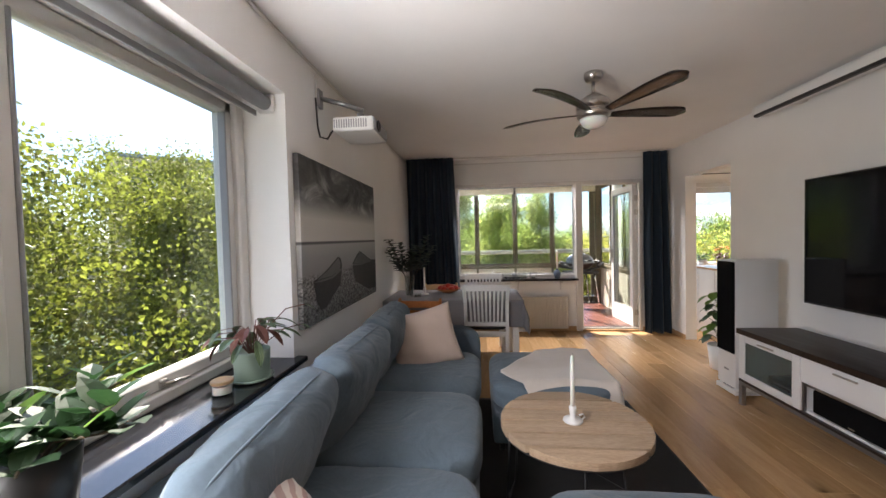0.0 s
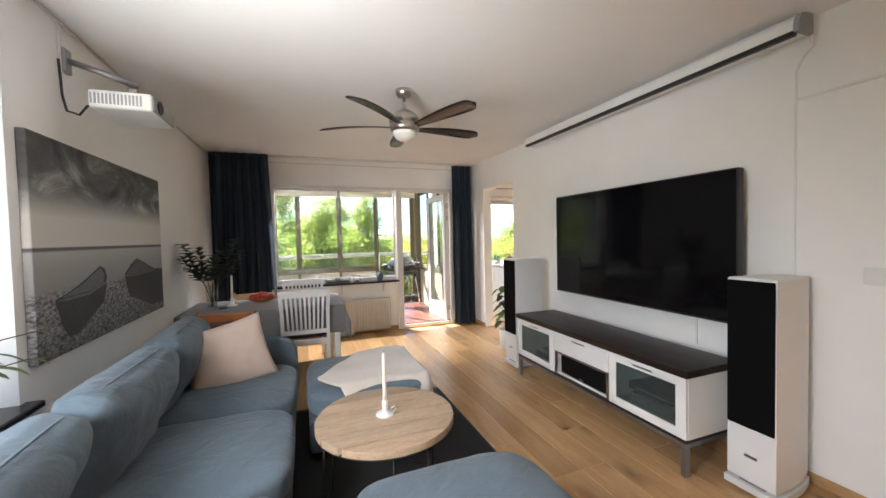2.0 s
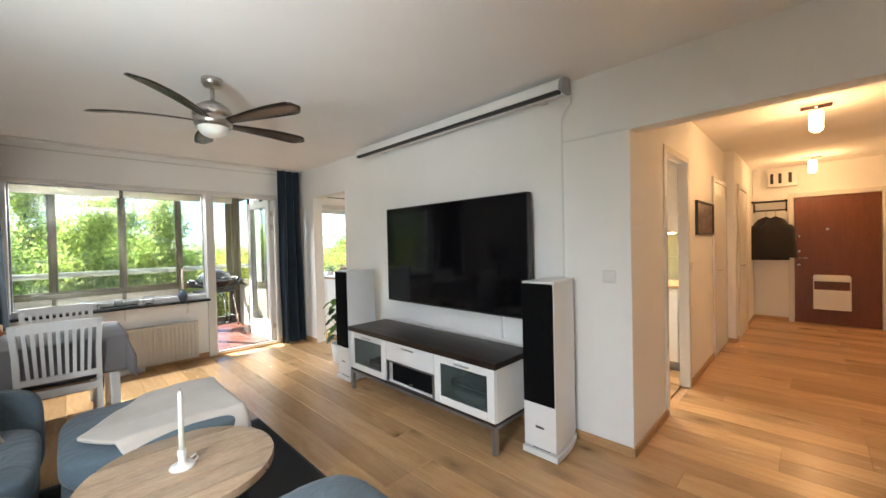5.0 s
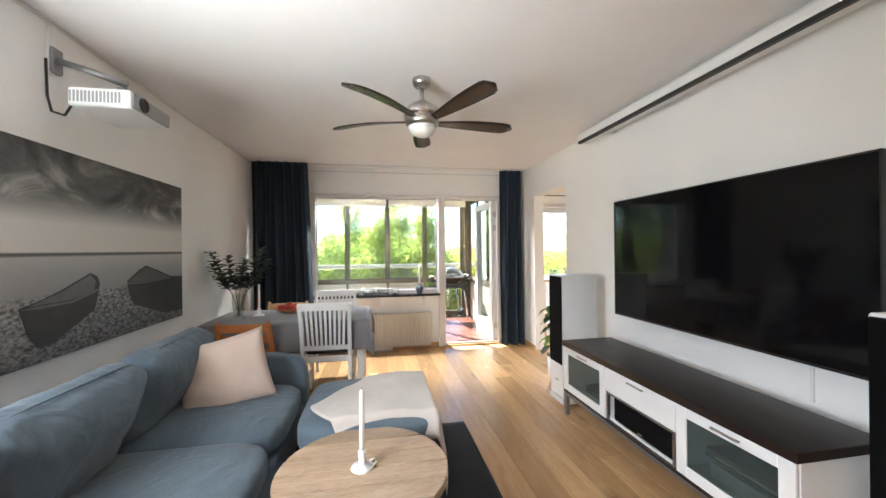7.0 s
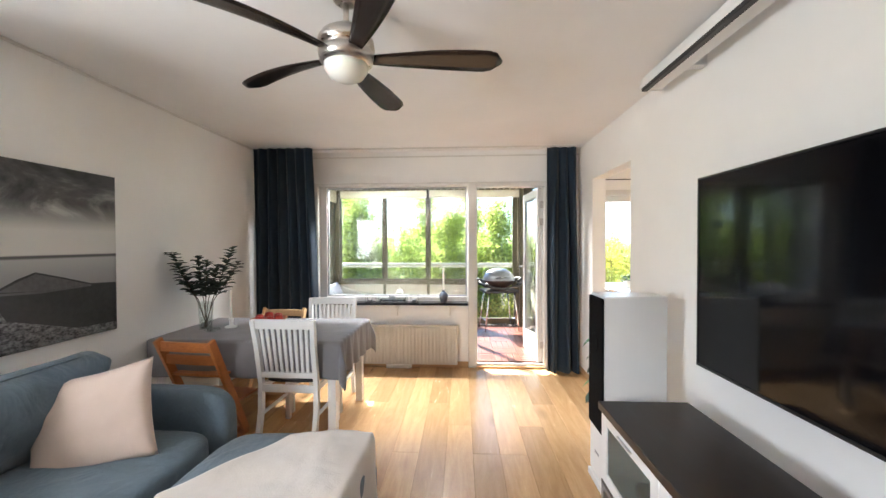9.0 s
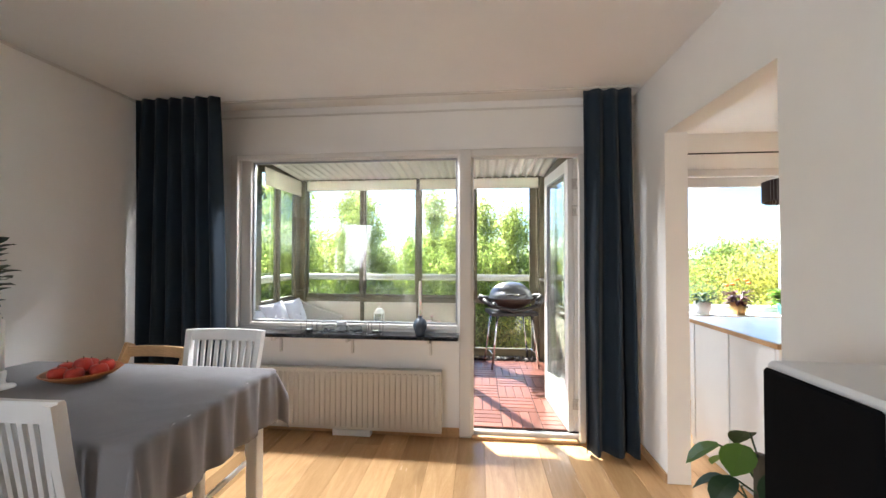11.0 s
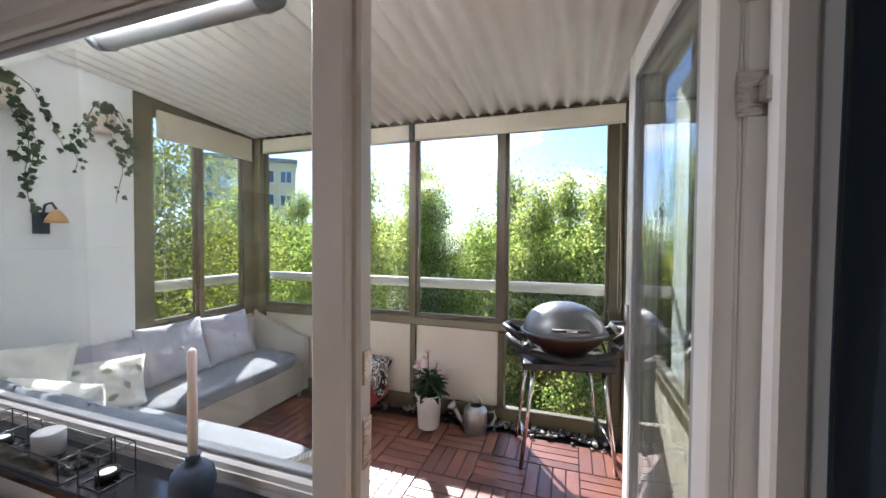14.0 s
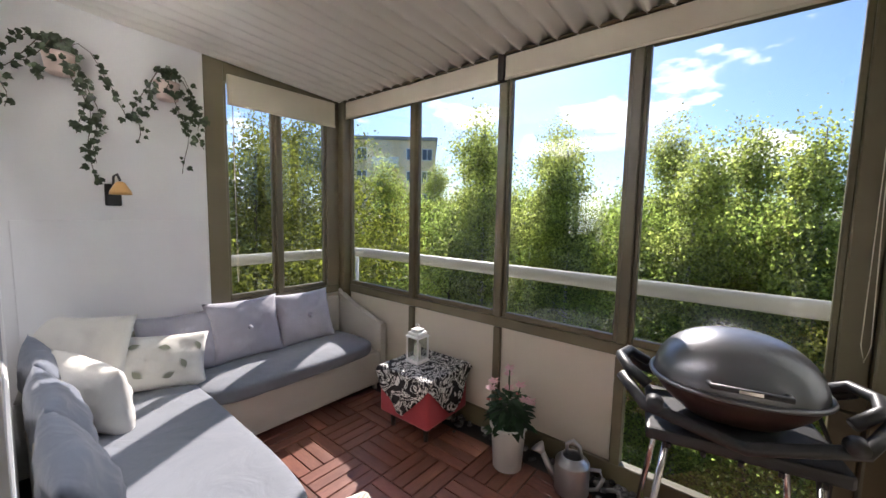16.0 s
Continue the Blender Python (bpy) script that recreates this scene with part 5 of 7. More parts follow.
M["apple"] = Shade("red_apple", (0.45, 0.03, 0.02), 0.3)
M["apple"].color(M["apple"].ramp(M["apple"].noise(18, 4), [(0.3, (0.36, 0.015, 0.012)), (0.6, (0.50, 0.05, 0.03)), (0.8, (0.55, 0.28, 0.08))]))
M["apple"] = M["apple"].mat
for k in range(7):
    a = k * 1.05
    r = 0.085 if k < 6 else 0.0
    ap = part("apple", lathe([(0.002, 0.008), (0.018, 0.0), (0.032, 0.012), (0.037, 0.033), (0.030, 0.054), (0.014, 0.062), (0.003, 0.055)], 18), M["apple"], fb, "red apple", True)
    ap.location = (r * math.cos(a), r * math.sin(a), 0.022 if k < 6 else 0.045)
    part("stalk", rod((0, 0, 0.053), (0.004, 0, 0.072), 0.0015, n=5), M["bark"], ap)


# ---- outside: ground, trees, a tower block ----
M["grass"] = Shade("rough_grass", (0.05, 0.075, 0.02), 0.95)
M["grass"].vary((0.055, 0.085, 0.022), 0.4, 0.4, 6)
M["grass"] = M["grass"].mat
GZ = -9.0
setting("ground", sheet(2, 2, lambda u, v: ((u - 0.5) * 3000, (v - 0.5) * 3000, GZ)), M["grass"], "rough green ground far below the balcony", "ground")


def leaf_cloud(centres, per, spread, size, rs, droop=0.0):
    """Many small folded leaves round clump centres, as one mesh."""
    n = len(centres) * per
    c = np.repeat(np.array(centres), per, axis=0)
    p = c + rs.normal(0, 1, (n, 3)) * np.array([spread, spread, spread * (0.8 + droop)])
    p[:, 2] -= droop * np.abs(rs.normal(0, 0.8, n))
    d = rs.normal(0, 1, (n, 3))
    d[:, 2] -= 0.4 + droop
    d /= np.linalg.norm(d, axis=1)[:, None]
    r = rs.normal(0, 1, (n, 3))
    s = np.cross(d, r)
    s /= np.linalg.norm(s, axis=1)[:, None]
    nn = np.cross(s, d)
    ln = size * rs.uniform(0.7, 1.35, n)[:, None]
    a, b = p, p + d * ln
    m = p + d * ln * 0.45
    q1, q2 = m + s * ln * 0.36 + nn * ln * 0.1, m - s * ln * 0.36 + nn * ln * 0.1
    verts = np.stack([a, q1, b, q2], 1).reshape(-1, 3)
    k = np.arange(n) * 4
    faces = np.concatenate([np.stack([k, k + 1, k + 2], 1), np.stack([k, k + 2, k + 3], 1)])
    return verts, faces


def tree(at, height, width, leafkey, seed, clumps, per, size, label, narrow=False, droop=0.0, trunk_r=0.16, bark="bark"):
    rs = np.random.RandomState(seed)
    t = thing("tree", at, label, "tree", "trees outside")
    bm = bmesh.new()
    lean = rs.normal(0, 0.02, 2)
    top = Vector((lean[0] * height, lean[1] * height, height * 0.91))
    pts = [Vector((top.x * f * f + 0.12 * math.sin(f * 5 + seed), top.y * f * f, top.z * f)) for f in np.linspace(0, 1, 9)]
    tube(pts, trunk_r, 8, bm, 0.12)
    centres = []
    limbs = 40 if narrow else 34
    for i in range(limbs):
        f = 0.22 + 0.76 * (i + rs.uniform(0, 1)) / limbs
        base = pts[min(8, int(f * 8))]
        ang = i * 2.399 + rs.uniform(-0.4, 0.4)
        env = (math.sin(math.pi * min(1, (f - 0.12) / 0.95)) ** 0.7) if not narrow else 1.15 * min(1.0, (f - 0.1) * 3.0) * max(0.05, 1 - f) ** 0.55
        reach = width * 0.5 * env * rs.uniform(0.40, 1.30)
        rise = reach * (0.9 if narrow else 0.45) * rs.uniform(0.5, 1.2)
        tip = Vector((base.x + reach * math.cos(ang), base.y + reach * math.sin(ang), base.z + rise))
        mid = (base + tip) / 2 + Vector((0, 0, 0.12 * reach))
        tube([base, mid, tip], trunk_r * 0.34 * (1.1 - f), 5, bm, 0.25)
        for j in range(max(2, clumps // limbs)):
            g = rs.uniform(0.35, 1.08)
            c = base.lerp(mid, min(1, g * 2)) if g < 0.5 else mid.lerp(tip, g * 2 - 1)
            centres.append(c + Vector(rs.normal(0, 0.13 * width * 0.5, 3)))
    for j in range(16):
        centres.append(pts[8] + Vector((*rs.normal(0, 0.30 if narrow else 0.55, 2), rs.uniform(-1.2, 0.35))))
    part("trunk", bm, M[bark], t, "", True)
    verts, faces = leaf_cloud([tuple(c) for c in centres], per, 0.27 if not narrow else 0.22, size, rs, droop)
    me = bpy.data.meshes.new("crown")
    me.from_pydata(verts.tolist(), [], faces.tolist())
    me.materials.append(M[leafkey])
    ob = new("crown", me)
    ob.parent = t
    return t


M["birch_bark"] = Shade("birch_bark", (0.55, 0.53, 0.48), 0.8)
M["birch_bark"].color(M["birch_bark"].ramp(M["birch_bark"].noise(9, 4, 0.6, (1, 1, 4)), [(0.45, (0.06, 0.05, 0.045)), (0.55, (0.55, 0.53, 0.49))]))
M["birch_bark"] = M["birch_bark"].mat
T1 = tree((-8.2, 4.6, GZ), 12.9, 7.0, "leaf_spring", 11, 470, 100, 0.098, "yellow-green leafy tree close outside the window", droop=0.1)
T2 = tree((-3.4, 19.0, GZ), 14.3, 4.6, "leaf_birch", 12, 400, 72, 0.098, "tall birch with hanging green leaves", True, 0.35, 0.14, "birch_bark")
T3 = tree((9.5, 21.0, GZ), 11.0, 6.6, "leaf_yellow", 13, 330, 60, 0.11, "yellow-green young oak with airy crown", droop=0.05)
T4 = tree((1.2, 20.5, GZ), 11.6, 5.6, "leaf_deep", 14, 400, 56, 0.115, "dense dark green deciduous tree", droop=0.15)


def again(t, x, y, s=1.0, turn=0.0, dz=0.0):
    c = copy_thing(t, pose(x, y, GZ + dz, 0, 0, turn))
    c.scale = (s, s, s)


for x, y, s, r in ((-8.6, 9.6, 1.02, 80), (-8.4, 0.2, 0.97, 200), (-12.5, 7.0, 1.06, 150), (-13.0, 2.0, 1.0, 300), (-12.0, 13.0, 1.15, 30), (6.4, 17.0, 0.78, 10)):
    again(T1, x, y, s, r)
for x, y, s, r in ((-6.6, 18.0, 1.08, 70), (0.6, 18.2, 0.96, 140), (-9.6, 22.0, 1.12, 210), (3.4, 19.6, 0.99, 300), (-11.5, 26.0, 1.1, 20), (-1.2, 24.0, 1.1, 100), (-4.8, 21.5, 1.1, 250), (2.0, 22.5, 1.04, 330), (-16.5, 26.5, 1.08, 200), (-12.8, 18.6, 1.0, 45)):
    again(T2, x, y, s, r)
for x, y, s, r in ((13.5, 19.0, 1.0, 120), (6.8, 23.5, 0.98, 210), (17.5, 22.0, 1.08, 33), (12.0, 15.0, 0.84, 70), (21.0, 17.0, 1.05, 250), (9.0, 14.0, 0.78, 160), (6.2, 21.0, 0.96, 230), (5.0, 18.6, 0.84, 320), (9.0, 18.0, 0.80, 300), (3.8, 17.2, 0.76, 160)):
    again(T3, x, y, s, r)
for x, y, s, r in ((-5.2, 25.0, 0.98, 60), (5.0, 26.0, 0.98, 130), (-16.0, 27.0, 1.05, 200), (11.5, 28.0, 1.02, 280), (-3.0, 14.5, 0.66, 20), (2.2, 14.8, 0.64, 100), (5.6, 13.4, 0.60, 210), (-6.0, 13.0, 0.66, 330), (18.0, 30.0, 1.1, 10), (0.5, 34.0, 1.12, 140), (8.5, 12.0, 0.52, 40), (-1.0, 16.5, 0.74, 77), (-8.0, 31.0, 1.0, 15), (-1.8, 31.0, 1.03, 95), (3.2, 31.5, 1.0, 190), (8.2, 33.0, 1.0, 260),
                   (-15.5, 21.0, 1.1, 25), (-8.9, 19.0, 1.0, 115), (-7.9, 24.0, 1.12, 205), (-2.4, 22.0, 1.06, 300), (-0.4, 20.0, 0.98, 50), (2.9, 24.5, 1.06, 140)):
    again(T4, x, y, s, r)

# tower block behind the birches
M["facade"] = paint("sand_brick_facade", (0.85, 0.68, 0.42), 0.85, 0.2, 20, 0.08)
M["farglass"] = Shade("far_window_glass", (0.05, 0.07, 0.09), 0.08).mat
bl = thing("apartment_building", (-31.0, 35.5, GZ), "sand-coloured apartment block with balconies behind the birches", "building", turn=42)
part("wall", box(-5, 5, 0, 10, 0, 18.9, 0.05), M["facade"], bl)
part("roof", box(-5.2, 5.2, -0.2, 10.2, 18.9, 19.3, 0.05), M["greyplastic"], bl)
for f in range(7):
    z = f * 2.6
    for x in (-3.6, 2.2, 4.0):
        w = part("window", boxes((x - 0.62, x + 0.62, -0.06, 0.02, 1.0 + z, 1.08 + z), (x - 0.62, x + 0.62, -0.06, 0.02, 2.30 + z, 2.38 + z), (x - 0.62, x - 0.54, -0.06, 0.02, 1.08 + z, 2.30 + z), (x + 0.54, x + 0.62, -0.06, 0.02, 1.08 + z, 2.30 + z), (x - 0.04, x + 0.04, -0.06, 0.02, 1.08 + z, 2.30 + z)), M["white"], bl)
        part("pane", boxes((x - 0.54, x + 0.54, -0.02, 0.03, 1.08 + z, 2.30 + z)), M["farglass"], w)
    part("balcony", boxes((-2.2, 0.8, -1.2, 0, 0.1 + z, 0.25 + z), (-2.2, 0.8, -1.2, -1.12, 0.25 + z, 1.2 + z)), M["white"], bl, "white balcony front")


# ---- sill things, house plants ----
def wire_box(at, w, d, h, label, name, category, group=""):
    b = thing(name, at, label, category, group)
    r = 0.0018
    cs = [(sx * w / 2, sy * d / 2) for sx, sy in ((-1, -1), (1, -1), (1, 1), (-1, 1))]
    for k in range(4):
        (xa, ya), (xb, yb) = cs[k], cs[(k + 1) % 4]
        part("edge_wire", rod((xa, ya, r), (xb, yb, r), r, n=6), M["blackmetal"], b)
        part("edge_wire", rod((xa, ya, h), (xb, yb, h), r, n=6), M["blackmetal"], b)
        part("edge_wire", rod((xa, ya, 0), (xa, ya, h), r, n=6), M["blackmetal"], b)
    return b


SZ = 0.770
for x in (0.325, 0.835):
    b = wire_box((x, 5.275, SZ), 0.085, 0.085, 0.09, "black wire cube tealight holder on the stone shelf", "tealight_holder", "tealight holder", "tealight cubes")
    part("cup", lathe([(0.02, 0.004), (0.026, 0.008), (0.027, 0.026), (0.024, 0.026), (0.022, 0.012), (0.001, 0.011)], 18), M["blackmetal"], b, "", True)
    part("tealight", lathe([(0.019, 0.012), (0.019, 0.024), (0.001, 0.024)], 16), M["wax"], b)
    part("crossbar", rod((-0.042, 0, 0.004), (0.042, 0, 0.004), 0.0018, n=6), M["blackmetal"], b)
tr = wire_box((0.575, 5.275, SZ), 0.34, 0.12, 0.065, "black wire and glass tray with dark pebbles and a candle", "candle_tray", "candle tray")
part("tray_base", box(-0.168, 0.168, -0.058, 0.058, 0.002, 0.006), M["blackmetal"], tr)
for s in (-1, 1):
    shadowless(part("side_glass", box(-0.168, 0.168, s * 0.058 - 0.001, s * 0.058 + 0.001, 0.006, 0.062), M["thinglass"], tr))
rs = random.Random(8)
bm = bmesh.new()
for k in range(46):
    moved_v = bmesh.ops.create_icosphere(bm, subdivisions=1, radius=0.012, matrix=Matrix.Translation((rs.uniform(-0.15, 0.15), rs.uniform(-0.045, 0.045), 0.014 + rs.uniform(0, 0.008))) @ Matrix.Diagonal((1.3, 0.9, 0.6, 1)))
tagged(part("pebbles", bm, M["stone"], tr, "black pebbles", True), kind="stuff")
part("candle", lathe([(0.036, 0.02), (0.037, 0.022), (0.037, 0.085), (0.034, 0.088), (0.001, 0.084)], 24), M["greyplastic"], tr, "grey block candle", True)
M["blueglaze"] = paint("matt_blue_glaze", (0.045, 0.070, 0.11), 0.5, 0.05)
bv = thing("bud_vase", (1.165, 5.265, SZ), "round matt blue vase holding a tall white candle", "vase")
part("body", lathe([(0.024, 0), (0.030, 0.003), (0.036, 0.014), (0.044, 0.04), (0.050, 0.07), (0.044, 0.10), (0.028, 0.117), (0.016, 0.122), (0.015, 0.136), (0.019, 0.14), (0.012, 0.14)], 28), M["blueglaze"], bv, "", True)
part("candle", lathe([(0.011, 0.12), (0.0108, 0.25), (0.0095, 0.385), (0.004, 0.392)], 14), M["wax"], bv, "white taper candle", True)

# calathea in a sage pot with saucer
cal = thing("potted_plant", (-1.005, 1.56, 0.738), "calathea with patterned leaves in a sage green pot", "potted plant", "window plants")
part("saucer", lathe([(0.07, 0), (0.088, 0.006), (0.094, 0.018), (0.090, 0.018), (0.07, 0.008)], 32), M["green"], cal, "", True)
part("pot", lathe([(0.068, 0.008), (0.076, 0.012), (0.080, 0.13), (0.080, 0.142), (0.074, 0.142), (0.072, 0.125), (0.001, 0.122)], 36), M["green"], cal, "", True)
M["calathea"] = Shade("calathea_leaf", (0.03, 0.07, 0.03), 0.4)
_w = M["calathea"].node("ShaderNodeTexWave", Scale=55.0, Distortion=2.5)
M["calathea"].link(M["calathea"].vec(), _w.inputs["Vector"])
M["calathea"].color(M["calathea"].ramp(_w.outputs["Fac"], [(0.35, (0.016, 0.040, 0.018)), (0.6, (0.16, 0.22, 0.10))]))
M["calathea"] = M["calathea"].mat
M["dryleaf"] = Shade("dry_red_leaf", (0.13, 0.045, 0.03), 0.6).mat
rs = random.Random(3)
for k in range(26):
    a = k * 2.399
    ln = rs.uniform(0.05, 0.12)
    tip = Vector((ln * 1.2 * math.cos(a), ln * 1.2 * math.sin(a), 0.14 + rs.uniform(0.05, 0.13)))
    st = part("stem", tube([(0.01 * math.cos(a), 0.01 * math.sin(a), 0.12), (tip.x * 0.6, tip.y * 0.6, tip.z), tip], 0.0022, 5), M["dryleaf"], cal, "", True)
    bm = bmesh.new()
    leaf(bm, tip, (math.cos(a), math.sin(a), rs.uniform(-0.9, 0.25)), rs.uniform(0.075, 0.12), rs.uniform(0.032, 0.05), curl=0.35, steps=5)
    part("leaf", bm, M["dryleaf"] if k % 5 == 0 else M["calathea"], st)
for pts in ([(0, 0, 0.13), (0.06, 0.06, 0.24), (0.11, 0.12, 0.31), (0.19, 0.16, 0.325)], [(0, 0, 0.13), (0.05, 0.07, 0.17), (0.10, 0.12, 0.21), (0.17, 0.15, 0.225)]):
    st = part("stem", tube(pts, 0.0025, 6), M["dryleaf"], cal, "", True)
    bm = bmesh.new()
    leaf(bm, pts[-1], (0.8, 0.3, -0.3), 0.06, 0.03, steps=4)
    part("leaf", bm, M["calathea"], st)
jar = thing("candle_jar", (-1.03, 1.385, 0.738), "glass candle jar with a wooden lid", "candle jar")
shadowless(part("glass", lathe([(0.036, 0), (0.042, 0.004), (0.043, 0.05), (0.040, 0.05), (0.039, 0.008), (0.001, 0.007)], 28), M["thinglass"], jar))
part("wax", lathe([(0.037, 0.009), (0.038, 0.04), (0.001, 0.041)], 24), M["wax"], jar)
part("lid", lathe([(0.043, 0.05), (0.045, 0.052), (0.045, 0.062), (0.042, 0.065), (0.001, 0.065)], 28), M["palewood"], jar, "pale wooden lid")

# glossy rubber plant on the sill close by
zz = thing("potted_plant", (-1.02, 0.70, 0.738), "glossy dark green leafy plant in a dark pot", "potted plant", "window plants")
part("pot", lathe([(0.07, 0), (0.08, 0.005), (0.095, 0.15), (0.09, 0.15), (0.085, 0.13), (0.001, 0.13)], 28), M["blackmetal"], zz, "", True)
rs = random.Random(21)
for k in range(14):
    a = k * 2.399 + 0.4
    h = rs.uniform(0.05, 0.20)
    tip = Vector((0.19 * math.cos(a), 0.19 * math.sin(a), 0.10 + h))
    pts = [Vector((0.02 * math.cos(a), 0.02 * math.sin(a), 0.12)), Vector((tip.x * 0.4, tip.y * 0.4, 0.13 + h * 0.5)), tip]
    st = part("stem", tube(pts, 0.004, 6), M["bark"], zz, "", True)
    for i in range(9):
        f = 0.3 + 0.7 * i / 8
        p = pts[0].lerp(pts[1], f * 2) if f < 0.5 else pts[1].lerp(pts[2], f * 2 - 1)
        b = a + i * 2.2
        bm = bmesh.new()
        leaf(bm, p, (math.cos(b), math.sin(b), rs.uniform(0.3, 1.3)), rs.uniform(0.085, 0.125), rs.uniform(0.048, 0.062), curl=0.12, steps=4, fold=0.1)
        part("leaf", bm, M["leaf_lime"] if (k + i) % 11 == 0 else M["leaf_house"], st)

# pothos behind the loudspeaker
po = thing("potted_plant", (2.47, 3.86, 0), "green pothos in a white floor pot by the kitchen opening", "potted plant", "floor plants")
part("pot", lathe([(0.085, 0), (0.09, 0.004), (0.115, 0.24), (0.108, 0.24), (0.10, 0.20), (0.001, 0.20)], 32), M["plastic"], po, "white pot", True)
part("moss_pole", rod((0, 0, 0.2), (0, 0.0, 0.72), 0.018), M["bark"], po, "", True)
rs = random.Random(9)
for k in range(34):
    a = k * 2.399
    z = 0.26 + 0.50 * k / 34
    r0 = rs.uniform(0.06, 0.12)
    p = Vector((r0 * math.cos(a), r0 * math.sin(a), z + 0.03))
    st = part("stem", tube([(0.01 * math.cos(a), 0.01 * math.sin(a), z - 0.03), p], 0.003, 5), M["leaf_house"], po)
    bm = bmesh.new()
    leaf(bm, p, (math.cos(a), math.sin(a), -0.45), rs.uniform(0.10, 0.15), rs.uniform(0.075, 0.10), curl=0.3, steps=5, fold=0.08)
    part("leaf", bm, M["leaf_lime"] if k % 3 == 0 else M["leaf_house"], st)

# ---- kitchen seen through the openings ----
w3 = setting("window_3", boxes((KX0, KX0 + 0.07, KY1 + 0.04, KY1 + 0.11, 0.82, 2.09), (KX1 - 0.09, KX1, KY1 + 0.04, KY1 + 0.11, 0.82, 2.09), (KX0 + 0.07, KX1 - 0.09, KY1 + 0.04, KY1 + 0.11, 2.0, 2.09), (KX0 + 0.07, KX1 - 0.09, KY1 + 0.04, KY1 + 0.11, 0.82, 0.88), bevel=0.006), M["trimwhite"], "white kitchen window frame", "window")
shadowless(part("pane", boxes((KX0 + 0.07, KX1 - 0.09, KY1 + 0.07, KY1 + 0.074, 0.88, 2.0)), M["pane"], w3))
part("architrave", boxes((KX0 - 0.06, KX1 + 0.06, KY1 - 0.02, KY1, 2.09, 2.16), (KX1, KX1 + 0.06, KY1 - 0.02, KY1, 0.82, 2.09), bevel=0.004), M["trimwhite"], w3)
part("window_sill", box(KX0 - 0.08, KX1 + 0.08, KY1 - 0.18, KY1 + 0.04, 0.79, 0.82, 0.005), M["white"], w3)
cr2 = thing("curtain_rod", (3.9, KY1 - 0.08, 2.29), "thin black curtain rod over the kitchen window", "curtain rod")
part("rod", rod((-0.95, 0, 0), (1.0, 0, 0), 0.007), M["blackmetal"], cr2, "", True)
part("bracket", boxes((-0.9, -0.885, 0, 0.08, -0.01, 0.01)), M["blackmetal"], cr2)
M["tealcloth"] = cloth("teal_sheer", (0.16, 0.27, 0.30), 500, 0.1, 0.2)
solid("kitchen_curtain", thick(sheet(50, 12, lambda u, v: (4.50 + 0.35 * u, KY1 - 0.10 + 0.025 * math.sin(u * 38), 0.84 + 1.45 * v)), 0.003), M["tealcloth"], "teal curtain beside the kitchen window", "curtain", smooth=True)
isl = thing("kitchen_island", (3.12, 4.66, 0), "white kitchen island with open shelves and grey top", "kitchen island")
M["worktop"] = paint("blue_grey_laminate", (0.36, 0.38, 0.42), 0.22, 0.02)
part("side_panel", box(0, 0.02, 0.02, 0.80, 0, 0.87, 0.002), M["white"], isl)
part("side_panel", box(1.10, 1.12, 0.02, 0.80, 0, 0.87, 0.002), M["white"], isl)
part("back_panel", box(0.02, 1.10, 0.40, 0.42, 0, 0.87), M["white"], isl)
part("corner_post", box(-0.002, 0.09, 0.0, 0.02, 0, 0.87, 0.002), M["white"], isl)
part("frame_strip", boxes((-0.008, 0.0, 0.02, 0.07, 0.06, 0.87), (-0.008, 0.0, 0.385, 0.415, 0.06, 0.87), (-0.008, 0.0, 0.75, 0.80, 0.06, 0.87), bevel=0.002), M["white"], isl)
part("front_rail", box(0.09, 1.10, 0.0, 0.02, 0.78, 0.87), M["white"], isl)
for z in (0.06, 0.36, 0.60):
    part("shelf", box(0.02, 1.10, 0.02, 0.40, z, z + 0.025, 0.002), M["palewood"], isl, "pale wood shelf")
part("worktop", box(-0.03, 1.16, -0.03, 0.84, 0.874, 0.902, 0.003), M["worktop"], isl)
part("worktop_edge", boxes((-0.034, -0.03, -0.03, 0.84, 0.874, 0.898), (-0.034, 1.16, -0.034, -0.03, 0.874, 0.898)), M["skirt"], isl, "brown wood edge")
for x, z, r, h in ((3.45, 0.385, 0.10, 0.10), (3.72, 0.625, 0.12, 0.09), (3.45, 0.085, 0.13, 0.12)):
    pn = thing("cooking_pot", (x, 4.86, z), "dark cooking pot on the island shelf", "pot", "pots on shelves")
    part("body", lathe([(r * 0.9, 0), (r, 0.01), (r, h), (r * 0.95, h), (r * 0.9, 0.015), (0.001, 0.012)], 24), M["blackmetal"], pn, "", True)
    part("handle", box(-r - 0.05, -r + 0.005, -0.012, 0.012, h * 0.7, h * 0.8, 0.003), M["blackmetal"], pn)
M["brass"] = metal("aged_brass", (0.55, 0.36, 0.16), 0.35)
M["turq"] = paint("turquoise_glaze", (0.10, 0.50, 0.52), 0.3, 0.02)
M["orangeflower"] = Shade("orange_petals", (0.75, 0.20, 0.02), 0.6).mat
M["maroon"] = leafmat("maroon_leaves", (0.07, 0.02, 0.02), 0.4, 0.4, 0.2)


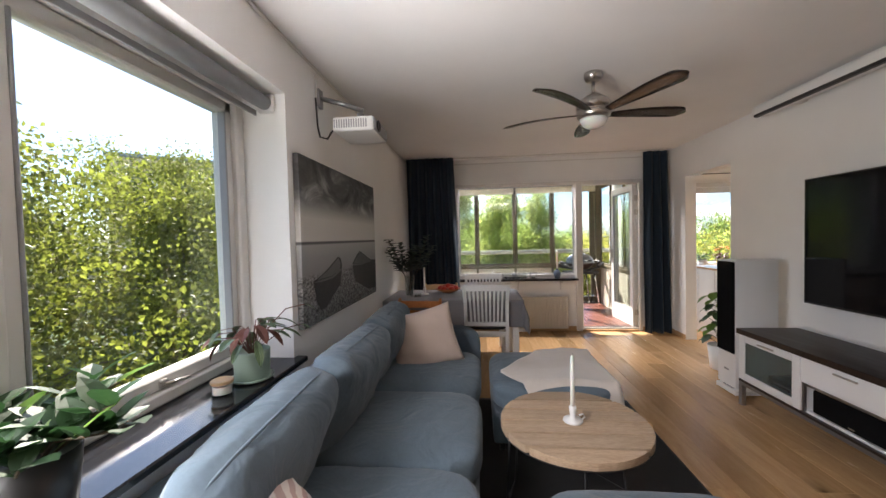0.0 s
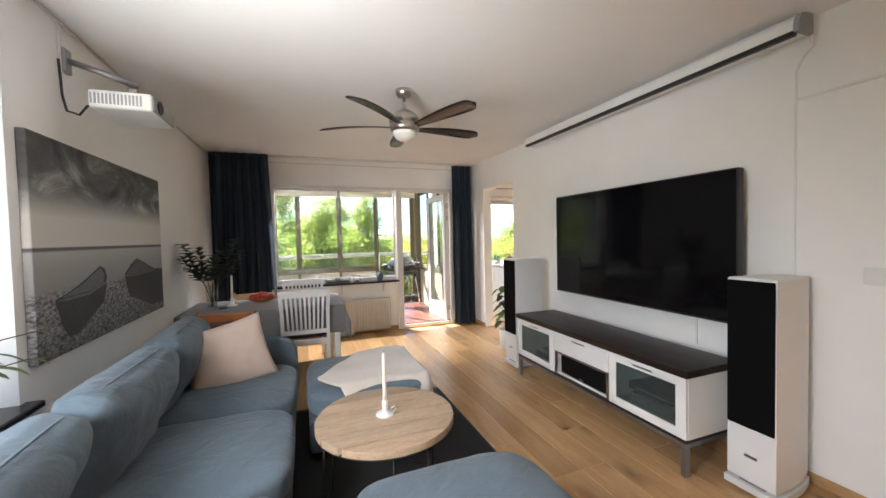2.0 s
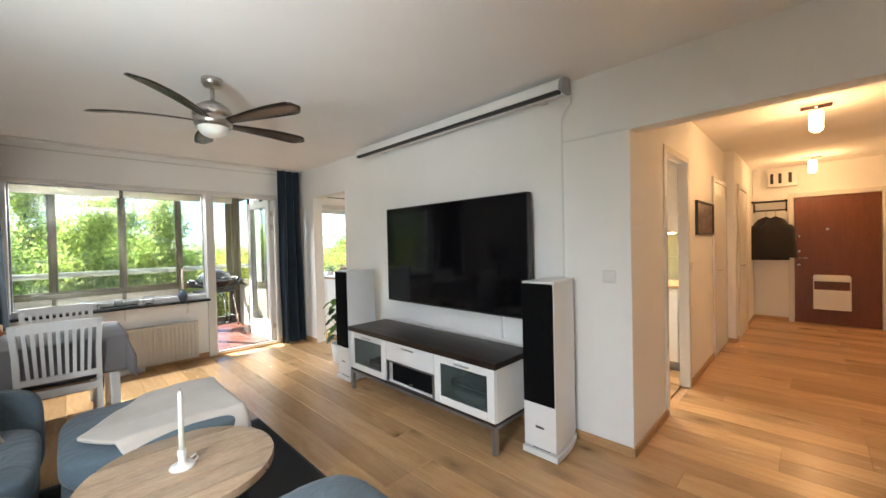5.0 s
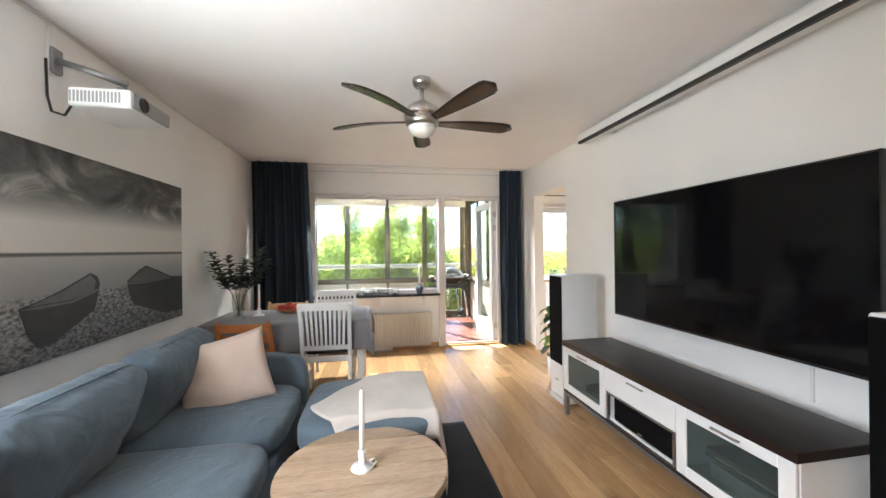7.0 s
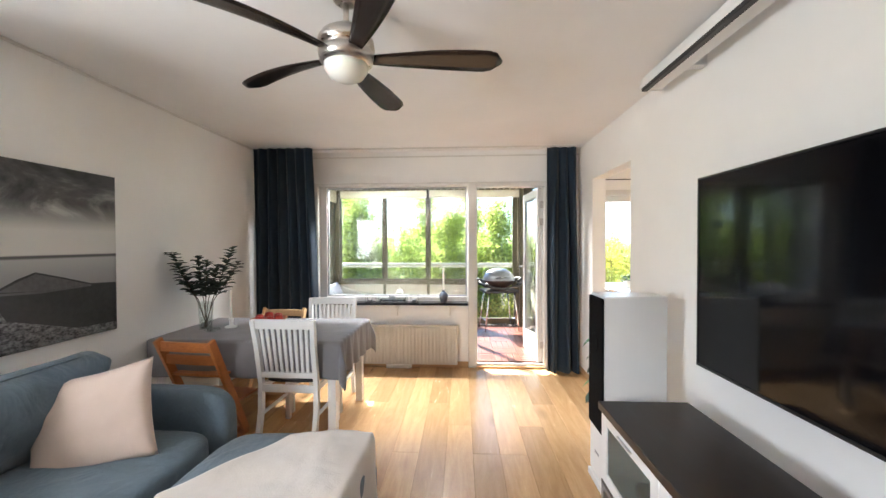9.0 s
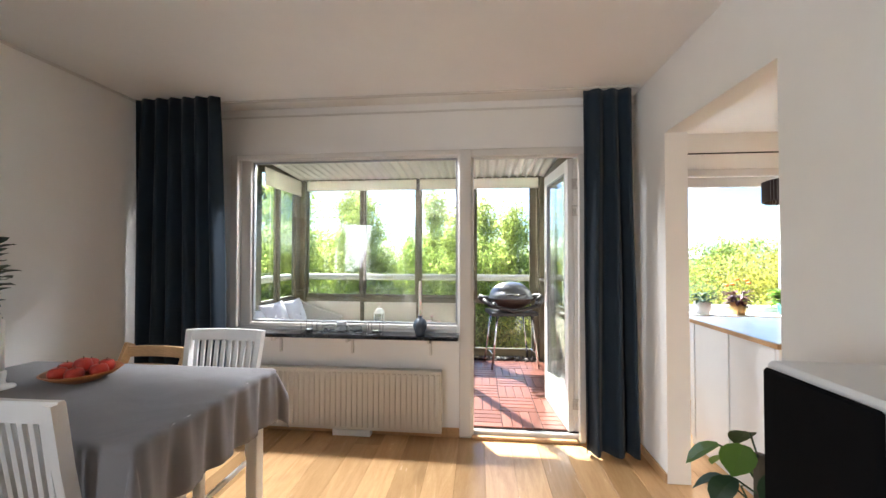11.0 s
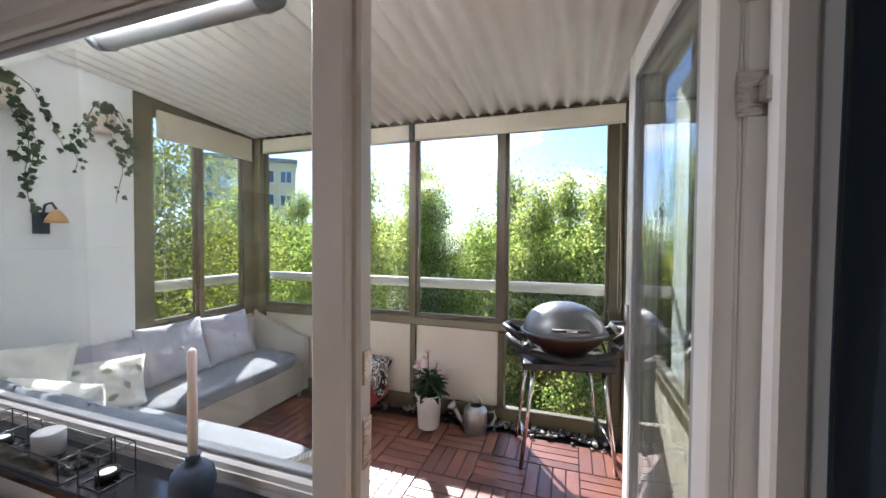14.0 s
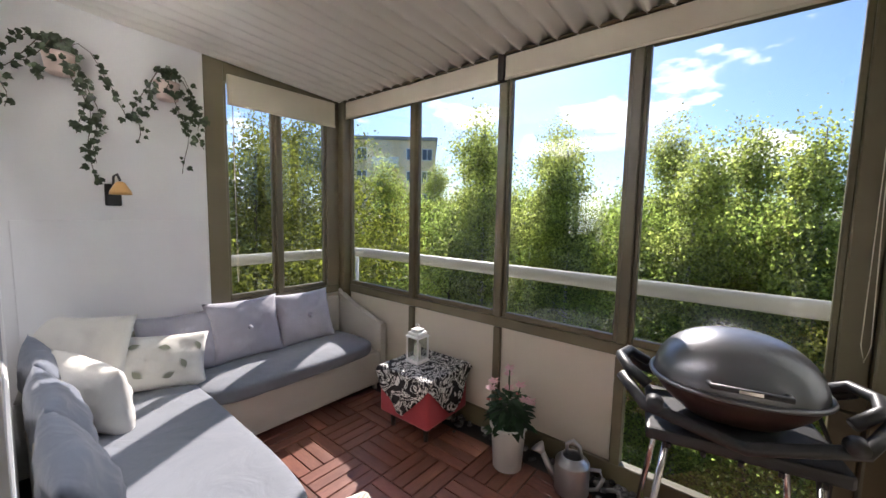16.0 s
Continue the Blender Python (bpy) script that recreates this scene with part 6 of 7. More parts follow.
def sill_plant(x, potmat, potlabel, leafkey, n, reach, size, seed, flowers=False):
    p = thing("potted_plant", (x, KY1 - 0.09, 0.82), potlabel, "potted plant", "kitchen sill plants")
    part("pot", lathe([(0.05, 0), (0.055, 0.004), (0.07, 0.11), (0.066, 0.11), (0.06, 0.09), (0.001, 0.09)], 24), potmat, p, "", True)
    rs = random.Random(seed)
    bm = bmesh.new()
    for k in range(n):
        a = k * 2.399
        b = (0.03 * math.cos(a), 0.03 * math.sin(a), 0.09 + rs.uniform(0, 0.10))
        leaf(bm, b, (math.cos(a), math.sin(a), rs.uniform(-0.1, 1.0)), reach * rs.uniform(0.6, 1.1), size, curl=0.4)
    tagged(part("leaves", bm, M[leafkey], p), kind="stuff")
    if flowers:
        for k in range(5):
            a = k * 1.3
            f = part("flower", lathe([(0.002, 0), (0.018, 0.006), (0.022, 0.014), (0.012, 0.02), (0.001, 0.018)], 12), M["orangeflower"], p, "orange flower", True)
            f.location = (0.09 * math.cos(a), 0.05 * math.sin(a), 0.27 + 0.03 * math.sin(k * 2))
            part("stalk", rod((0, 0, 0), (-0.06 * math.cos(a), -0.04 * math.sin(a), -0.15), 0.002, n=5), M["leaf_house"], f)


sill_plant(3.62, M["white"], "small green plant in a white pot", "leaf_house", 40, 0.09, 0.03, 1)
sill_plant(3.92, M["brass"], "dark red leafed plant with orange flowers in a brass pot", "maroon", 60, 0.11, 0.035, 2, True)
sill_plant(4.33, M["turq"], "bright green plant in a turquoise pot", "leaf_lime", 70, 0.12, 0.06, 3)
pd = thing("pendant_lamp", (3.92, 5.45, 2.5), "dark pleated drum pendant with crystal drops", "pendant lamp")
part("canopy", lathe([(0.07, 0), (0.07, -0.02), (0.05, -0.035), (0.001, -0.036)], 24), M["chrome"], pd, "", True)
part("cord", rod((0, 0, -0.03), (0, 0, -0.62), 0.003, n=6), M["chrome"], pd)
M["pleat"] = cloth("dark_organza", (0.028, 0.018, 0.016), 300, 0.3, 0.3)
def pleats(u, v):
    a = u * 2 * math.pi
    r = 0.26 + 0.004 * math.sin(a * 60)
    return (r * math.cos(a), r * math.sin(a), -0.76 + 0.15 * v)
part("shade", thick(sheet(240, 2, pleats), 0.003), M["pleat"], pd, "dark pleated shade")
for k in range(40):
    a = k * 2 * math.pi / 20 + (0.15 if k >= 20 else 0)
    r = 0.23 if k < 20 else 0.15
    part("crystal_drop", lathe([(0.001, 0), (0.010, -0.015), (0.006, -0.035), (0.001, -0.045)], 6), M["thinglass"], pd).location = (r * math.cos(a), r * math.sin(a), -0.76 - (0.02 if k >= 20 else 0) - 0.02 * (k % 2))
part("bulb", lathe([(0.001, -0.66), (0.02, -0.67), (0.028, -0.70), (0.02, -0.73), (0.001, -0.74)], 16), M["warm"], pd, "", True)

# kitchen fittings seen through the hall doorway
ku = thing("wall_cabinet", (4.86, 0.84, 1.45), "white kitchen wall cabinet with flat doors", "kitchen cabinet")
part("body", box(0.02, 0.33, 0, 1.8, 0, 0.85), M["white"], ku)
for k in range(3):
    d = part("door", box(0, 0.02, k * 0.6 + 0.002, k * 0.6 + 0.598, 0.004, 0.846, 0.002), M["white"], ku)
    part("handle", box(-0.015, 0, k * 0.6 + 0.03, k * 0.6 + 0.04, 0.04, 0.14, 0.002), M["steel"], d)
part("strip_light", box(0.10, 0.14, 0.1, 1.7, -0.012, -0.001), M["warm"], ku, "glowing strip light")
ul = new("strip_lamp", bpy.data.lights.new("strip_lamp", "AREA"))
ul.data.shape = "RECTANGLE"
ul.data.size, ul.data.size_y, ul.data.energy, ul.data.color = 0.06, 1.6, 16, (1.0, 0.88, 0.72)
ul.matrix_world = look((4.98, 1.74, 1.43), (4.90, 1.75, 0.9))
kb = thing("base_cabinet", (4.60, 0.84, 0), "white kitchen base cabinet with drawers", "kitchen cabinet")
part("body", box(0.02, 0.59, 0, 1.8, 0.10, 0.87), M["white"], kb)
part("kick_board", box(0.06, 0.08, 0, 1.8, 0, 0.10), M["greymetal"], kb)
for k in range(3):
    d = part("door", box(0, 0.02, k * 0.6 + 0.002, k * 0.6 + 0.598, 0.11, 0.86, 0.002), M["white"], kb)
    part("handle", box(-0.015, 0, k * 0.6 + 0.2, k * 0.6 + 0.4, 0.80, 0.81, 0.002), M["steel"], d)
solid("kitchen_worktop", box(4.58, 5.195, 0.82, 2.66, 0.872, 0.90, 0.004), M["palewood"], "pale oak kitchen worktop", "worktop")
setting("wall_kitchen_inner", boxes((5.2, 5.3, 0.735, 2.9, 0, ZC)), M["wall"], "kitchen partition wall", "wall")
M["tile"] = paint("olive_tile", (0.20, 0.22, 0.15), 0.25, 0.05)
sp = setting("splashback", boxes((5.192, 5.2, 0.84, 2.64, 0.90, 1.45)), M["greyplastic"], "olive green tiled splashback", "splashback")
for i in range(6):
    for j in range(2):
        part("tile", box(5.186, 5.192, 0.842 + i * 0.3, 1.138 + i * 0.3, 0.902 + j * 0.275, 1.173 + j * 0.275, 0.002), M["tile"], sp)

# ---- hall ----
def hall_door(x0, y, label, n):
    d = setting("door_%d" % n, boxes((x0, x0 + 0.78, y - 0.018, y - 0.001, 0.01, 2.03), bevel=0.003), M["white"], label, "door")
    part("architrave", boxes((x0 - 0.06, x0 - 0.005, y - 0.024, y - 0.001, 0, 2.09), (x0 + 0.785, x0 + 0.84, y - 0.024, y - 0.001, 0, 2.09), (x0 - 0.005, x0 + 0.785, y - 0.024, y - 0.001, 2.035, 2.09), bevel=0.003), M["trimwhite"], d)
    h = part("door_handle", rod((x0 + 0.07, y - 0.02, 1.0), (x0 + 0.07, y - 0.06, 1.0), 0.008), M["steel"], d, "", True)
    part("lever", rod((x0 + 0.07, y - 0.06, 1.0), (x0 + 0.18, y - 0.06, 1.0), 0.008), M["steel"], h, "", True)


hall_door(5.46, 0.665, "white painted inner door in the hall", 2)
hall_door(6.55, 0.56, "white painted closet door in the hall", 3)
setting("doorway_trim", boxes((3.44, 3.50, 0.652, 0.664, 0, 2.12), (4.20, 4.26, 0.652, 0.664, 0, 2.12), (3.50, 4.20, 0.652, 0.664, 2.07, 2.12), (4.215, 4.24, 0.664, 0.742, 0, 2.08), (3.46, 3.485, 0.664, 0.742, 0, 2.08), bevel=0.003), M["trimwhite"], "white painted kitchen doorway trim", "door trim")
hp = thing("framed_picture", (4.95, 0.664, 1.59), "dark framed photo print on the hall wall", "picture")
part("frame", boxes((-0.42, 0.42, -0.025, 0, 0.15, 0.17), (-0.42, 0.42, -0.025, 0, -0.17, -0.15), (-0.42, -0.40, -0.025, 0, -0.15, 0.15), (0.40, 0.42, -0.025, 0, -0.15, 0.15), bevel=0.002), M["blackmetal"], hp)
M["print"] = Shade("city_print", (0.1, 0.08, 0.08), 0.3)
M["print"].color(M["print"].ramp(M["print"].noise(6, 4, 0.6, (1, 1, 3)), [(0.3, (0.03, 0.03, 0.035)), (0.55, (0.16, 0.13, 0.12)), (0.7, (0.38, 0.32, 0.28))]))
M["print"] = M["print"].mat
part("print", box(-0.40, 0.40, -0.012, -0.008, -0.15, 0.15), M["print"], hp)
hs = thing("light_switch", (4.33, 0.664, 1.12), "white light switch beside the kitchen doorway", "light switch")
part("plate", box(-0.04, 0.04, -0.01, 0, -0.04, 0.04, 0.003), M["plastic"], hs)
part("rocker", box(-0.028, 0.028, -0.014, -0.01, -0.028, 0.028, 0.002), M["plastic"], hs)
M["frontdoor"] = wood("red_brown_veneer", (0.10, 0.028, 0.014), (0.17, 0.055, 0.028), 1.0, 0.4, "z", 2.0)
fd = setting("door_4", boxes((8.37, 8.398, -0.86, 0.05, 0.01, 1.985), bevel=0.003), M["frontdoor"], "red-brown veneer front door", "door")
part("architrave", boxes((8.36, 8.399, 0.055, 0.12, 0, 2.06), (8.36, 8.399, -0.93, -0.865, 0, 2.06), (8.36, 8.399, -0.865, 0.055, 1.99, 2.06), bevel=0.003), M["trimwhite"], fd)
for y, z in ((0.0, 1.37), (0.0, 1.13), (0.0, 0.92), (-0.32, 1.47)):
    part("lock", lathe([(0.024, 0), (0.024, 0.012), (0.015, 0.018), (0.001, 0.018)], 18), M["chrome"], fd, "", True).matrix_basis = pose(8.37, y, z, 0, -90, 0)
part("door_handle", tube([(8.37, 0.0, 1.03), (8.32, 0.0, 1.03), (8.315, -0.10, 1.03)], 0.009), M["chrome"], fd, "", True)
mb = thing("mail_basket", (8.37, -0.36, 0.25), "white wire mail basket on the front door", "mail basket")
part("bin", boxes((-0.12, 0, -0.20, 0.20, 0.0, 0.015), (-0.12, -0.108, -0.20, 0.20, 0.015, 0.30), (-0.108, 0, -0.20, -0.19, 0.015, 0.50), (-0.108, 0, 0.19, 0.20, 0.015, 0.50), bevel=0.003), M["plastic"], mb)
part("flap", box(-0.03, 0, -0.19, 0.19, 0.42, 0.52, 0.003), M["plastic"], mb)
rk = thing("coat_rack", (8.4, 0.36, 1.78), "black metal coat rack with hat shelf", "coat rack")
for i in range(5):
    part("shelf_bar", rod((-0.05 - i * 0.055, -0.24, 0.16), (-0.05 - i * 0.055, 0.20, 0.16), 0.008), M["blackmetal"], rk, "", True)
for y in (-0.22, 0.18):
    part("bracket", tube([(0, y, 0.0), (-0.03, y, 0.14), (-0.30, y, 0.17)], 0.009), M["blackmetal"], rk, "", True)
part("hanger_rail", rod((-0.15, -0.22, 0.02), (-0.15, 0.18, 0.02), 0.010), M["blackmetal"], rk, "", True)
M["darkcloth"] = cloth("dark_wool_coat", (0.016, 0.014, 0.015), 300, 0.3, 0.2, 0.3, 0.4)
for k, (y, w, l) in enumerate(((0.38, 0.40, 0.70), (0.26, 0.36, 0.66))):
    ck = thing("jacket", (8.22 - 0.05 * k, y, 1.72), "dark jacket hanging on the coat rack", "jacket", "hanging jackets")
    def coat(u, v):
        a = u * 2 * math.pi
        r = (0.10 + 0.14 * min(1, (1 - v) * 3)) * w / 0.36
        f = 1 + 0.08 * math.sin(a * 6 + v * 4) * (1 - v)
        return (0.40 * r * f * math.cos(a), r * f * math.sin(a), -l * (1 - v) - 0.02 - 0.05 * abs(math.sin(a)) * (v > 0.8))
    part("coat", sheet(40, 14, coat), M["darkcloth"], ck, "", True)
    part("hook", tube([(0, 0, -0.04), (0, 0, 0.05), (0.02, 0, 0.08), (0.04, 0, 0.06)], 0.004), M["steel"], ck, "", True)
mbx = thing("fuse_box", (8.4, 0.19, 2.18), "white wall box with dark slots near the ceiling", "wall box")
part("box", box(-0.10, 0, -0.18, 0.18, 0, 0.26, 0.004), M["plastic"], mbx)
for y in (-0.10, 0.02, 0.12):
    part("slot", box(-0.104, -0.10, y - 0.02, y + 0.02, 0.05, 0.21), M["black"], mbx)
for x, y in ((4.70, -0.18), (7.62, -0.16)):
    cl = thing("ceiling_lamp", (x, y, 2.5), "chrome ceiling lamp with ribbed glowing glass", "ceiling lamp", "hall ceiling lamps")
    part("mount", box(-0.06, 0.06, -0.10, 0.10, -0.025, 0, 0.004), M["chrome"], cl)
    part("stem", rod((0, 0, -0.02), (0, 0, -0.07), 0.012), M["chrome"], cl, "", True)
    part("glass", lathe([(0.03, -0.06)] + [(0.042 + 0.004 * (i % 2), -0.07 - i * 0.018) for i in range(9)] + [(0.02, -0.235)], 20), M["warm"], cl, "glowing ribbed glass", True)
    bulb = new("lamp_light", bpy.data.lights.new("lamp_light", "POINT"))
    bulb.data.energy, bulb.data.color, bulb.data.shadow_soft_size = 3, (1.0, 0.52, 0.22), 0.05
    bulb.location = (x, y, 2.5 - 0.30)


# ---- balcony ----
M["greyseat"] = cloth("pale_grey_seat", (0.17, 0.185, 0.215), 420, 0.06, 0.3, 0.3, 0.3)
M["lilac"] = cloth("lilac_grey_cushion", (0.40, 0.395, 0.45), 420, 0.05, 0.3, 0.3, 0.3)
M["offwhite"] = cloth("off_white_cotton", (0.74, 0.72, 0.66), 420, 0.05, 0.2, 0.3, 0.3)
M["bolster"] = cloth("slate_cushion", (0.115, 0.135, 0.175), 420, 0.08, 0.3, 0.3, 0.4)
M["wicker"] = Shade("cream_wicker", (0.58, 0.55, 0.49), 0.65)
_w = M["wicker"].node("ShaderNodeTexWave", Scale=60.0, Distortion=0.4)
M["wicker"].link(M["wicker"].vec((1, 1, 1)), _w.inputs["Vector"])
_w2 = M["wicker"].node("ShaderNodeTexWave", Scale=60.0, Distortion=0.4)
_w2.bands_direction = "Z"
M["wicker"].link(M["wicker"].vec((1, 1, 1)), _w2.inputs["Vector"])
M["wicker"].color(M["wicker"].ramp(_w2.outputs["Fac"], [(0.2, (0.40, 0.38, 0.33)), (0.6, (0.64, 0.61, 0.55))]))
M["wicker"].bump(_w.outputs["Fac"], 0.4, 0.004).bump(_w2.outputs["Fac"], 0.5, 0.004)
M["wicker"] = M["wicker"].mat
ss = thing("corner_sofa", (0, 0, BZ), "white wicker corner sofa with pale grey seat cushions", "outdoor sofa")
part("base", box(-0.765, -0.20, 5.62, 7.31, 0.04, 0.30, 0.02, 2), M["wicker"], ss, "white wicker base")
part("base", box(-0.20, 1.02, 5.50, 6.08, 0.04, 0.30, 0.02, 2), M["wicker"], ss, "white wicker base")
part("seat", moved(cushion(0.60, 1.20, 0.13, 0.12, 14, 0, 0.004, 1), Matrix.Translation((-0.47, 6.69, 0.335))), M["greyseat"], ss, "", True)
part("seat", moved(cushion(1.72, 0.66, 0.13, 0.12, 14, 0, 0.004, 2), Matrix.Translation((0.10, 5.80, 0.335))), M["greyseat"], ss, "", True)
# curved arms
def arm_wall(p0, p1, h0, h1, t, n=14):
    p0, p1 = Vector(p0), Vector(p1)
    side = (p1 - p0).cross(Vector((0, 0, 1))).normalized() * t / 2
    bm = bmesh.new()
    rows = []
    for i in range(n + 1):
        f = i / n
        h = h0 + (h1 - h0) * (f ** 0.7)
        c = p0.lerp(p1, f)
        rows.append([bm.verts.new(c + side * s + Vector((0, 0, z))) for s, z in ((-1, 0.05), (1, 0.05), (1, h - 0.01), (0, h), (-1, h - 0.01))])
    for a, b in zip(rows, rows[1:]):
        for k in range(5):
            bm.faces.new((a[k], a[(k + 1) % 5], b[(k + 1) % 5], b[k]))
    bm.faces.new(rows[0])
    bm.faces.new(rows[-1])
    return bm


part("armrest", arm_wall((-0.765, 7.34, 0), (-0.20, 7.34, 0), 0.72, 0.52, 0.05), M["wicker"], ss)
part("armrest", arm_wall((1.06, 5.50, 0), (1.08, 6.16, 0), 0.68, 0.47, 0.05), M["wicker"], ss)
part("backrest", box(-0.775, -0.735, 5.50, 7.31, 0.05, 0.66, 0.015, 2), M["wicker"], ss)
part("backrest", box(-0.735, 1.04, 5.465, 5.50, 0.05, 0.64, 0.012, 2), M["wicker"], ss)
for x, y in ((-0.74, 7.28), (-0.23, 7.28), (0.98, 6.04), (0.98, 5.54)):
    part("leg", rod((x, y, 0), (x, y, 0.06), 0.018), M["wicker"], ss)


def bpillow(c, size, m, mat, label, button=False, seed=1.0):
    p = solid("pillow", pillow_mesh(size[0], size[1], size[2], seed), mat, label, "pillow", "balcony pillows", smooth=True)
    p.matrix_basis = Matrix.Translation(c) @ m
    if button:
        part("button", lathe([(0.001, 0), (0.014, 0.002), (0.016, 0.008), (0.001, 0.012)], 14), mat, p, "", True).location = (0, 0, size[2] * 0.48)
    return p


UP = frame_of((0, 1, 0), (-0.32, 0, 1))
bpillow((-0.63, 6.92, 0.62), (0.46, 0.40, 0.15), UP, M["lilac"], "lilac-grey buttoned cushion on the balcony sofa", True, 2)
bpillow((-0.62, 6.48, 0.63), (0.48, 0.41, 0.15), UP, M["lilac"], "lilac-grey buttoned cushion on the balcony sofa", True, 3)
bpillow((-0.64, 6.10, 0.61), (0.42, 0.38, 0.14), frame_of((0.1, 1, 0), (-0.35, 0, 1)), M["lilac"], "lilac-grey cushion leaning behind the others", False, 4)
bpillow((-0.50, 5.94, 0.585), (0.52, 0.31, 0.14), frame_of((0.18, 1, -0.12), (-0.45, 0.05, 1)), M["offwhite"], "off-white pillow printed with small trees", False, 5)
bpillow((-0.62, 5.66, 0.66), (0.50, 0.44, 0.15), frame_of((0.75, 0.75, 0.0), (-0.3, 0.2, 1)), M["offwhite"], "plain off-white pillow in the sofa corner", False, 6)
bpillow((-0.22, 5.66, 0.60), (0.42, 0.36, 0.20), frame_of((0.9, 0.4, -0.1), (-0.1, -0.25, 1)), M["offwhite"], "plump off-white pillow printed with small trees", False, 7)
M["printgreen"] = Shade("faded_green_print", (0.27, 0.28, 0.21), 0.9).mat
for pl, spots in (("pillow.005", ((-0.17, 0.04), (-0.06, -0.06), (0.04, 0.06), (0.14, -0.03), (0.19, 0.07), (-0.10, 0.08), (0.07, -0.08))), ("pillow.007", ((-0.10, 0.07), (0.05, 0.09), (0.10, -0.04), (-0.04, -0.06), (0.0, 0.02)))):
    host = bpy.data.objects.get(pl)
    if host is None:
        continue
    for sx, sy in spots:
        z = 0.0
        best = min((v for v in host.data.vertices if v.co.z > 0), key=lambda v: (v.co.x - sx) ** 2 + (v.co.y - sy) ** 2)
        out = best.normal * math.copysign(1, best.normal.z)
        bm = bmesh.new()
        for k in range(7):
            a = -0.9 + k * 0.3
            leaf(bm, (0, -0.018, 0.0), (math.sin(a), math.cos(a), 0.05), 0.042, 0.011, up=Vector((0, 0, 1)), curl=0, steps=2, fold=0)
        t = part("printed_tree", bm, M["printgreen"], host)
        t.matrix_basis = Matrix.Translation(best.co + out * 0.004) @ out.to_track_quat("Z", "Y").to_matrix().to_4x4()
for k, x in enumerate((-0.40, 0.12, 0.60)):
    bpillow((x, 5.545, 0.62), (0.54, 0.40, 0.16), frame_of((1, 0, 0), (0, -0.25, 1)), M["bolster"], "slate grey back cushion on the balcony sofa", False, 9 + k)

# red pouf under a black and white cloth
PF = (0.40, 7.17, BZ)
pf = thing("pouf", PF, "coral red fabric pouf on short dark legs", "pouf", turn=2)
part("cushion", box(-0.205, 0.205, -0.205, 0.205, 0.10, 0.40, 0.03, 3), cloth("coral_red_fabric", (0.42, 0.045, 0.06), 300, 0.08, 0.2, 0.3, 0.3), pf, "coral red fabric", True)
for sx in (-1, 1):
    for sy in (-1, 1):
        part("leg", rod((sx * 0.14, sy * 0.14, 0), (sx * 0.14, sy * 0.14, 0.11), 0.014, 0.018, 10), M["espresso"], pf, "", True)
M["toile"] = Shade("black_white_print", (0.8, 0.8, 0.8), 0.85)
_s = M["toile"]
_n = _s.noise(8, 2, 0.5, (1, 1, 1), 0, "Object", 2.2)
_v = _s.node("ShaderNodeTexVoronoi", Scale=16.0)
_v.feature = "DISTANCE_TO_EDGE"
_s.link(_s.vec(), _v.inputs["Vector"])
_a = _s.ramp(_n, [(0.425, (0.015, 0.015, 0.017)), (0.435, (0.78, 0.77, 0.74)), (0.485, (0.78, 0.77, 0.74)), (0.495, (0.015, 0.015, 0.017)), (0.55, (0.015, 0.015, 0.017)), (0.56, (0.78, 0.77, 0.74)), (0.605, (0.78, 0.77, 0.74)), (0.615, (0.015, 0.015, 0.017))])
_b = _s.ramp(_v.outputs["Distance"], [(0.008, (0.02, 0.02, 0.02)), (0.02, (1, 1, 1))])
_s.color(_s.mix(1.0, _a, _b, "MULTIPLY"))
_s.bump(_s.noise(300, 2), 0.2, 0.002)
M["toile"] = _s.mat


def pouf_cloth(u, v):
    p, q = (u - 0.5) * 0.66, (v - 0.5) * 0.66
    x, y = (p - q) * 0.7071, (p + q) * 0.7071
    h = 0.212
    ox, oy = max(0, abs(x) - h), max(0, abs(y) - h)
    sx, sy = math.copysign(1, x), math.copysign(1, y)
    drop = math.hypot(ox, oy) if (ox and oy) else ox + oy
    px = min(abs(x), h) + 0.02 * min(1, drop * 8) + (0.035 * min(1, drop * 5) if ox and oy else 0) + 0.012 * math.sin(y * 30) * min(1, ox * 8)
    py = min(abs(y), h) + 0.02 * min(1, drop * 8) + (0.035 * min(1, drop * 5) if ox and oy else 0) + 0.012 * math.sin(x * 30) * min(1, oy * 8)
    return (sx * px, sy * py, 0.408 - drop + 0.003 * noise.noise(Vector((x * 14, y * 14, 1))))


solid("pouf_cloth", thick(sheet(52, 52, pouf_cloth), 0.003), M["toile"], "black and white floral cloth draped over the pouf", "cloth", at=PF, smooth=True, turn=2)

# white metal lantern
ln = thing("lantern", (0.345, 7.16, BZ + 0.413), "white metal lantern with glass sides on the cloth", "lantern")
part("base", boxes((-0.06, 0.06, -0.06, 0.06, 0, 0.012), (-0.052, 0.052, -0.052, 0.052, 0.012, 0.022), bevel=0.003), M["white"], ln)
for sx in (-1, 1):
    for sy in (-1, 1):
        part("corner_post", box(sx * 0.048 - 0.005, sx * 0.048 + 0.005, sy * 0.048 - 0.005, sy * 0.048 + 0.005, 0.022, 0.165, 0.001), M["white"], ln)
    shadowless(part("side_glass", box(sx * 0.047 - 0.001, sx * 0.047 + 0.001, -0.043, 0.043, 0.022, 0.165), M["thinglass"], ln))
    shadowless(part("side_glass", box(-0.043, 0.043, sx * 0.047 - 0.001, sx * 0.047 + 0.001, 0.022, 0.165), M["thinglass"], ln))
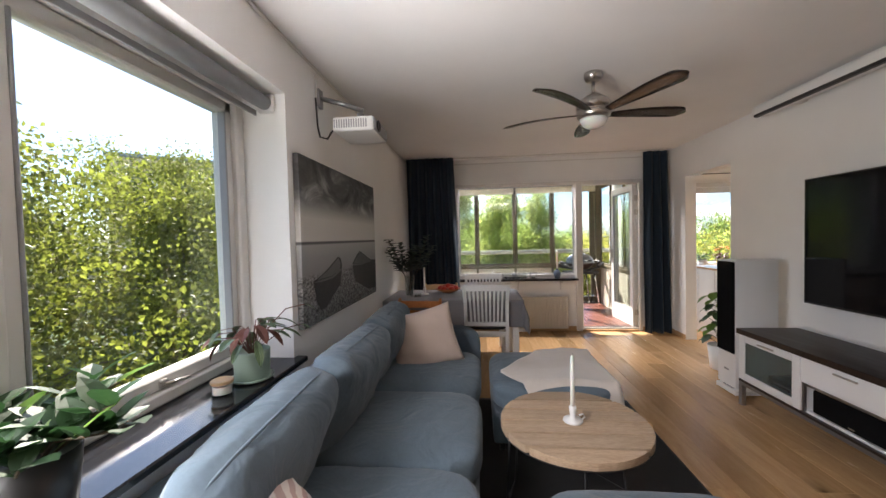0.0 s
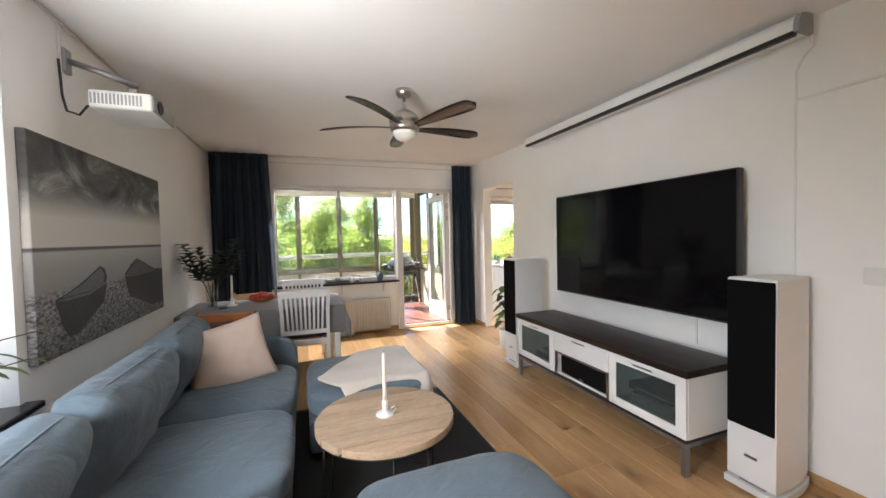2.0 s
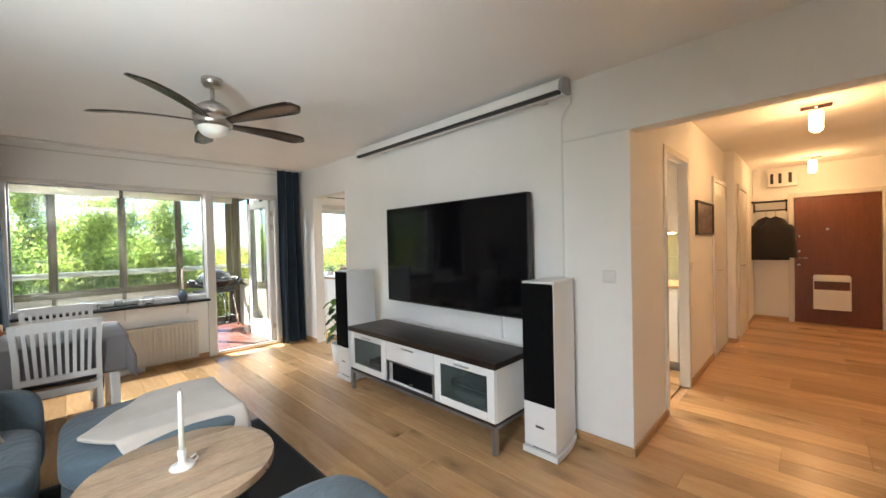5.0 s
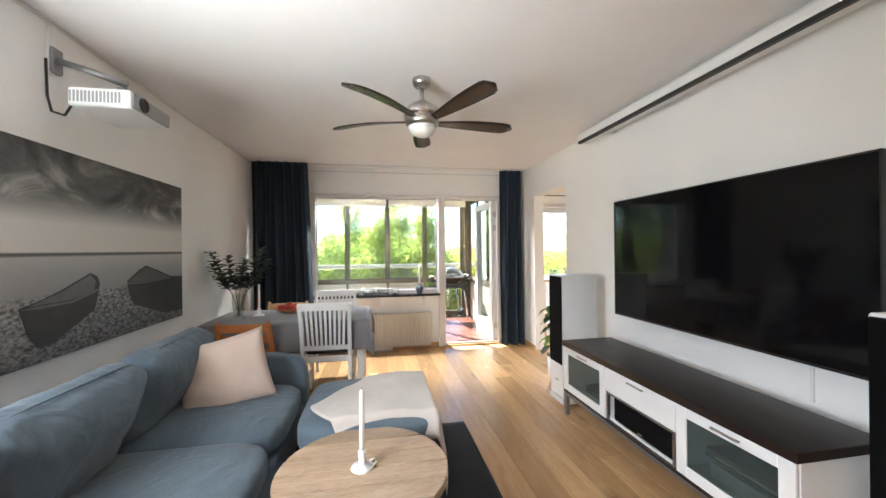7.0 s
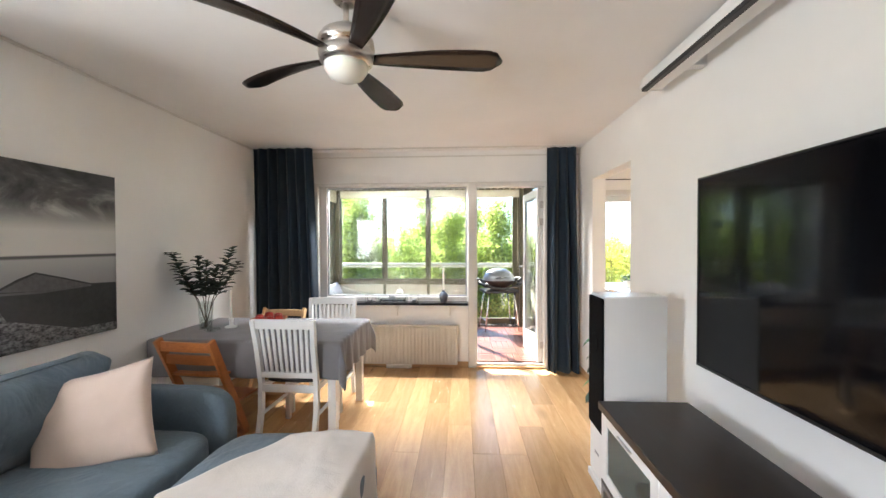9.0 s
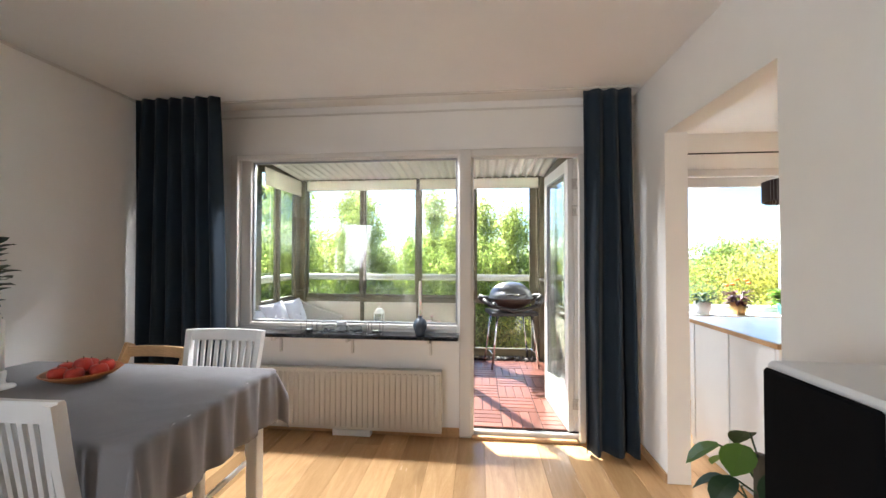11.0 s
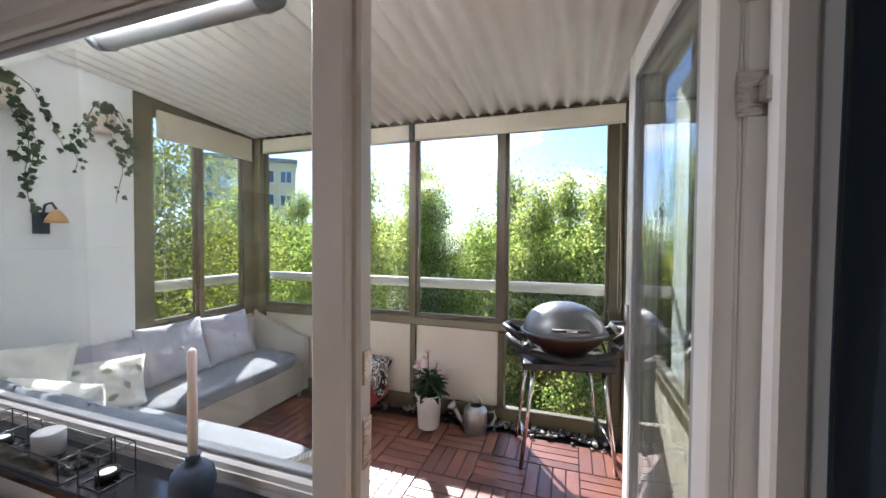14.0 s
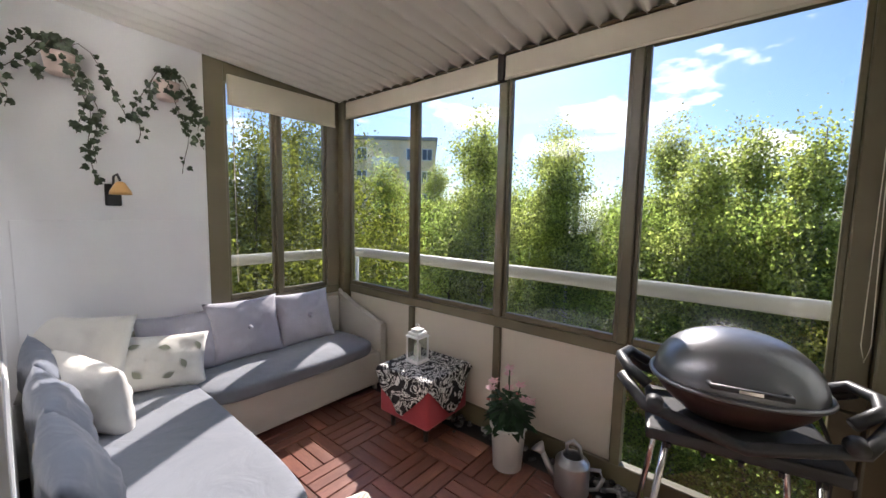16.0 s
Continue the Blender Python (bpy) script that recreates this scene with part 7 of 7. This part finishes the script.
part("roof", boxes((-0.058, 0.058, -0.058, 0.058, 0.165, 0.176), (-0.046, 0.046, -0.046, 0.046, 0.176, 0.20), (-0.034, 0.034, -0.034, 0.034, 0.21, 0.218), bevel=0.003), M["white"], ln)
for k in range(6):
    part("vent_bar", box(-0.032 + k * 0.012, -0.028 + k * 0.012, -0.030, 0.030, 0.20, 0.21), M["white"], ln)
part("handle", tube([(-0.012, 0, 0.218), (-0.016, 0, 0.24), (0, 0, 0.252), (0.016, 0, 0.24), (0.012, 0, 0.218)], 0.003), M["white"], ln, "", True)
part("candle", lathe([(0.024, 0.022), (0.024, 0.11), (0.001, 0.112)], 18), M["wax"], ln)

# flowering plant in a white pot
fp = thing("potted_plant", (1.03, 7.17, BZ), "pink flowering dahlia in a tall white pot", "potted plant", "balcony plants")
part("pot", lathe([(0.072, 0), (0.078, 0.004), (0.092, 0.22), (0.102, 0.235), (0.102, 0.25), (0.094, 0.25), (0.088, 0.22), (0.001, 0.22)], 32), M["plastic"], fp, "white plastic pot", True)
rs = random.Random(12)
bm = bmesh.new()
for k in range(120):
    a, r, z = k * 2.399, rs.uniform(0.02, 0.15), rs.uniform(0.22, 0.40)
    leaf(bm, (r * 0.5 * math.cos(a), r * 0.5 * math.sin(a), z), (math.cos(a), math.sin(a), rs.uniform(-0.5, 0.6)), rs.uniform(0.06, 0.10), rs.uniform(0.03, 0.05), curl=0.3)
tagged(part("leaves", bm, M["leaf_house"], fp), kind="stuff")
M["petal"] = Shade("pale_pink_petals", (0.62, 0.38, 0.40), 0.6, Subsurface_Weight=0.1).mat
M["petalred"] = Shade("red_buds", (0.40, 0.10, 0.09), 0.6).mat
for k in range(13):
    a, r = k * 2.1, rs.uniform(0.03, 0.14)
    z = rs.uniform(0.38, 0.55)
    c = Vector((r * math.cos(a), r * math.sin(a), z))
    st = part("stem", tube([(r * 0.3 * math.cos(a), r * 0.3 * math.sin(a), 0.24), c * 0.9 + Vector((0, 0, 0.02)), c], 0.0022, 5), M["leaf_house"], fp)
    bm = bmesh.new()
    for i in range(9):
        b = i * 2 * math.pi / 9
        big = k < 8
        leaf(bm, c, (math.cos(b), math.sin(b) - 0.6, 0.35), 0.036 if big else 0.014, 0.018 if big else 0.009, curl=0.2, steps=2)
    part("blossom", bm, M["petal"] if k < 8 else M["petalred"], st, "pink blossom" if k < 8 else "red bud")

# galvanised watering can
M["zinc"] = metal("galvanised_zinc", (0.50, 0.51, 0.52), 0.42)
wc = thing("watering_can", (1.37, 7.220, BZ), "galvanised zinc watering can with a rose spout", "watering can", turn=12)
part("body", lathe([(0.078, 0), (0.082, 0.004), (0.084, 0.01), (0.084, 0.15), (0.080, 0.16), (0.055, 0.185), (0.05, 0.19), (0.045, 0.185), (0.07, 0.15), (0.07, 0.01), (0.001, 0.01)], 32), M["zinc"], wc, "", True)
part("spout", tube([(-0.07, 0, 0.035), (-0.115, 0, 0.09), (-0.15, 0, 0.16)], 0.020, 12, None, 0.65), M["zinc"], wc, "", True)
part("rose", rod((-0.148, 0, 0.155), (-0.175, 0, 0.185), 0.014, 0.036, 18), M["zinc"], wc, "", True)
part("top_handle", tube([(-0.03, 0, 0.185), (-0.03, 0, 0.24), (0.0, 0, 0.265), (0.03, 0, 0.24), (0.045, 0, 0.18)], 0.010, 8), M["zinc"], wc, "", True)
part("back_handle", tube([(0.08, 0, 0.14), (0.13, 0, 0.15), (0.145, 0, 0.11), (0.12, 0, 0.05), (0.084, 0, 0.035)], 0.009, 8), M["zinc"], wc, "", True)

# gas grill on a folding stand
gr = thing("gas_grill", (1.965, 7.12, BZ + 0.0), "grey domed gas grill on a folding stand", "gas grill", turn=12)
M["lid"] = paint("grey_cast_lid", (0.20, 0.205, 0.22), 0.34, 0.05)
M["lid"].node_tree.nodes["Principled BSDF"].inputs["Metallic"].default_value = 0.75
M["darkplastic"] = paint("charcoal_plastic", (0.020, 0.021, 0.024), 0.45, 0.08)


def dome(u, v):
    a = u * 2 * math.pi
    t = v * math.pi / 2
    rx, ry = 0.25, 0.20
    k = math.cos(t) ** 0.92
    return (rx * k * math.copysign(abs(math.cos(a)) ** 0.85, math.cos(a)), ry * k * math.copysign(abs(math.sin(a)) ** 0.85, math.sin(a)), 0.80 + 0.185 * math.sin(t))


bm = sheet(48, 14, dome)
bmesh.ops.remove_doubles(bm, verts=list(bm.verts), dist=0.0008)
lid = part("lid", bm, M["lid"], gr, "grey cast aluminium lid", True)
part("lid_rim", tube([(0.258 * math.copysign(abs(math.cos(i * math.pi / 24)) ** 0.85, math.cos(i * math.pi / 24)), 0.207 * math.copysign(abs(math.sin(i * math.pi / 24)) ** 0.85, math.sin(i * math.pi / 24)), 0.80) for i in range(49)], 0.009, 6), M["lid"], lid, "", True)
part("lid_handle", tube([(-0.10, -0.195, 0.845), (-0.10, -0.235, 0.85), (0.10, -0.235, 0.85), (0.10, -0.195, 0.845)], 0.010, 8), M["darkplastic"], lid, "dark handle bar", True)
part("badge", box(-0.03, 0.03, -0.2465, -0.2445, 0.845, 0.857, 0.001), M["chrome"], lid)
def bowl(u, v):
    a = u * 2 * math.pi
    k = 1 - 0.42 * v ** 1.6
    return (0.248 * k * math.copysign(abs(math.cos(a)) ** 0.85, math.cos(a)), 0.197 * k * math.copysign(abs(math.sin(a)) ** 0.85, math.sin(a)), 0.795 - 0.12 * v)
bm = sheet(48, 8, bowl)
bmesh.ops.remove_doubles(bm, verts=list(bm.verts), dist=0.0005)
part("fire_box", thick(bm, 0.006), paint("dark_red_brown_cast", (0.045, 0.022, 0.018), 0.4, 0.1), gr, "dark cast fire box", True)
for s in (-1, 1):
    part("side_handle", tube([(s * 0.27, -0.13, 0.77), (s * 0.34, -0.10, 0.815), (s * 0.37, 0.0, 0.82), (s * 0.34, 0.10, 0.815), (s * 0.27, 0.13, 0.77)], 0.020, 8), M["darkplastic"], gr, "", True)
    part("knob", rod((s * 0.25, -0.20, 0.745), (s * 0.25, -0.235, 0.74), 0.028, 0.024, 16), M["darkplastic"], gr, "", True)
part("cradle", tube([(-0.36, -0.12, 0.79), (-0.28, -0.19, 0.72), (0.0, -0.23, 0.665), (0.28, -0.19, 0.72), (0.36, -0.12, 0.79)], 0.022, 8), M["darkplastic"], gr, "", True)
part("cradle", tube([(-0.36, 0.12, 0.79), (-0.28, 0.19, 0.72), (0.0, 0.22, 0.665), (0.28, 0.19, 0.72), (0.36, 0.12, 0.79)], 0.022, 8), M["darkplastic"], gr, "", True)
bm = box(-0.27, 0.27, -0.20, 0.20, 0.60, 0.645, 0.012, 2)
part("shelf", bm, M["darkplastic"], gr, "dark folding tray")
for k in range(5):
    part("tray_stud", rod((-0.2 + k * 0.1, -0.205, 0.607), (-0.2 + k * 0.1, -0.205, 0.592), 0.008), M["darkplastic"], gr)
for sx in (-1, 1):
    for sy in (-1, 1):
        part("leg", rod((sx * 0.20, sy * 0.16, 0.61), (sx * 0.275, sy * 0.19, 0.0), 0.012), M["chrome"], gr, "chrome tube leg", True)
    part("leg_brace", rod((sx * 0.255, -0.18, 0.17), (sx * 0.255, 0.18, 0.17), 0.008), M["chrome"], gr, "", True)
part("gas_hose", tube([(0.26, 0.10, 0.72), (0.33, 0.12, 0.55), (0.34, 0.14, 0.3), (0.31, 0.16, 0.02)], 0.007, 6), M["black"], gr, "", True)

# pebbles along the glazing foot
M["pebble"] = Shade("grey_pebbles", (0.12, 0.12, 0.125), 0.5)
_i = M["pebble"].node("ShaderNodeNewGeometry")
M["pebble"].color(M["pebble"].ramp(_i.outputs["Random Per Island"], [(0.0, (0.03, 0.03, 0.032)), (0.6, (0.10, 0.10, 0.105)), (1.0, (0.32, 0.31, 0.30))]))
M["pebble"] = M["pebble"].mat
rs = random.Random(6)
bm = bmesh.new()
for k in range(420):
    x, y = rs.uniform(-0.1, 2.30), BY1 - 0.02 - abs(rs.gauss(0, 0.055))
    if x < 1.2 and rs.random() < 0.5:
        continue
    m = Matrix.Translation((x, y, BZ + 0.006 + rs.uniform(0, 0.022))) @ pose(0, 0, 0, rs.uniform(-20, 20), rs.uniform(-20, 20), rs.uniform(0, 180)) @ Matrix.Diagonal((rs.uniform(0.9, 1.5), rs.uniform(0.7, 1.0), rs.uniform(0.45, 0.65), 1))
    bmesh.ops.create_icosphere(bm, subdivisions=1, radius=rs.uniform(0.013, 0.022), matrix=m)
pb = solid("pebbles", bm, M["pebble"], "grey and black pebbles along the foot of the glazing", "pebbles", smooth=True)
tagged(pb, kind="stuff")


# hanging ivy in wall pots
def ivy(y, z, seed, strands, label):
    t = thing("hanging_plant", (BX0, y, z), label, "hanging plant", "wall ivy")
    bm = bmesh.new()
    for i in range(1):
        lathe([(0.045, -0.05), (0.052, -0.045), (0.062, 0.04), (0.066, 0.05), (0.058, 0.05), (0.05, 0.03), (0.001, 0.02)], 20, bm, (0.07, 0, 0))
    part("pot", bm, M["beige"], t, "dusty pink wall pot", True)
    rs = random.Random(seed)
    for k, (dy, drop, out) in enumerate(strands):
        pts = []
        for i in range(12):
            f = i / 11
            rise = 0.07 * math.sin(min(1, f * 2.4) * math.pi) if f < 0.42 else 0.0
            pts.append(Vector((0.07 + out * min(1, f * 2), dy * min(1, f * 1.6) + 0.02 * math.sin(f * 9 + k), 0.05 + rise - drop * max(0, f - 0.2) / 0.8)))
        st = part("vine", tube(pts, 0.002, 5), M["bark"], t, "", True)
        bm = bmesh.new()
        n = int(10 + drop * 46)
        for i in range(n):
            f = rs.uniform(0.03, 1)
            s = min(10, int(f * 11))
            p = pts[s].lerp(pts[s + 1], f * 11 - s) + Vector((rs.uniform(0, 0.02), rs.uniform(-0.022, 0.022), rs.uniform(-0.012, 0.012)))
            a = rs.uniform(0, 6.28)
            sz = rs.uniform(0.022, 0.040)
            d = Vector((0.35, math.cos(a), math.sin(a) * 0.8 - 0.5))
            for q in (-0.7, 0, 0.7):
                dd = Vector((d.x, d.y * math.cos(q) - d.z * math.sin(q), d.y * math.sin(q) + d.z * math.cos(q)))
                leaf(bm, p, dd, sz * (1 if q == 0 else 0.72), sz * 0.55, up=Vector((1, 0, 0)), curl=0.1, steps=2, fold=0.05)
        tagged(part("ivy_leaves", bm, M["leaf_ivy"], st), kind="stuff")


ivy(5.68, 2.13, 31, ((-0.20, 0.30, 0.03), (-0.24, 0.18, 0.04), (0.06, 0.38, 0.03), (0.12, 0.52, 0.02), (0.10, 0.62, 0.03), (0.22, 0.26, 0.03), (-0.10, 0.14, 0.06), (0.02, 0.10, 0.07)), "ivy trailing from a pink pot on the white wall")
ivy(6.12, 2.11, 32, ((-0.16, 0.36, 0.03), (-0.10, 0.20, 0.03), (0.07, 0.52, 0.03), (0.10, 0.30, 0.04), (0.16, 0.36, 0.03), (0.14, 0.20, 0.05), (0.0, 0.10, 0.07)), "smaller ivy trailing from a pink wall pot")
# wall lamp
wlp = thing("wall_lamp", (BX0, 5.86, 1.50), "dark iron wall lamp with an amber glass shade", "wall lamp")
part("backplate", box(0, 0.02, -0.035, 0.035, -0.06, 0.06, 0.004), M["blackmetal"], wlp)
part("arm", tube([(0.02, 0, 0.03), (0.05, 0, 0.10), (0.09, 0.01, 0.11), (0.12, 0.015, 0.075)], 0.006), M["blackmetal"], wlp, "", True)
part("shade", lathe([(0.012, 0.07), (0.022, 0.062), (0.046, 0.02), (0.050, 0.0), (0.046, 0.002), (0.018, 0.058)], 20, None, (0.12, 0.015, 0.0)), paint("amber_glass", (0.62, 0.36, 0.13), 0.3, 0.02), wlp, "amber glass shade", True)
# infrared heater under the roof by the window head
ht = thing("patio_heater", (0.575, 5.66, 2.262), "grey tubular patio heater under the balcony roof", "patio heater")
part("body", rod((-0.41, 0, 0), (0.41, 0, 0), 0.056, n=24), M["greymetal"], ht, "", True)
for s in (-1, 1):
    part("end_cap", rod((s * 0.41, 0, 0), (s * 0.47, 0, 0), 0.060, 0.052, 24), M["darkplastic"], ht, "black end cap", True)
    part("bracket", box(s * 0.25 - 0.012, s * 0.25 + 0.012, -0.012, 0.012, 0.05, 0.26), M["darkplastic"], ht)
# blind cords
for x, y in ((2.30, BY1 - 0.05), (-0.70, 6.47)):
    cdn = solid("blind_cord", tube([(0, 0, 2.22), (0.002, 0, 1.6), (0.0, 0, 1.0), (0.012, 0, 0.94), (0.024, 0, 1.0), (0.012, 0, 1.5), (0.006, 0, 2.22)], 0.0016, 5), M["blind"], "white looped blind cord", "blind cord", "blind cords", at=(x, y, 0), smooth=True)
# faint board on the end wall
setting("wall_board", boxes((BX0, BX0 + 0.012, 5.47, 6.32, 0.66, 1.36), bevel=0.004), M["render"], "white board on the balcony end wall", "wall panel")


# ---- floor planks and deck tiles ----
setting("floor", boxes((XL, 8.5, YB, YF, -0.12, -0.014), (XR + 0.13, 6.5, YF, KY1, -0.12, -0.014)), M["skirt"], "oak plank floor with knots", "floor")
floor_ob = bpy.data.objects["floor"]
PLANK = {}


def plank(x0, x1, y0, y1):
    key = (round(x1 - x0, 3), round(y1 - y0, 3))
    if key not in PLANK:
        w, l = key
        bm = bmesh.new()
        c = 0.0024
        lo = [bm.verts.new((sx * w / 2, sy * l / 2, -0.014)) for sx, sy in ((-1, -1), (1, -1), (1, 1), (-1, 1))]
        mid = [bm.verts.new((sx * w / 2, sy * l / 2, -c)) for sx, sy in ((-1, -1), (1, -1), (1, 1), (-1, 1))]
        hi = [bm.verts.new((sx * (w / 2 - c), sy * (l / 2 - c), 0)) for sx, sy in ((-1, -1), (1, -1), (1, 1), (-1, 1))]
        bm.faces.new(hi)
        for k in range(4):
            bm.faces.new((lo[k], lo[(k + 1) % 4], mid[(k + 1) % 4], mid[k]))
            bm.faces.new((mid[k], mid[(k + 1) % 4], hi[(k + 1) % 4], hi[k]))
        PLANK[key] = finish(bm, "plank", M["planks"])
    ob = new("plank", PLANK[key])
    ob.location = ((x0 + x1) / 2, (y0 + y1) / 2, 0)
    ob.parent = floor_ob


rng = random.Random(4)
PW = 0.185
x = XL
while x < 8.4:
    x1 = min(x + PW, 8.4)
    lo, hi = YB, (YF if x < XR else 0.665)
    if XR <= x < 3.5:
        hi = YF
    y = lo - rng.choice((0.3, 0.7, 1.1, 1.5))
    while y < hi:
        y1 = y + 2.0
        plank(x, x1, max(y, lo), min(y1, hi))
        y = y1
    x = x1
for i in range(17):
    plank(3.51 + i * PW, 3.51 + (i + 1) * PW, 0.735, 5.0)
for i in range(17):
    plank(3.51 + i * PW, 3.51 + (i + 1) * PW, 5.0, KY1)

# balcony deck: click tiles of four slats, turned by turns
deck = setting("deck", boxes((BX0, BX1, BY0, BY1, BZ - 0.024, BZ - 0.012)), M["blackmetal"], "red-brown wooden deck tiles", "deck")
SL = {}
TS = 0.30


def slat_mesh(w, l, mat):
    bm = box(-w / 2, w / 2, -l / 2, l / 2, -0.012, 0.0, 0.002)
    return finish(bm, "slat", mat)


M["deckwood"] = wood("red_deck_wood", (0.105, 0.034, 0.024), (0.225, 0.090, 0.062), 1.0, 0.34, "y", 4.0)
SM = slat_mesh(TS / 4 - 0.006, TS - 0.008, M["deckwood"])
count = 0
for i in range(10):
    for j in range(6):
        tx, ty = BX1 - 0.03 - TS * (i + 0.5), BY1 - 0.14 - TS * (j + 0.5)
        if tx < BX0 + 0.1 or ty < BY0:
            continue
        for k in range(4):
            off = (k - 1.5) * TS / 4
            flip = (i + j) % 2
            if i < 10 and count < 296:
                s = new("slat", SM)
                s.matrix_basis = pose(tx + (0 if flip else off), ty + (off if flip else 0), BZ, 0, 0, 90 if flip else 0)
                s.parent = deck
                count += 1
